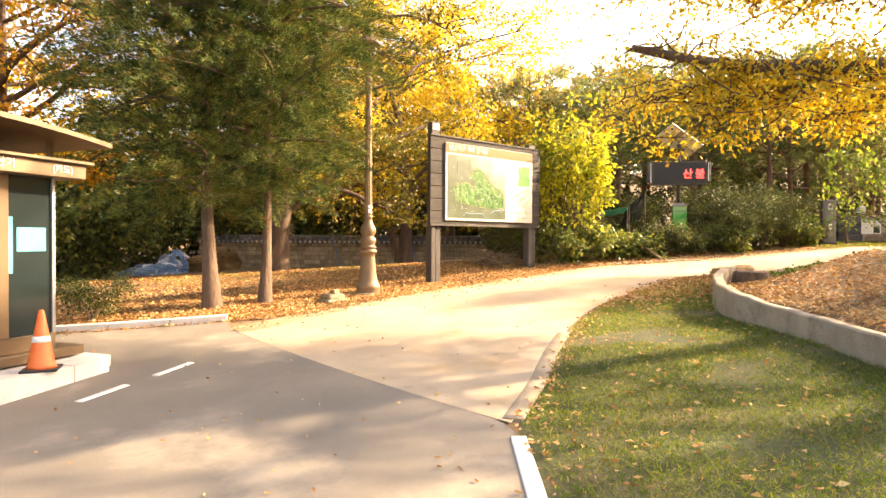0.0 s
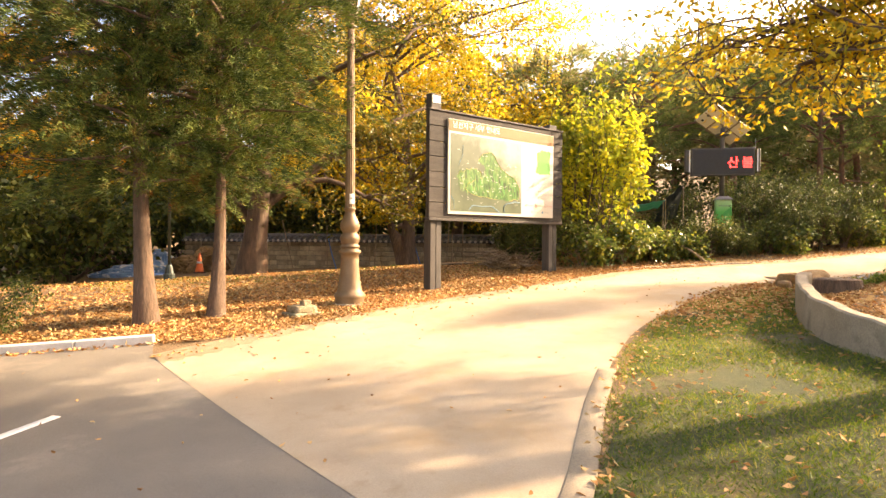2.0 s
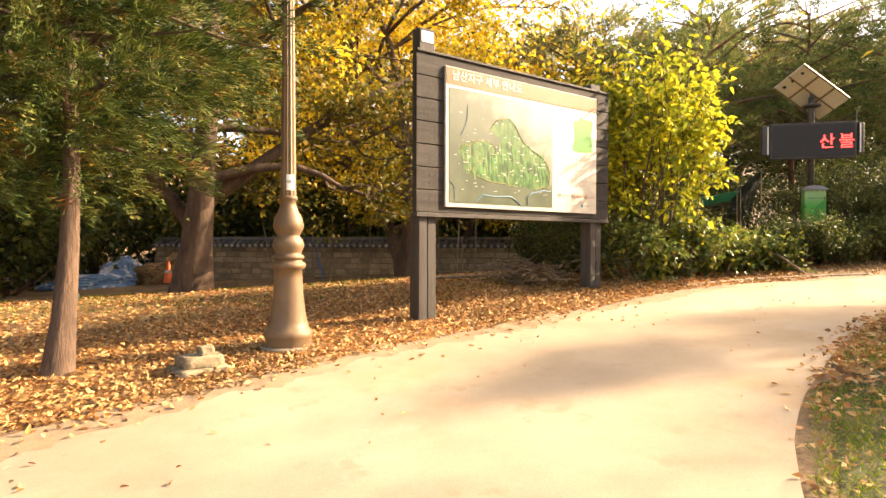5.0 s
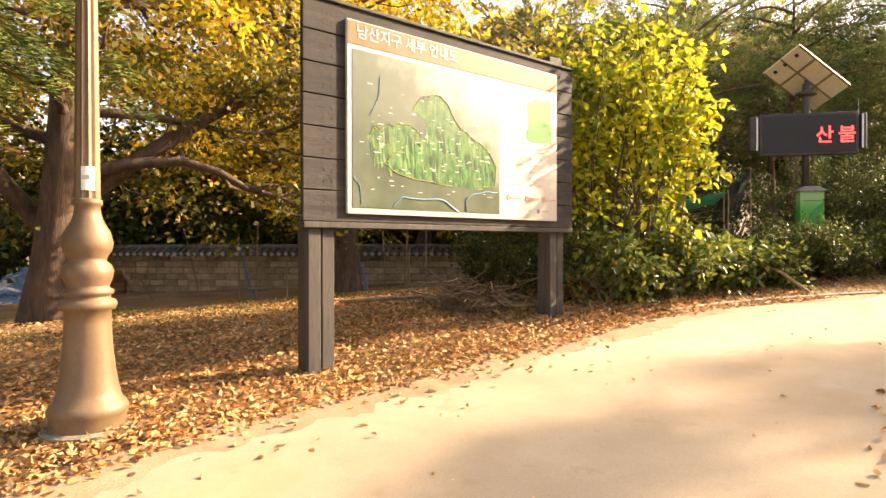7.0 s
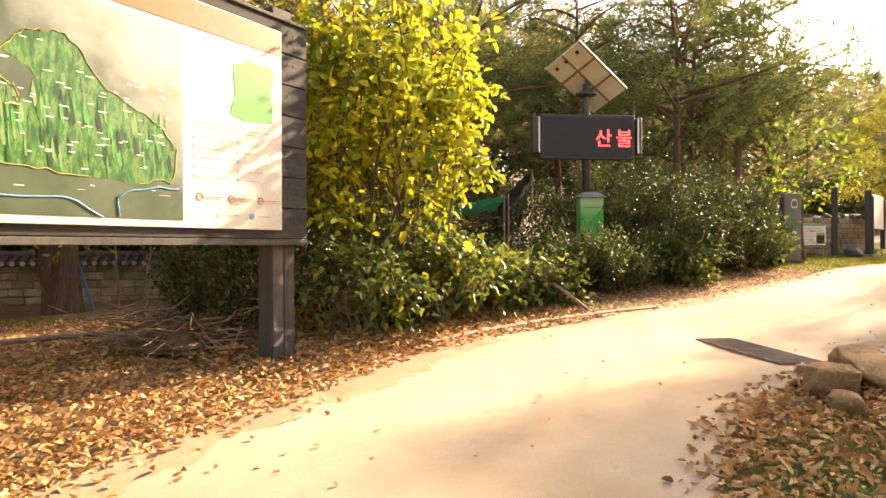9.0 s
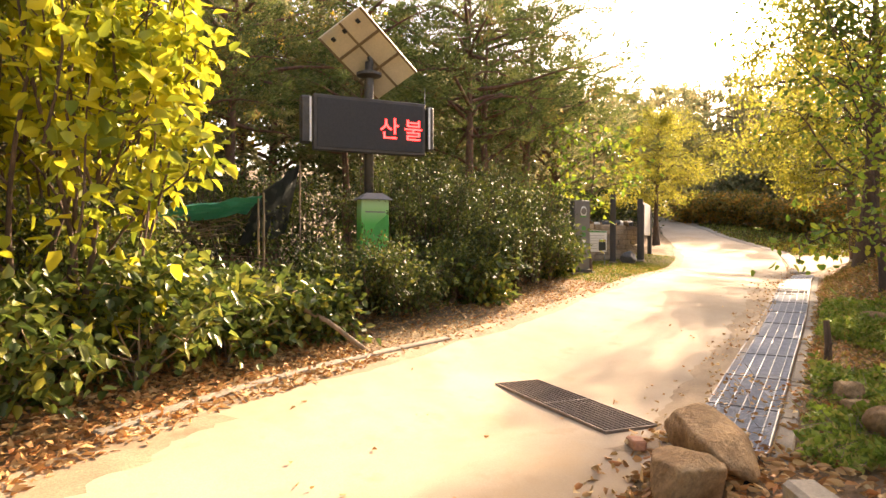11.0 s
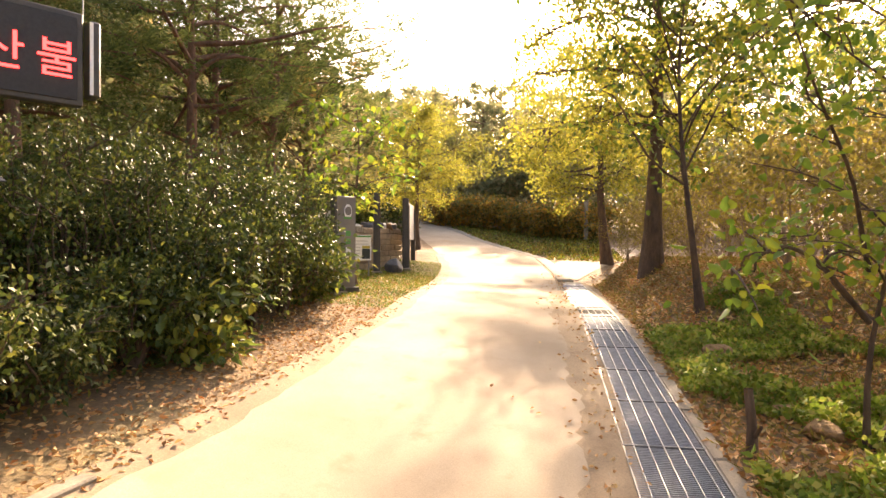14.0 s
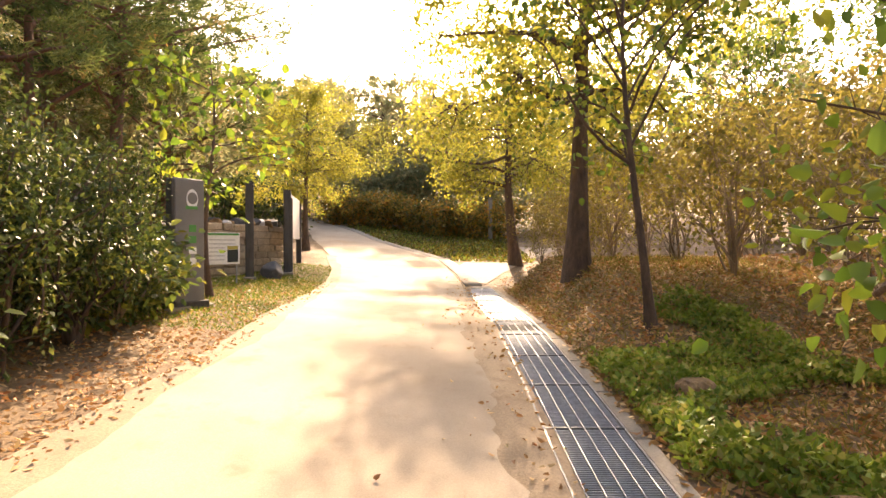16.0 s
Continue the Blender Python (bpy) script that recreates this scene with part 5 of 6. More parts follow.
def brown_grate(m):
    e = tagged(new("drain_grate"), "rusty brown steel grate set across the sandy path", "grate", group="grates across the path")
    part("frame", box(box(box(boxed(-0.47, 0.47, -0.25, -0.238, -0.03, 0.012), -0.47, 0.47, 0.238, 0.25, -0.03, 0.012), -0.47, -0.458, -0.238, 0.238, -0.03, 0.012), 0.458, 0.47, -0.238, 0.238, -0.03, 0.012), M_RUST, e)
    for i in range(10):
        b = new("bar", BAR_S)
        b.parent = e
        b.location = (0, -0.2 + 0.4 * i / 9, 0.006)
    for i in range(18):
        b = new("bar", BAR_T)
        b.parent = e
        b.location = (-0.43 + 0.86 * i / 17, 0, 0.0)
    e.matrix_basis = m


for k in range(2):
    f = 0.25 + 0.5 * k
    cx, cy = gx1 + (gx0 - gx1) * f, gy1 + (gy0 - gy1) * f
    brown_grate(pose(cx, cy, hz(cx, cy) + 0.024, 0, -math.degrees(math.atan2(hz(gx0, gy0) - hz(gx1, gy1), 1.87)), ang))
line = [(12.5 + i, drain_y(12.5 + i)) for i in range(17)]
# no trench is cut: dark strips on the ground paint its shade
ribbon("drain_channel", line, 0.5, 0.004, M_DRAINSHADE, "dark strip painted as the shaded depth under the grates", "drain", 60)
ribbon("drain_channel", [(gx0, gy0), (gx1, gy1)], 0.4, 0.018, M_DRAINSHADE, "dark strip painted as the shaded depth of the drain crossing the path", "drain", 10)
for sgn, w, nm in ((0.355, 0.13, "pale"), (-0.35, 0.12, "pale")):
    kerb_run("drain_edge", [(12.9 + i, drain_y(12.9 + i) + sgn) for i in range(16)], w, 0.016, 15, "rough pale concrete edge of the drain", M_CONC, 0.02)
ribbon("gutter", [(28.6, 11.75), (31, 11.95), (34.8, 12.5), (39.6, 14.55), (48.6, 18.45)], 0.4, 0.016, M_CONC, "pale concrete gutter along the path edge", "gutter")
v, q = strip([(29.5, 12.0), (31.5, 12.05), (33.5, 11.95), (36.5, 11.1), (41, 9.3)], [(29.0, 11.35), (31, 10.9), (33, 10.3), (36, 9.2), (40.3, 7.6)], 30, 8, 0.01, 0.05, 3)
tagged(finish("pavement_branch", mesh_np("pavement_branch", v, q, True), M_SAND), "pale sandy side path", "path", kind="structure")
# ---- trees and shrubs ----
needles("juniper_tree", "large dark green juniper with drooping sprays and brown tips", 0.4, 13.35, 9.0, 2.6, F_JUNIPER, M_BARK, 0.14, 11, 66, 2100, 82, 0.11, 0.0135, 0.25, 0.25, 0.15, "egg", (-0.03, 0.0), "", 0.16, 0.62, 0.3, 0.2)
needles("juniper_tree", "leaning green juniper with twisting trunk and brown tips", 1.42, 13.4, 7.8, 2.55, F_JUNIPER, M_BARK, 0.11, 12, 54, 1600, 80, 0.11, 0.0135, 0.31, 0.25, 0.15, "egg", (0.015, 0.0), "", 0.16, 0.62, 0.3, 0.2)
plant("maple_tree", "old tree with thick dark trunk and olive autumn leaves", "tree", 2.35, 19.5, 11.5, 5.6, F_OLIVE, M_BARKD, 0.3, 21, 28, 28000, 0.13, 0.075, 0.6, 0.4, 0.2, "flat", 0.5, 0.25, sub=6,
      extra=[([(0, 0, 1.6), (0.9, -0.1, 2.3), (2.2, 0.0, 3.3), (3.8, -0.1, 4.3), (5.2, 0.2, 5.0)], 0.2, 0.04), ([(0, 0, 1.4), (-0.8, 0.1, 2.4), (-1.6, -0.2, 4.0), (-2.2, 0.0, 5.5)], 0.17, 0.04)])
T1 = plant("zelkova_tree", "spreading tree with golden yellow autumn leaves", "tree", 8.3, 24.6, 13.0, 6.4, F_YELLOW, M_BARK, 0.32, 22, 38, 44000, 0.14, 0.085, 0.58, 0.35, 0.22, "flat", 0.6, 0.2, forks=2, sub=6)
plant("zelkova_tree", "spreading tree with golden yellow autumn leaves", "tree", 7.5, 31.5, 11.0, 4.8, F_YELLOW, M_BARKD, 0.17, 23, 28, 22000, 0.105, 0.065, 0.48, 0.35, 0.33, "flat", 0.55, 0.2, sub=6, lean=(0.06, -0.05))
O1 = plant("zelkova_tree", "spreading tree with orange autumn leaves", "tree", -5.5, 23.0, 12.0, 5.5, F_ORANGE, M_BARKD, 0.3, 24, 28, 22000, 0.17, 0.10, 0.6, 0.4, 0.3, "flat", 0.55, 0.2, sub=6)
# tree on the raised bed, with a long low limb over the lawn
plant("cherry_tree", "cherry tree with yellow and orange leaves and long low limb", "tree", 11.6, 5.6, 9.5, 6.0, F_YELLOW, M_BARKD, 0.3, 31, 24, 20000, 0.11, 0.05, 0.36, 0.28, 0.42, "flat", 0.4, 0.15, sub=6, twigs=34, spread=0.75,
      extra=[([(0, 0, 2.7), (-1.2, 0.4, 2.95), (-2.6, 1.2, 2.95), (-3.9, 1.8, 3.0), (-5.1, 2.4, 3.3)], 0.19, 0.06),
             ([(0, 0, 3.4), (-1.3, 0.5, 4.3), (-2.7, 0.9, 4.9), (-4.2, 1.2, 5.3), (-5.6, 1.6, 5.5)], 0.14, 0.03),
             ([(-1.3, 0.5, 4.2), (-2.0, 1.6, 4.5), (-3.2, 2.9, 4.6)], 0.07, 0.02),
             # next two limbs are added out of view to shade the path
             ([(0, 0, 3.8), (-0.3, 1.5, 4.8), (-0.6, 3.2, 5.4), (-0.8, 5.0, 5.8)], 0.12, 0.03),
             ([(0, 0, 3.6), (-1.2, 1.6, 4.7), (-2.2, 3.4, 5.3), (-2.8, 5.2, 5.6)], 0.11, 0.03),
             ([(-2.2, 1.0, 2.95), (-2.9, 1.7, 2.6), (-3.6, 2.4, 2.35)], 0.06, 0.015),
             ([(-1.0, 0.3, 2.9), (-1.8, 1.6, 2.8), (-2.8, 2.9, 2.5)], 0.07, 0.012),
             ([(-0.6, 0.3, 2.8), (-0.9, 1.3, 2.7), (-1.1, 2.4, 2.5)], 0.06, 0.012),
             ([(-3.0, 1.4, 3.0), (-3.6, 2.6, 2.9), (-4.3, 3.6, 2.6)], 0.05, 0.012)])
C2 = plant("cherry_tree", "cherry tree with yellow and orange leaves", "tree", 9.6, -0.8, 9.0, 6.2, F_YELLOW, M_BARKD, 0.3, 32, 22, 3600, 0.13, 0.07, 0.5, 0.5, 0.4, "flat", 0.4, 0.15, sub=6)
plant("yellow_shrub", "tall shrub with bright lemon yellow leaves", "shrub", 10.85, 16.3, 4.2, 1.05, F_BRIGHT, M_BARK, 0.04, 41, 22, 4600, 0.145, 0.10, 0.16, 1.0, 0.08, "round", 1.1, 0.0, forks=5, sub=4, oval=True, face=True, shoots=46)
# extra cherry copy out of view, added to shade the lawn
SHADE_TREE = (16.8, 2.8)
# evergreen shrubs along the path
rs = np.random.default_rng(55)
k = 0
for x, y, h, r in [(9.7, 17.0, 1.5, 0.9), (8.95, 16.7, 0.95, 0.62), (13.6, 18.3, 2.0, 1.1), (14.5, 16.2, 0.9, 0.75), (15.5, 16.0, 0.6, 0.6), (17.0, 16.8, 1.8, 0.85), (17.7, 16.3, 1.75, 1.0), (18.8, 16.4, 1.85, 1.05), (19.9, 16.5, 1.8, 1.0),
                   (20.9, 16.7, 1.75, 0.95), (17.2, 17.7, 2.1, 1.15), (18.9, 17.8, 2.15, 1.15), (20.4, 17.9, 2.1, 1.15), (14.9, 18.4, 1.9, 1.1), (12.2, 18.3, 1.9, 1.1), (11.5, 16.8, 1.25, 0.7), (13.0, 16.5, 0.6, 0.5), (14.0, 16.5, 0.55, 0.5), (16.6, 15.9, 0.8, 0.5), (17.4, 15.8, 1.2, 0.6), (18.5, 15.75, 1.3, 0.6), (19.6, 15.85, 1.2, 0.6)]:
    plant("evergreen_shrub", "dense dark green glossy evergreen shrub", "shrub", x, y, h, r, F_GLOSSY, M_BARKD, 0.05, 60 + k, 16, 6800, 0.06, 0.03, 0.10, 1.5, 0.04, "round", 1.0, 0.0, forks=6, sub=3, shoots=34, face=k % 2 == 0, group="evergreen shrubs")
    k += 1
for x, y, h, r in [(11.3, 15.75, 1.0, 0.7), (12.3, 15.85, 0.75, 0.6), (13.3, 15.9, 0.55, 0.5), (10.3, 15.95, 1.0, 0.7), (20.4, 15.9, 0.9, 0.6), (16.9, 15.6, 0.7, 0.45), (21.3, 16.2, 0.9, 0.5)]:
    plant("leafy_shrub", "low shrub with broad pale green leaves", "shrub", x, y, h, r, F_SHRUB, M_STICK, 0.02, 90 + k, 18, 1250, 0.115, 0.075, 0.2, 0.8, 0.06, "round", 0.7, 0.05, forks=5, sub=3, oval=True, face=True, bare=0.2, group="leafy shrubs")
    k += 1
# pines
P1 = needles("pine_tree", "red-barked pine with dark green needles", 16.8, 21.5, 7.6, 3.0, F_PINE, M_BARKR, 0.16, 71, 26, 430, 40, 0.15, 0.025, 0.46, 0.27, 0.0, "round", (0.03, 0), "pines", 0.5)
P2 = needles("pine_tree", "red-barked pine with dark green needles", 20.5, 20.8, 7.8, 2.8, F_PINE, M_BARKR, 0.17, 72, 26, 430, 40, 0.15, 0.025, 0.4, 0.27, 0.0, "round", (-0.02, 0), "pines", 0.5)
P3 = needles("pine_tree", "red-barked pine with dark green needles", 25.5, 20.0, 9.0, 3.2, F_PINE, M_BARKR, 0.15, 73, 24, 430, 40, 0.15, 0.025, 0.32, 0.27, 0.0, "round", (0.0, 0), "pines", 0.5)


# far pines: air haze is put into the pale needle colour
PF = needles("pine_tree", "distant pine with haze painted into its pale olive needles", 14.8, 25.5, 8.6, 3.3, F_HAZED, M_BARKR, 0.17, 74, 22, 250, 20, 0.40, 0.095, 0.3, 0.42, 0.0, "round", (0.0, 0), "distant pines", 0.5)
TF = plant("zelkova_tree", "distant tree with golden yellow autumn leaves", "tree", -3.5, 37.0, 12.0, 6.0, F_YELLOW, M_BARK, 0.3, 27, 24, 8000, 0.26, 0.16, 0.75, 0.4, 0.25, "flat", 0.6, 0.2, forks=2, sub=5, group="distant autumn trees")
OF = plant("zelkova_tree", "distant tree with orange autumn leaves", "tree", 3.5, 38.0, 12.0, 6.0, F_ORANGE, M_BARKD, 0.3, 28, 24, 8000, 0.26, 0.16, 0.75, 0.4, 0.25, "flat", 0.6, 0.2, forks=2, sub=5, group="distant autumn trees")


def again(src, x, y, s=1.0, rz=0.0, lift=0.0):
    return copy_thing(src, pose(x, y, hz(x, y) + lift, 0, 0, rz) @ Matrix.Scale(s, 4))


for src, x, y, s, rz in [(P1, 15.2, 24.5, 1.0, 60), (P1, 23, 23.8, 1.0, 170), (P2, 29, 22.5, 1.25, 80)]:
    again(src, x, y, s, rz)
for x, y, s, rz in [(32, 20.5, 0.8, 30), (28, 27, 1.1, 280), (36, 25, 1.0, 10), (41, 27, 1.0, 100), (47, 28, 1.1, 230), (53, 31, 1.1, 20), (56, 22, 1.05, 300), (62, 27, 1.2, 140), (58, 17, 1.0, 75), (52, 12.5, 0.9, 210),
                    (64, 20, 1.2, 260), (60, 11, 1.1, 55)]:
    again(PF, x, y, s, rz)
for src, x, y, s, rz in [(OF, -11, 20, 0.95, 70), (TF, 14.5, 33, 0.95, 250), (TF, 11.5, 28.5, 0.85, 130), (TF, 20.5, 32, 0.9, 10), (OF, -13, 29, 1.1, 310), (OF, 9.5, 37, 1.0, 20), (TF, -19, 24, 1.0, 80)]:
    again(src, x, y, s, rz)
again(C2, *SHADE_TREE, 1.0, 150)
# along the further path
G1 = plant("ginkgo_tree", "ginkgo tree with dark trunk and yellow-green leaves", "tree", 23.8, 10.3, 8.5, 2.8, F_GINKGO, M_BARKD, 0.16, 81, 28, 25000, 0.085, 0.07, 0.32, 0.9, 0.3, "round", 0.5, 0.3, sub=7, hang=0.5)
again(G1, 33.5, 10.2, 1.0, 130)
again(G1, 35.3, 17.3, 0.72, 40)
S1 = plant("young_tree", "slender young tree with sparse green leaves", "tree", 20.62, 10.15, 5.2, 1.7, F_GREEN, M_BARKD, 0.055, 82, 20, 2300, 0.105, 0.07, 0.32, 0.8, 0.38, "round", 0.9, 0.0, sub=5, lean=(0.02, 0.03), oval=True)
plant("young_tree", "slender young tree with fresh yellow-green leaves", "tree", 23.2, 15.95, 3.9, 1.35, F_LIME, M_BARK, 0.05, 83, 12, 480, 0.155, 0.11, 0.28, 0.7, 0.4, "round", 0.4, 0.1, sub=4, oval=True, face=True)
plant("leaning_tree", "small leaning tree with large yellow-green leaves", "tree", 16.3, 10.05, 4.4, 1.3, F_LIME, M_BARKD, 0.03, 84, 16, 1400, 0.085, 0.06, 0.26, 0.8, 0.3, "round", 0.7, 0.05, forks=2, sub=4, lean=(0.03, -0.05), oval=True, twigs=8, spread=0.3,
      extra=[([(0, 0, 0.9), (-0.15, 0.4, 1.35), (-0.35, 0.7, 1.45), (-0.55, 1.05, 1.25)], 0.022, 0.006), ([(0, 0, 1.2), (-0.2, 0.2, 1.9), (-0.4, 0.5, 2.4), (-0.5, 0.7, 2.9)], 0.018, 0.006)])
D1 = plant("dry_shrub", "twiggy shrub with dry yellow-brown leaves", "shrub", 22.7, 8.3, 2.3, 1.1, F_DRY, M_STICK, 0.03, 85, 22, 2200, 0.085, 0.05, 0.3, 0.9, 0.08, "round", 1.2, 0.0, forks=6, sub=4, group="dry shrubs", sides=3)
D2 = plant("dry_shrub", "twiggy shrub with dry yellow-brown leaves", "shrub", 19.3, 7.6, 2.0, 1.2, F_DRY, M_STICK, 0.025, 86, 22, 1400, 0.08, 0.045, 0.32, 0.9, 0.05, "round", 1.2, 0.0, forks=7, sub=5, group="dry shrubs", sides=3)
for i, (x, y, s) in enumerate([(25, 8.2, 1.0), (21, 7.2, 1.1), (17.6, 7.8, 1.0), (16.2, 7.2, 1.1), (23.5, 6.2, 1.3), (19, 5.6, 1.3), (26.5, 6.5, 1.3), (28, 8.6, 1.0), (30, 7.2, 1.3), (15, 6.2, 1.2), (21.2, 4.2, 1.5), (17, 3.6, 1.5), (26, 3.5, 1.6), (30.5, 4, 1.6), (26.3, 9.7, 0.55), (28.2, 10.2, 0.5), (34, 7, 1.4)]):
    again(D1 if i % 2 else D2, x, y, s, i * 50)
for i, (x, y, s) in enumerate([(27, 2, 1.0), (20, 0.5, 1.0), (33, 3.5, 1.1)]):
    again(S1, x, y, s * 1.3, i * 90)
# far clipped hedge
H1 = plant("clipped_hedge", "clipped hedge turning orange in autumn", "hedge", 44.6, 11.0, 1.5, 1.3, F_HEDGE, M_STICK, 0.04, 88, 24, 3200, 0.17, 0.11, 0.42, 0.75, 0.08, "flat", 0.5, 0.0, forks=5, sub=4, group="hedge beyond the bend", sides=3)
for x, y in [(45.5, 12.3), (46.4, 13.6), (47.3, 14.9), (48.2, 16.2), (49.1, 17.5), (45.6, 10.2), (50.4, 18.9)]:
    again(H1, x, y, 1.0, x * 77)
plant("round_shrub", "low clipped round evergreen shrub beside the kerb", "shrub", -1.7, 13.0, 0.72, 0.6, F_GLOSSY, M_STICK, 0.03, 89, 20, 3500, 0.05, 0.03, 0.15, 0.7, 0.25, "flat", 0.6, 0.0, forks=5, sub=4)
GS = plant("green_bush", "dense green bush at the wood's edge", "shrub", -6.0, 26.5, 3.0, 2.2, F_GLOSSY, M_BARKD, 0.06, 87, 20, 2400, 0.25, 0.15, 0.55, 0.9, 0.05, "round", 0.8, 0.0, forks=4, sub=2, group="green bushes", sides=4)
for x, y, s in [(-9, 24, 1.0), (-3.5, 29, 1.1), (-12, 26, 1.2), (-8, 19.5, 0.8), (40, 21.5, 0.9), (43, 20.5, 0.8)]:
    again(GS, x, y, s, x * 31)


# ---- litter and grass ----
def points(n, x0, x1, y0, y1, seed):
    r = np.random.default_rng(seed)
    return np.stack([r.uniform(x0, x1, n), r.uniform(y0, y1, n)], 1)


PATH_POLY = np.concatenate([along(LEFT, 80), along(RIGHT, 80)[::-1]])
ROAD_POLY = np.array(a_line + b_line[::-1])
p = points(150000, -3, 13.5, 11.8, 21, 1)
lx = np.interp(p[:, 0], [q[0] for q in LEFT], [q[1] for q in LEFT])
dens = np.exp(-np.maximum(0, p[:, 1] - lx - 1.5) / 2.6)
p = p[(~in_poly(p, ROAD_POLY)) & (p[:, 1] > lx - 0.12) & (np.random.default_rng(2).uniform(size=len(p)) < dens)]
scatter("fallen_leaves", "dense layer of tan and brown fallen leaves", "fallen leaves", p, F_FALLEN, 3, 0.075, 0.032)
p = points(13000, 13, 28, 13.9, 16.6, 4)
lx = np.interp(p[:, 0], [q[0] for q in LEFT], [q[1] for q in LEFT])
p = p[(p[:, 1] > lx - 0.1) & (np.random.default_rng(44).uniform(size=len(p)) < np.where(p[:, 0] > 20.5, 0.45, 1.0))]
scatter("fallen_leaves", "brown fallen leaves along the path edge", "fallen leaves", p, F_FALLEN, 5, 0.055, 0.026)
p = points(26000, 1, 30, 0, 11.9, 6)
rx = np.interp(p[:, 0], [q[0] for q in RIGHT], [q[1] for q in RIGHT])
wx_ = np.interp(p[:, 1], [q[1] for q in WALL_LINE[::-1]], [q[0] for q in WALL_LINE[::-1]])
keepm = (p[:, 0] > wx_ + 0.15) | (np.random.default_rng(7).uniform(size=len(p)) < 0.25)
p = p[(p[:, 1] < rx + 0.08) & ~in_poly(p, ROAD_POLY) & keepm & ((p[:, 0] < 13) | (p[:, 1] < 11.1))]
scatter("fallen_leaves", "scattered brown fallen leaves on the raised bed", "fallen leaves", p, F_FALLEN, 8, 0.075, 0.035)
p = points(26000, 4.5, 14, 1.5, 10.5, 65)
wx_ = np.interp(p[:, 1], [q[1] for q in WALL_LINE[::-1]], [q[0] for q in WALL_LINE[::-1]])
p = p[(p[:, 0] > wx_ + 0.12) & (np.random.default_rng(66).uniform(size=len(p)) < np.exp(-(p[:, 0] - wx_) / 3.0))]
scatter("fallen_leaves", "reddish brown leaf litter on the raised bed", "fallen leaves", p, F_FALLEN, 67, 0.08, 0.04)
p = np.concatenate([points(260, 0, 14, 3, 15, 9), points(90, -3, 3, 2, 12, 10)])
p = p[in_poly(p, PATH_POLY) | in_poly(p, ROAD_POLY)]
scatter("fallen_leaves", "a few dry leaves on the path", "fallen leaves", p, F_FALLEN, 11, 0.05, 0.028, 0.018, oval=True)
p = points(5200, 0.6, 9, 10.8, 14.6, 31)
lx = np.interp(p[:, 0], [q[0] for q in LEFT], [q[1] for q in LEFT])
p = p[(p[:, 1] < lx) & (np.random.default_rng(32).uniform(size=len(p)) < np.exp(-(lx - p[:, 1]) / 0.22))]
scatter("fallen_leaves", "broken leaves blown onto the edge of the path", "fallen leaves", p, F_FALLEN, 33, 0.07, 0.035, 0.018, oval=True)
p = points(2600, 0.0, 3.2, -1.5, 4.9, 55)
rx = np.interp(p[:, 1], [q[1] for q in A_RIGHT[::-1]], [q[0] for q in A_RIGHT[::-1]])
u = p[:, 0] - rx
p = p[(u > 0.05) & (np.random.default_rng(56).uniform(size=len(p)) < np.exp(-u / 0.35))]
scatter("fallen_leaves", "small dry leaves along the road edge", "fallen leaves", p, F_FALLEN, 57, 0.05, 0.028, 0.012, oval=True)
p = points(4200, 2.6, 12.5, 4.6, 12.0, 34)
rx = np.interp(p[:, 0], [q[0] for q in RIGHT], [q[1] for q in RIGHT])
p = p[np.abs(p[:, 1] - rx + 0.25) < 0.3 * np.random.default_rng(35).uniform(size=len(p)) ** 0.5]
scatter("fallen_leaves", "dry leaves gathered along the lawn edge", "fallen leaves", p, F_FALLEN, 36, 0.07, 0.035, 0.02)
p = points(1700, 12.6, 30, 11.6, 12.9, 41)
dy = p[:, 1] - np.interp(p[:, 0], [12.9 + i for i in range(18)], [drain_y(12.9 + i) for i in range(18)])
p = p[(dy > 0.2) & (np.random.default_rng(42).uniform(size=len(p)) < np.exp(-np.maximum(0, dy - 0.36) / 0.2))]
scatter("fallen_leaves", "broken brown leaves gathered along the drain edge", "fallen leaves", p, F_FALLEN, 43, 0.045, 0.026, 0.022, oval=True)
p = points(16000, 7.0, 13.2, 8.6, 12.1, 47)
rx = np.interp(p[:, 0], [q[0] for q in RIGHT], [q[1] for q in RIGHT])
u = np.random.default_rng(48).uniform(size=len(p))
p = p[(p[:, 1] < rx + 0.25) & (u < np.clip((p[:, 0] - 7.0) / 3.5, 0, 1) * np.where(p[:, 1] > rx, 0.22, np.exp(-(rx - p[:, 1]) / 1.1)))]
scatter("fallen_leaves", "tan and brown leaves covering the lawn corner", "fallen leaves", p, F_FALLEN, 49, 0.08, 0.042, 0.02, oval=True)
p = points(20000, 13.5, 28, 7.0, 11.1, 45)
scatter("fallen_leaves", "dry tan leaves among the weeds on the bank", "fallen leaves", p, F_FALLEN, 46, 0.075, 0.035, 0.02)
p = points(24000, 14, 28, 7.0, 11.05, 37)
scatter("dry_grass", "dry yellow grass and stalks on the bank", "dry grass", p, F_DRY, 38, 0.12, 0.012, -0.01, 0.9, 0.5)
p = points(120, 13.0, 14.9, 10.5, 11.6, 51)
scatter("dry_twigs", "dry bramble twigs fallen over the drain grate", "twigs", p, F_TWIG, 52, 0.32, 0.007, 0.035, 0.12, 0.3)
p = points(170, 13.0, 15.0, 11.1, 11.8, 53)
scatter("fallen_leaves", "broken brown leaves caught on the drain grates", "fallen leaves", p, F_FALLEN, 54, 0.05, 0.028, 0.03, oval=True)
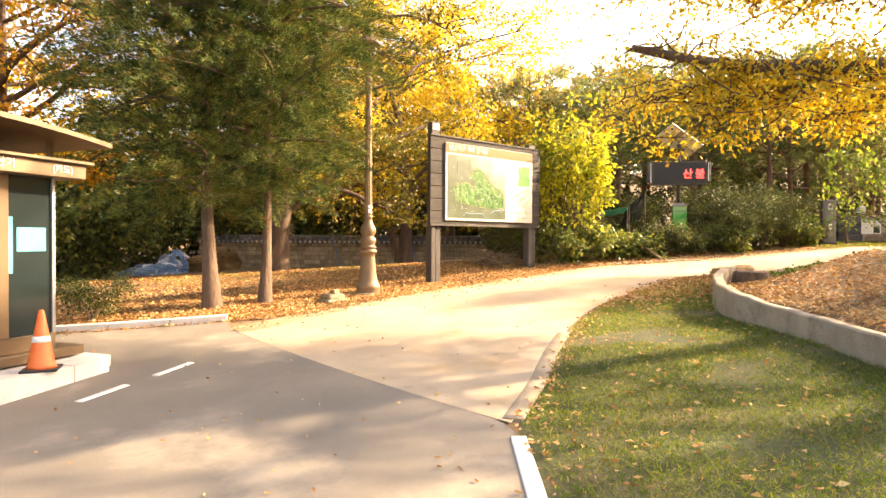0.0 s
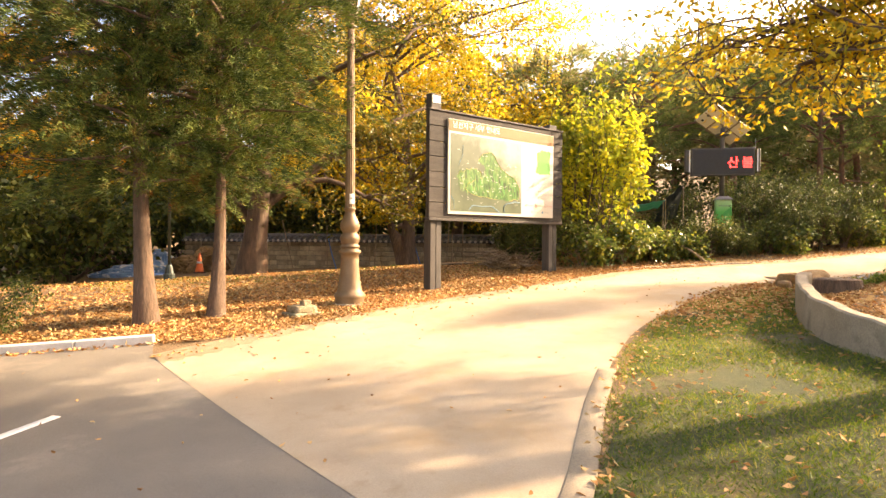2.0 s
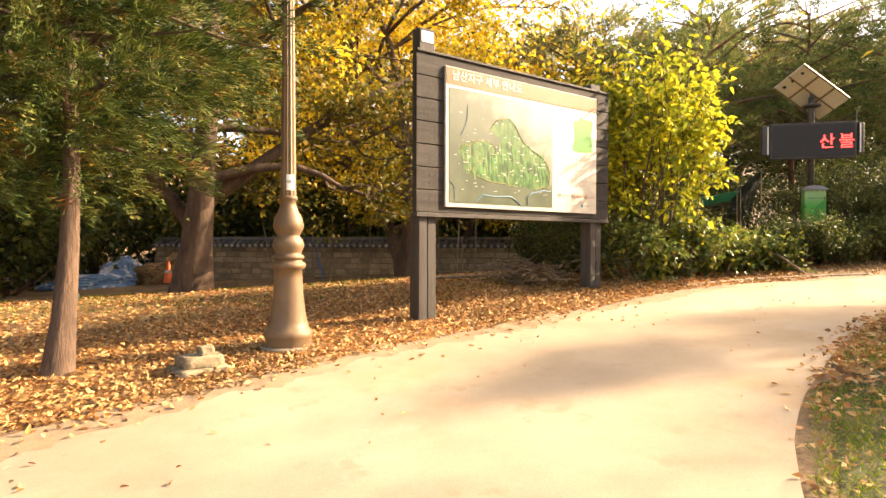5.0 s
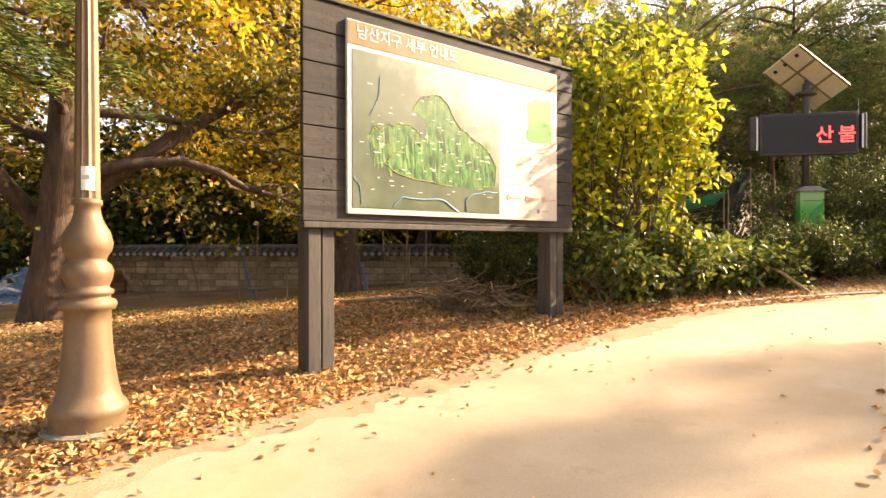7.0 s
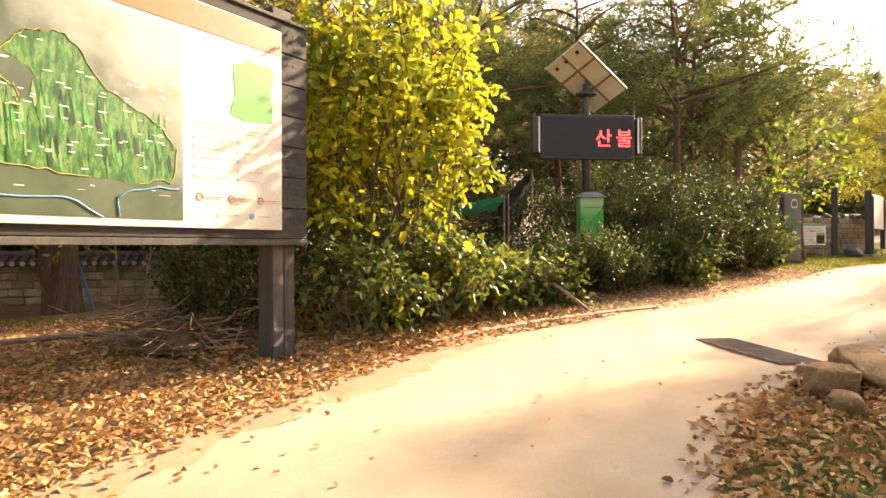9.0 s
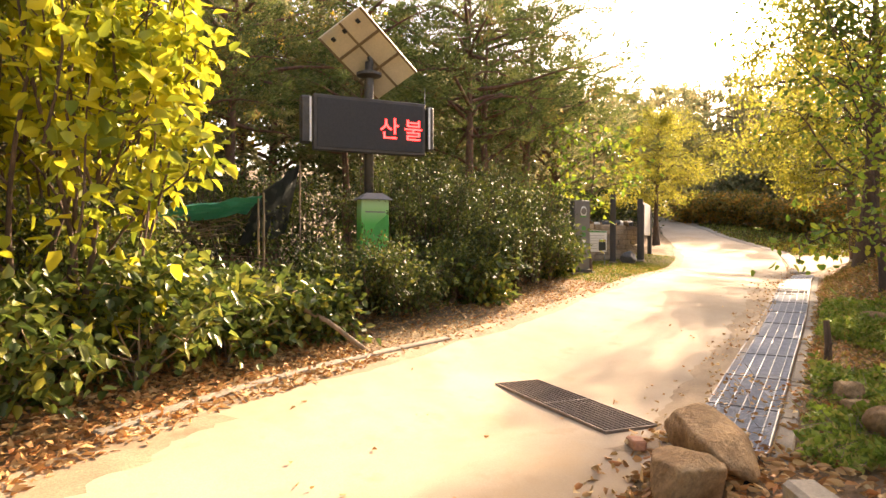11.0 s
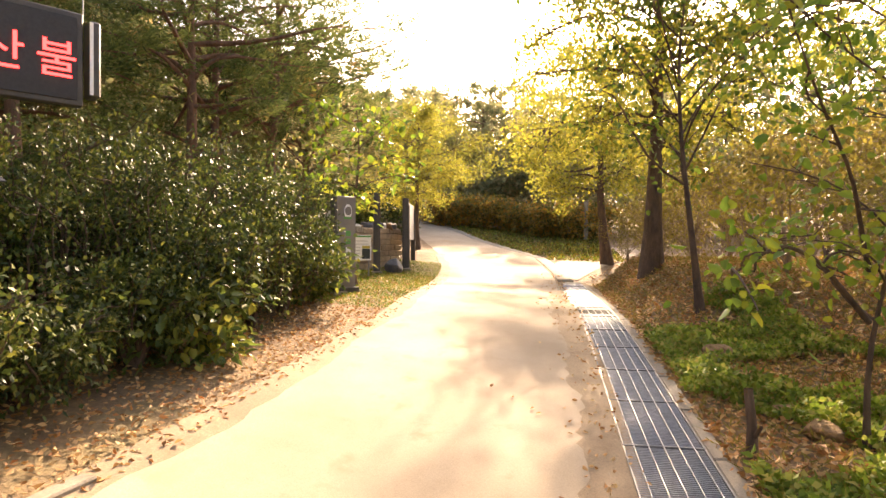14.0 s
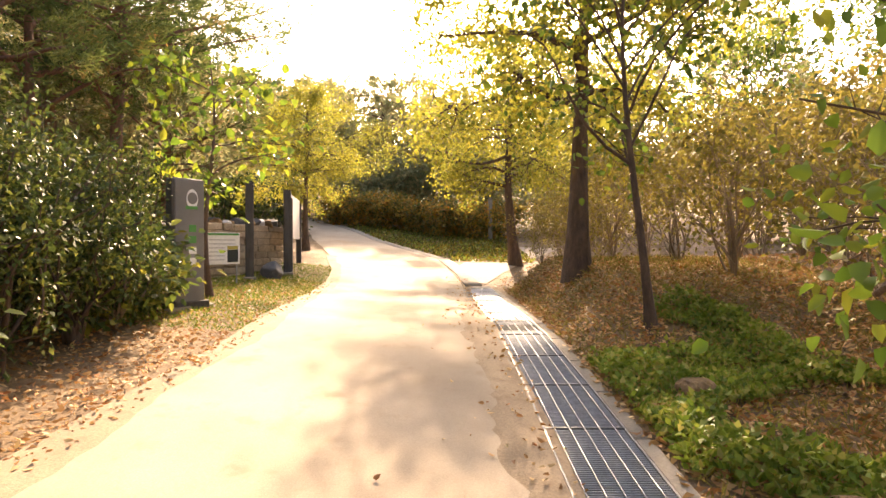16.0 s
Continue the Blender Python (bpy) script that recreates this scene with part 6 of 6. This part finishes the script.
# lawn between path and low wall
p = points(260000, 1, 12, -1, 11.5, 12)
rx = np.interp(p[:, 1], [q[1] for q in RIGHT[:8]], [q[0] for q in RIGHT[:8]])
rx = np.where(p[:, 1] < 4.75, np.interp(p[:, 1], [q[1] for q in A_RIGHT[::-1]], [q[0] for q in A_RIGHT[::-1]]), rx)
wx_ = np.interp(p[:, 1], [q[1] for q in WALL_LINE[::-1]], [q[0] for q in WALL_LINE[::-1]])
cl = np.array([noise.noise(Vector((a * 0.9, b * 0.9, 3))) for a, b in p])
p = p[(p[:, 0] > rx + 0.12) & (p[:, 0] < wx_ - 0.05) & (cl > -0.28 + np.random.default_rng(13).normal(size=len(p)) * 0.15)]
scatter("grass", "short green lawn grass with bare patches", "grass", p, F_GRASS, 14, 0.06, 0.008, -0.01, 1.0, 0.3)
v, q = strip([(0.25, -0.55), (1.1, 1.35), (2.05, 3.35), (2.62, 4.7), (4.7, 7.0), (5.9, 8.4), (7.5, 9.8), (10.9, 11.6)], [(1.9, -3.0), (3.0, -0.6), (4.3, 1.3), (6.3, 3.5), (7.75, 6.0), (8.0, 7.0), (10.8, 10.4)], 110, 24, -0.004)
tagged(finish("lawn", mesh_np("lawn", v, q, True), M_LAWN), "worn lawn earth beside the path", "lawn", kind="structure")
p = points(30000, -6, 9, 15, 24, 15)
cl = np.array([noise.noise(Vector((a * 0.5, b * 0.5, 9))) for a, b in p])
p = p[(cl > 0.05) & (p[:, 1] > 16)]
scatter("grass", "thin grass under the trees", "grass", p, F_GRASS, 16, 0.07, 0.01, -0.01, 1.0, 0.3)
p = points(90000, 13, 26, 7.6, 11.1, 17)
cl = np.array([noise.noise(Vector((a * 0.8, b * 0.8, 1))) for a, b in p])
p = p[(cl > -0.12 + 0.3 * np.maximum(0, 10.0 - p[:, 1]) + 0.12 * np.maximum(0, p[:, 0] - 19)) & (p[:, 1] < 11.0)]
scatter("weeds", "low green weeds beside the drain", "weeds", p, F_WEED, 18, 0.065, 0.042, 0.02, 0.5, 0.5, mound=0.3)
p = points(12000, 34, 48, 9.5, 18, 61)
p = p[p[:, 1] < np.interp(p[:, 0], [q[0] for q in RIGHT], [q[1] for q in RIGHT]) - 0.4]
scatter("weeds", "green weeds before the far hedge", "weeds", p[::3], F_WEED, 62, 0.14, 0.06, 0.02, 0.7, 0.5)
scatter("dry_grass", "dry olive grass before the far hedge", "dry grass", p, F_OLIVE, 63, 0.16, 0.05, 0.02, 0.7, 0.5)
p = points(26000, 20.5, 31, 14.3, 17.5, 19)
p = p[p[:, 1] > np.interp(p[:, 0], [q[0] for q in LEFT], [q[1] for q in LEFT]) + 0.1]
scatter("grass", "dry verge grass around the signs", "grass", p, F_GRASS, 20, 0.07, 0.011, -0.01, 1.0, 0.3)
# ---- old walls ----
def tiled_wall(name, p0, p1, tall, thick, label, rows, per_row, z_of, seed, mat=M_STONE, tile_step=0.24, capped=True):
    """A stone wall with earth joints, each stone a piece, under a cap of grey tiles."""
    rng = np.random.default_rng(seed)
    e = tagged(new(name), label, "wall", kind="structure")
    p0, p1 = np.array(p0, float), np.array(p1, float)
    L = float(np.hypot(*(p1 - p0)))
    ang = math.degrees(math.atan2(p1[1] - p0[1], p1[0] - p0[0]))
    zb = min(z_of(*p0), z_of(*p1)) - 0.1
    e.matrix_basis = pose(p0[0], p0[1], zb, 0, 0, ang)
    part("core", boxed(0, L, -thick / 2 + 0.03, thick / 2, -0.3, tall), M_MORTAR, e)
    base = boxed(-0.5, 0.5, -0.5, 0.5, -0.5, 0.5, 0.1)
    me = bpy.data.meshes.new("stone")
    base.to_mesh(me)
    base.free()
    me.materials.append(mat)
    rh = tall / rows
    for r in range(rows):
        x = -rng.uniform(0, 0.2)
        w0 = L / per_row
        while x < L - 0.1:
            w = w0 * rng.uniform(0.6, 1.4)
            st = new("stone", me)
            st.parent = e
            h = rh * rng.uniform(0.78, 0.95)
            st.matrix_basis = pose(min(x + w / 2, L - 0.05), -thick / 2 + 0.03, rh * (r + 0.5), rng.uniform(-3, 3), rng.uniform(-3, 3), rng.uniform(-3, 3)) @ Matrix.Diagonal((w * 0.93, 0.12 * rng.uniform(0.7, 1.2), h, 1))
            x += w
    if not capped:
        return e
    cap = bmesh.new()
    for s in (-1, 1):
        vs = [cap.verts.new(c) for c in ((-0.1, 0, tall + 0.22), (L + 0.1, 0, tall + 0.22), (L + 0.1, s * (thick / 2 + 0.22), tall + 0.0), (-0.1, s * (thick / 2 + 0.22), tall + 0.0))]
        cap.faces.new(vs if s < 0 else vs[::-1])
        ve = [cap.verts.new((v.co.x, v.co.y, v.co.z - 0.05)) for v in vs]
        cap.faces.new(ve if s > 0 else ve[::-1])
        for a in range(4):
            b = (a + 1) % 4
            cap.faces.new((vs[a], vs[b], ve[b], ve[a]))
    bmesh.ops.recalc_face_normals(cap, faces=cap.faces)
    part("tile_bed", cap, M_TILE, e)
    v, q = tube_np([(np.array([(0, 0.0, 0.235), (0, -thick / 2 - 0.24, 0.015)]), np.array([0.06, 0.06]))], 8)
    tm = mesh_np("tile", v, q, True)
    tm.materials.append(M_TILE)
    rb = lathe(bmesh.new(), [(0.06, 0), (0.062, 0.03)], 10)
    bmesh.ops.transform(rb, matrix=pose(0, -thick / 2 - 0.235, 0.015, 90, 0, 0), verts=rb.verts)
    em = bpy.data.meshes.new("tile_end")
    rb.to_mesh(em)
    rb.free()
    em.materials.append(M_TILEEND)
    k = int(L / tile_step)
    for i in range(k):
        for nm, mm in (("tile", tm), ("tile_end", em)):
            o = new(nm, mm)
            o.parent = e
            o.location = ((i + 0.5) * L / k, 0, tall)
    rv, rq = tube_np([(np.array([(-0.12, 0, tall + 0.25), (L + 0.12, 0, tall + 0.25)]), np.array([0.1, 0.1]))], 10)
    finish("ridge", mesh_np("ridge", rv, rq, True), M_TILE, e)
    return e


tiled_wall("wall_old", (0.5, 33.2), (15.3, 25.3), 1.5, 0.4, "old stone wall with earth joints and grey tile cap", 7, 41, hz, 5)
tiled_wall("wall_near_signs", (26.2, 17.75), (30.2, 17.0), 1.3, 0.5, "weathered tan wall of long layered stones and earth", 8, 6, hz, 9, M_EARTHSTONE, capped=False)
tiled_wall("wall_near_signs_end", (25.2, 18.1), (26.2, 17.75), 1.15, 0.5, "end of the weathered tan stone and earth wall", 7, 2, hz, 10, M_EARTHSTONE, capped=False)
wall_z = min(hz(26.2, 17.75), hz(30.2, 17.0)) + 1.2
rr_ = random.Random(8)
for i in range(16):
    f = (i + 0.5) / 16
    s_ = rr_.uniform(0.09, 0.19)
    x, y = 25.9 + 4.1 * f, 17.8 - 0.77 * f + rr_.uniform(-0.12, 0.12)
    r_ = rock(x, y, s_ * 1.5, s_, s_ * 0.75, 70 + i, "pale stone resting on the old wall" if i % 3 else "dark tile fragment resting on the old wall", (M_TILE, M_KERB, M_ROCK)[i % 3], rz=rr_.uniform(0, 180), name="rubble_stone")
    r_.location.z = wall_z - 0.03
hp = thing("tile_stack", 25.55, 17.45, hz(25.55, 17.45), "stack of grey roof tiles beside the old wall", "tiles", -18)
for i in range(11):
    v, q = tube_np([(np.array([(-0.6 + 0.03 * (i % 3), 0, 0.06 + 0.1 * i), (0.5 - 0.03 * (i % 2), 0, 0.06 + 0.1 * i)]), np.array([0.062, 0.062]))], 8)
    finish("tile", mesh_np("tile", v, q, True), M_TILE, hp)
r_ = rock(26.35, 17.6, 0.24, 0.2, 0.2, 78, "round pale stone bowl resting on the old wall", M_KERB, name="rubble_stone")
r_.location.z = wall_z + 0.05
rock(27.9, 16.35, 0.28, 0.25, 0.26, 77, "dark grey boulder between the sign posts", M_TILE)


# ---- signs near the bend ----
def sign_pillar(x, y):
    z = hz(x, y)
    e = thing("sign_pillar", x, y, z, "tall grey metal sign pillar with emblem and green writing", "sign", -28)
    part("body", boxed(-0.2, 0.24, -0.05, 0.05, 0.0, 1.66, 0.01), M_SIGNGREY, e)
    part("side_channel", boxed(-0.26, -0.21, -0.06, 0.06, 0.0, 1.64, 0.008), M_TIMBERV, e)
    part("plinth", boxed(-0.3, 0.28, -0.1, 0.1, -0.1, 0.1, 0.01), M_TIMBERV, e)
    bm = lathe(bmesh.new(), [(0.11, 0), (0.11, 0.004)], 24)
    bmesh.ops.transform(bm, matrix=pose(0.05, -0.051, 1.4, 90, 0, 0) @ Matrix.Diagonal((0.8, 1.15, 1, 1)), verts=bm.verts)
    em = part("emblem", bm, M_WHITE, e, "pale oval emblem")
    bm = lathe(bmesh.new(), [(0.075, 0), (0.075, 0.004)], 20)
    bmesh.ops.transform(bm, matrix=pose(0.05, -0.0555, 1.41, 90, 0, 0), verts=bm.verts)
    part("emblem_mark", bm, M_SIGNGREY, em)
    part("emblem_band", boxed(-0.05, 0.13, -0.0565, -0.0525, 1.27, 1.31), M_GREEN, e)
    for i in range(4):
        part("writing", boxed(0.0, 0.11, -0.055, -0.051, 0.98 - i * 0.14, 1.07 - i * 0.14), M_GREEN if i < 2 else M_WHITE, e)


sign_pillar(21.75, 15.7)


def notice_sign(x, y):
    z = hz(x, y)
    e = thing("notice_sign", x, y, z, "small white notice board on two thin metal legs", "sign", -38)
    for lx in (-0.28, 0.3):
        tube("leg", [(lx, 0.02, -0.1), (lx, 0.02, 0.5)], [0.015, 0.015], M_GALV, e)
    b = part("board", boxed(-0.34, 0.35, -0.015, 0.015, 0.38, 0.98, 0.006), M_WHITE, e)
    part("band", boxed(-0.32, 0.33, -0.019, -0.0155, 0.93, 0.97), M_GREEN, b)
    part("picture", boxed(0.08, 0.31, -0.019, -0.0155, 0.42, 0.66), M_NETD, b)
    part("picture_band", boxed(0.08, 0.31, -0.019, -0.0155, 0.665, 0.73), M_RIDGE, b)
    for i in range(6):
        part("text_line", boxed(-0.3, 0.02 if i < 4 else 0.25, -0.019, -0.0155, 0.46 + i * 0.075, 0.475 + i * 0.075), M_INK, b)


notice_sign(25.55, 16.62)


def sign_post(x, y, h, label):
    e = thing("timber_post", x, y, hz(x, y), label, "post", 20)
    part("shaft", boxed(-0.085, 0.085, -0.085, 0.085, -0.1, h, 0.012), M_TIMBERV, e)
    part("footing", boxed(-0.13, 0.13, -0.13, 0.13, -0.1, 0.06, 0.015), M_CONC, e)
    part("cap_label", boxed(-0.05, 0.06, -0.092, -0.087, h - 0.16, h - 0.03), M_WHITE, e)


sign_post(27.2, 16.65, 2.1, "dark square timber post with small white label")
sign_post(28.8, 16.25, 2.05, "dark square timber post on concrete footing")
e = thing("white_board", 30.3, 16.45, hz(30.3, 16.45), "white notice board on dark timber posts at the bend", "sign", 8)
part("post", boxed(1.1, 1.25, -0.07, 0.07, -0.1, 1.75, 0.01), M_TIMBERV, e)
part("post", boxed(-1.15, -1.0, -0.07, 0.07, -0.1, 1.75, 0.01), M_TIMBERV, e)
part("panel", boxed(-1.0, 1.1, -0.03, 0.03, 0.75, 1.85, 0.01), M_WHITE, e)
e = thing("concrete_post", 44.0, 10.3, hz(44.0, 10.3), "pale square post at the hedge end", "post")
part("shaft", boxed(-0.1, 0.1, -0.1, 0.1, -0.1, 2.0, 0.02), M_CONC, e)
part("cap", boxed(-0.12, 0.12, -0.12, 0.12, 2.0, 2.06, 0.02), M_CONC, e)
e = thing("utility_pole", 49.5, 21.8, hz(49.5, 21.8), "slender pale utility pole at the bend of the path", "pole")
tube("shaft", [(0, 0, -0.2), (0, 0, 5.2)], [0.13, 0.1], M_CONC, e)

# ---- small things in the wood ----
e = thing("garden_lamp", 0.45, 18.6, hz(0.45, 18.6), "slim dark green iron garden lamp", "lamp post")
part("base", lathe(bmesh.new(), [(0.13, -0.05), (0.13, 0.12), (0.1, 0.16), (0.075, 0.3), (0.045, 0.36)], 12), M_IRON, e)
part("shaft", lathe(bmesh.new(), [(0.035, 0.3), (0.03, 2.3), (0.05, 2.33), (0.05, 2.38)], 10), M_IRON, e, smooth=True)
part("lantern", lathe(bmesh.new(), [(0.06, 2.38), (0.11, 2.42), (0.13, 2.6)], 8), M_LANTERN, e)
part("lantern_cap", lathe(bmesh.new(), [(0.16, 2.6), (0.09, 2.72), (0.02, 2.78)], 8), M_IRON, e)
traffic_cone(1.0, 30.6, hz(1.0, 30.6), 0.85, "orange traffic cone standing in the wood by the old wall")


def heap(name, label, category, x, y, sx, sy, sz, mat, seed, sub=5, amp=0.35):
    bm = bmesh.new()
    bmesh.ops.create_icosphere(bm, subdivisions=sub, radius=1)
    o = Vector((seed * 3.1, seed, 0))
    for v in bm.verts:
        n = v.co.normalized()
        f = 1 + amp * noise.noise(n * 2 + o) + amp * 0.6 * abs(noise.noise(n * 6 + o))
        v.co = Vector((n.x * f * sx, n.y * f * sy, max(-0.05, n.z * f * sz)))
    ob = part(name, bm, mat, None)
    ob.matrix_basis = pose(x, y, hz(x, y), 0, 0, 10 * seed)
    return tagged(ob, label, category)


heap("tarpaulin", "crumpled blue and white tarpaulin heap on the grass", "tarpaulin", -1.5, 31.2, 1.5, 0.8, 0.42, M_BLUE, 2)
heap("tarpaulin", "folded dark blue tarpaulin beside the wall", "tarpaulin", -0.7, 32.4, 0.9, 0.5, 0.95, M_BLUE, 3, amp=0.2)
heap("brush_mound", "mound of dark branches and leaf debris", "brush pile", 1.3, 31.9, 1.6, 0.6, 0.9, M_SOIL, 4)


def pile(x, y, r, h, n, seed, label):
    """A brush pile: many thin crossing sticks over a low core."""
    rng = np.random.default_rng(seed)
    paths = []
    for _ in range(n):
        a, b = rng.uniform(0, 6.28), rng.uniform(0, 6.28)
        p = np.array([math.cos(a) * r * rng.uniform(0, 1), math.sin(a) * r * rng.uniform(0, 1), rng.uniform(0, h)])
        q_ = p + np.array([math.cos(b), math.sin(b), rng.uniform(-0.2, 0.35)]) * rng.uniform(0.3, 0.9)
        q_[2] = max(0.0, q_[2])
        paths.append((bent(p, q_, rng, 4, 0.1), np.linspace(0.012, 0.004, 4)))
    v, q = tube_np(paths, 4)
    ob = finish("brush_pile", mesh_np("brush_pile", v, q, True), M_STICK)
    ob.matrix_basis = pose(x, y, hz(x, y), 0, 0, 0)
    return tagged(ob, label, "brush pile", kind="stuff")


pile(8.35, 16.5, 0.7, 0.4, 160, 5, "pile of dry twigs and leaves behind the board")
heap("leaf_mound", "mound of dark leaf debris under the shrub", "leaf heap", 8.5, 16.7, 0.75, 0.5, 0.32, M_SOIL, 6)
pile(13.0, 18.3, 1.1, 1.5, 240, 6, "tangle of dry brown branches behind the shrubs")


def stick(name, label, category, pts, r, mat=M_STICK):
    ob = tube(name, [(p[0], p[1], hz(p[0], p[1]) + p[2]) for p in pts], [r] * (len(pts) - 1) + [r * 0.7], mat)
    return tagged(ob, label, category)


stick("prop_stick", "dry branch leaning out of the shrubs onto the path edge", "branch", [(13.55, 15.08, 0.0), (13.25, 15.4, 0.32), (12.95, 15.75, 0.55), (12.85, 16.1, 0.75)], 0.026)
for i, (x, y, h, dx, dy) in enumerate([(4.6, 28.2, 2.1, -0.45, 0.1), (5.6, 26.2, 1.75, 0.0, 0.05), (5.9, 24.4, 1.95, 0.05, 0.0), (7.1, 24.8, 1.9, 0.08, 0.0), (9.3, 24.4, 1.8, -0.1, 0.0), (9.6, 23.3, 1.1, 0.0, 0.0), (9.9, 24.6, 1.9, 0.15, 0.1), (10.4, 24.2, 1.9, 0.0, 0.0), (6.5, 23.2, 0.9, 0, 0), (3.4, 27.5, 0.9, -0.5, 0.0), (2.3, 28.0, 1.0, -0.5, 0.0)]):
    stick("tree_stake", "thin wooden tree stake", "stake", [(x, y, -0.05), (x + dx * 0.5, y + dy * 0.5, h * 0.5), (x + dx, y + dy, h)], 0.022)
for x, y in [(6.0, 26.3), (8.85, 24.6)]:
    stick("support_pole", "thin blue support pole leaning by a young tree", "pole", [(x, y, -0.02), (x - 0.2, y + 0.05, 0.7), (x - 0.35, y + 0.1, 1.4)], 0.022, M_BLUESTRAP)
stick("fallen_branch", "fallen branch lying in the leaves", "branch", [(6.6, 17.9, 0.04), (7.2, 17.6, 0.06), (7.9, 17.5, 0.05)], 0.035)
stick("fallen_branch", "dead branch lying across leaf litter", "branch", [(7.9, 17.2, 0.03), (8.3, 16.9, 0.12), (8.7, 16.5, 0.1)], 0.03)
# sheets hung behind the shrubs
for nm, lab, mt_, pts in (("green_sheet", "pale green plastic sheet behind the shrubs", M_NET, [(12.3, 17.0, 1.55), (13.6, 16.8, 1.75), (13.75, 17.3, 1.5), (12.4, 17.5, 1.4)]), ("dark_sheet", "dark plastic sheet slung behind the shrubs", M_NETD, [(13.6, 16.9, 1.75), (14.6, 17.2, 2.2), (14.7, 17.6, 1.2), (13.7, 17.4, 1.1)])):
    bm = bmesh.new()
    q4 = [Vector((a, b, hz(a, b) + c - 0.15)) for a, b, c in pts]
    N = 10
    gr = [[bm.verts.new(q4[0].lerp(q4[1], u / N).lerp(q4[3].lerp(q4[2], u / N), w / N) + Vector((0, 0, 0.06 * noise.noise(Vector((u * 0.5, w * 0.5, 2)))))) for w in range(N + 1)] for u in range(N + 1)]
    for u in range(N):
        for w in range(N):
            bm.faces.new((gr[u][w], gr[u + 1][w], gr[u + 1][w + 1], gr[u][w + 1]))
    bmesh.ops.solidify(bm, geom=bm.faces[:], thickness=0.004)
    tagged(part(nm, bm, mt_), lab, "sheet")
    for a, b, c in (pts[0], pts[1]):
        stick("tree_stake", "thin wooden stake holding a sheet", "stake", [(a, b, -0.05), (a, b, c - 0.12)], 0.018)
# stump beside the drain
e = thing("tree_stump", 16.05, 10.88, hz(16.05, 10.88), "small cut sapling stump beside the drain", "stump")
tube("stem", [(0, 0, -0.05), (0.01, 0.0, 0.2), (0.03, 0.02, 0.45)], [0.045, 0.035, 0.03], M_BARK, e)
tube("side_shoot", [(0.01, 0, 0.1), (-0.08, -0.03, 0.22)], [0.02, 0.012], M_BARK, e)
# ring of an old stump inside the raised bed
e = thing("tree_stump", 11.3, 9.9, hz(11.3, 9.9), "broad old tree stump on the raised bed", "stump")
part("stem", lathe(bmesh.new(), [(0.42, -0.1), (0.38, 0.12), (0.36, 0.24), (0.33, 0.26)], 18), M_BARK, e)

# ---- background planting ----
# far bushes: the same leaf colour paints the haze
GF = plant("olive_bush", "distant bush with haze painted into its pale olive autumn leaves", "shrub", 62.0, 15.5, 3.0, 2.2, F_HAZED, M_BARKD, 0.06, 97, 20, 2400, 0.25, 0.15, 0.55, 0.9, 0.05, "round", 0.8, 0.0, forks=4, sub=2, group="distant bushes", sides=4)
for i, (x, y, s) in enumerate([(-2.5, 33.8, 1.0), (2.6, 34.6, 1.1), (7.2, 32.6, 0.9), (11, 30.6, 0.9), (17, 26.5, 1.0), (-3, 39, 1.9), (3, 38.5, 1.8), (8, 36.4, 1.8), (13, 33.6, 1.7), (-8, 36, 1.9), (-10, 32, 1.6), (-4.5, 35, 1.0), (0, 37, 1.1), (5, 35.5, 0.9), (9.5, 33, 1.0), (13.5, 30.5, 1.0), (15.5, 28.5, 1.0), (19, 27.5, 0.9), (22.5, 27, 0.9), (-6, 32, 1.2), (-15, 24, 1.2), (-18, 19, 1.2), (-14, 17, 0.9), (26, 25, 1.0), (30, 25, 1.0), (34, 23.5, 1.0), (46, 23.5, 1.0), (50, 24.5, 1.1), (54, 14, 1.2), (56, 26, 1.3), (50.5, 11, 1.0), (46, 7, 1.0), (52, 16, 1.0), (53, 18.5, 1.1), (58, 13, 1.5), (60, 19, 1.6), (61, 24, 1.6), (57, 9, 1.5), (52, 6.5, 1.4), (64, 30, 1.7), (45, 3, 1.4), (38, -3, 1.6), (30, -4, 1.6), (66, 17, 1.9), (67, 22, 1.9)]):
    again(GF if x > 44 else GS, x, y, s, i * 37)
for i, (x, y, s) in enumerate([(24, 1, 1.7), (28, -0.5, 1.8), (33, 0.5, 1.8), (20, -1.5, 1.7), (16, 0.5, 1.5), (37, 4, 1.7), (41, 6, 1.5), (38, 0, 2.0), (23, 3.4, 1.5), (29, 5.5, 1.3), (33, 8.6, 1.0), (36.5, 6.8, 1.2), (18.2, 6.3, 1.1), (24.5, 4.8, 1.4), (27.5, 4.6, 1.4), (21.8, 5.6, 1.2), (14, 3.8, 1.3), (17.8, 8.6, 0.8), (16.4, 8.4, 0.8), (29.5, 9.4, 0.7)]):
    again(D1 if i % 2 else D2, x, y, s, i * 71)
for x, y, s, rz in [(8, 35, 1.2, 40), (25, 31, 1.2, 160), (31, 30, 1.2, 20), (35, 33, 1.3, 220), (42, 33, 1.3, 90), (48, 36, 1.3, 330), (68, 24, 1.3, 60), (70, 32, 1.4, 130), (66, 15, 1.3, 10), (58, 6, 1.1, 80), (50, 2, 1.1, 150), (44, -2, 1.1, 240), (62, 1, 1.3, 320), (22, 26, 1.1, 300)]:
    again(PF, x, y, s, rz)
for src, x, y, s, rz in [(P3, 14.7, 21.0, 0.72, 130), (P1, 23.2, 19.6, 1.05, 250), (P2, 27.8, 19.8, 1.2, 200), (P3, 31.5, 20.6, 1.0, 140)]:
    again(src, x, y, s, rz)
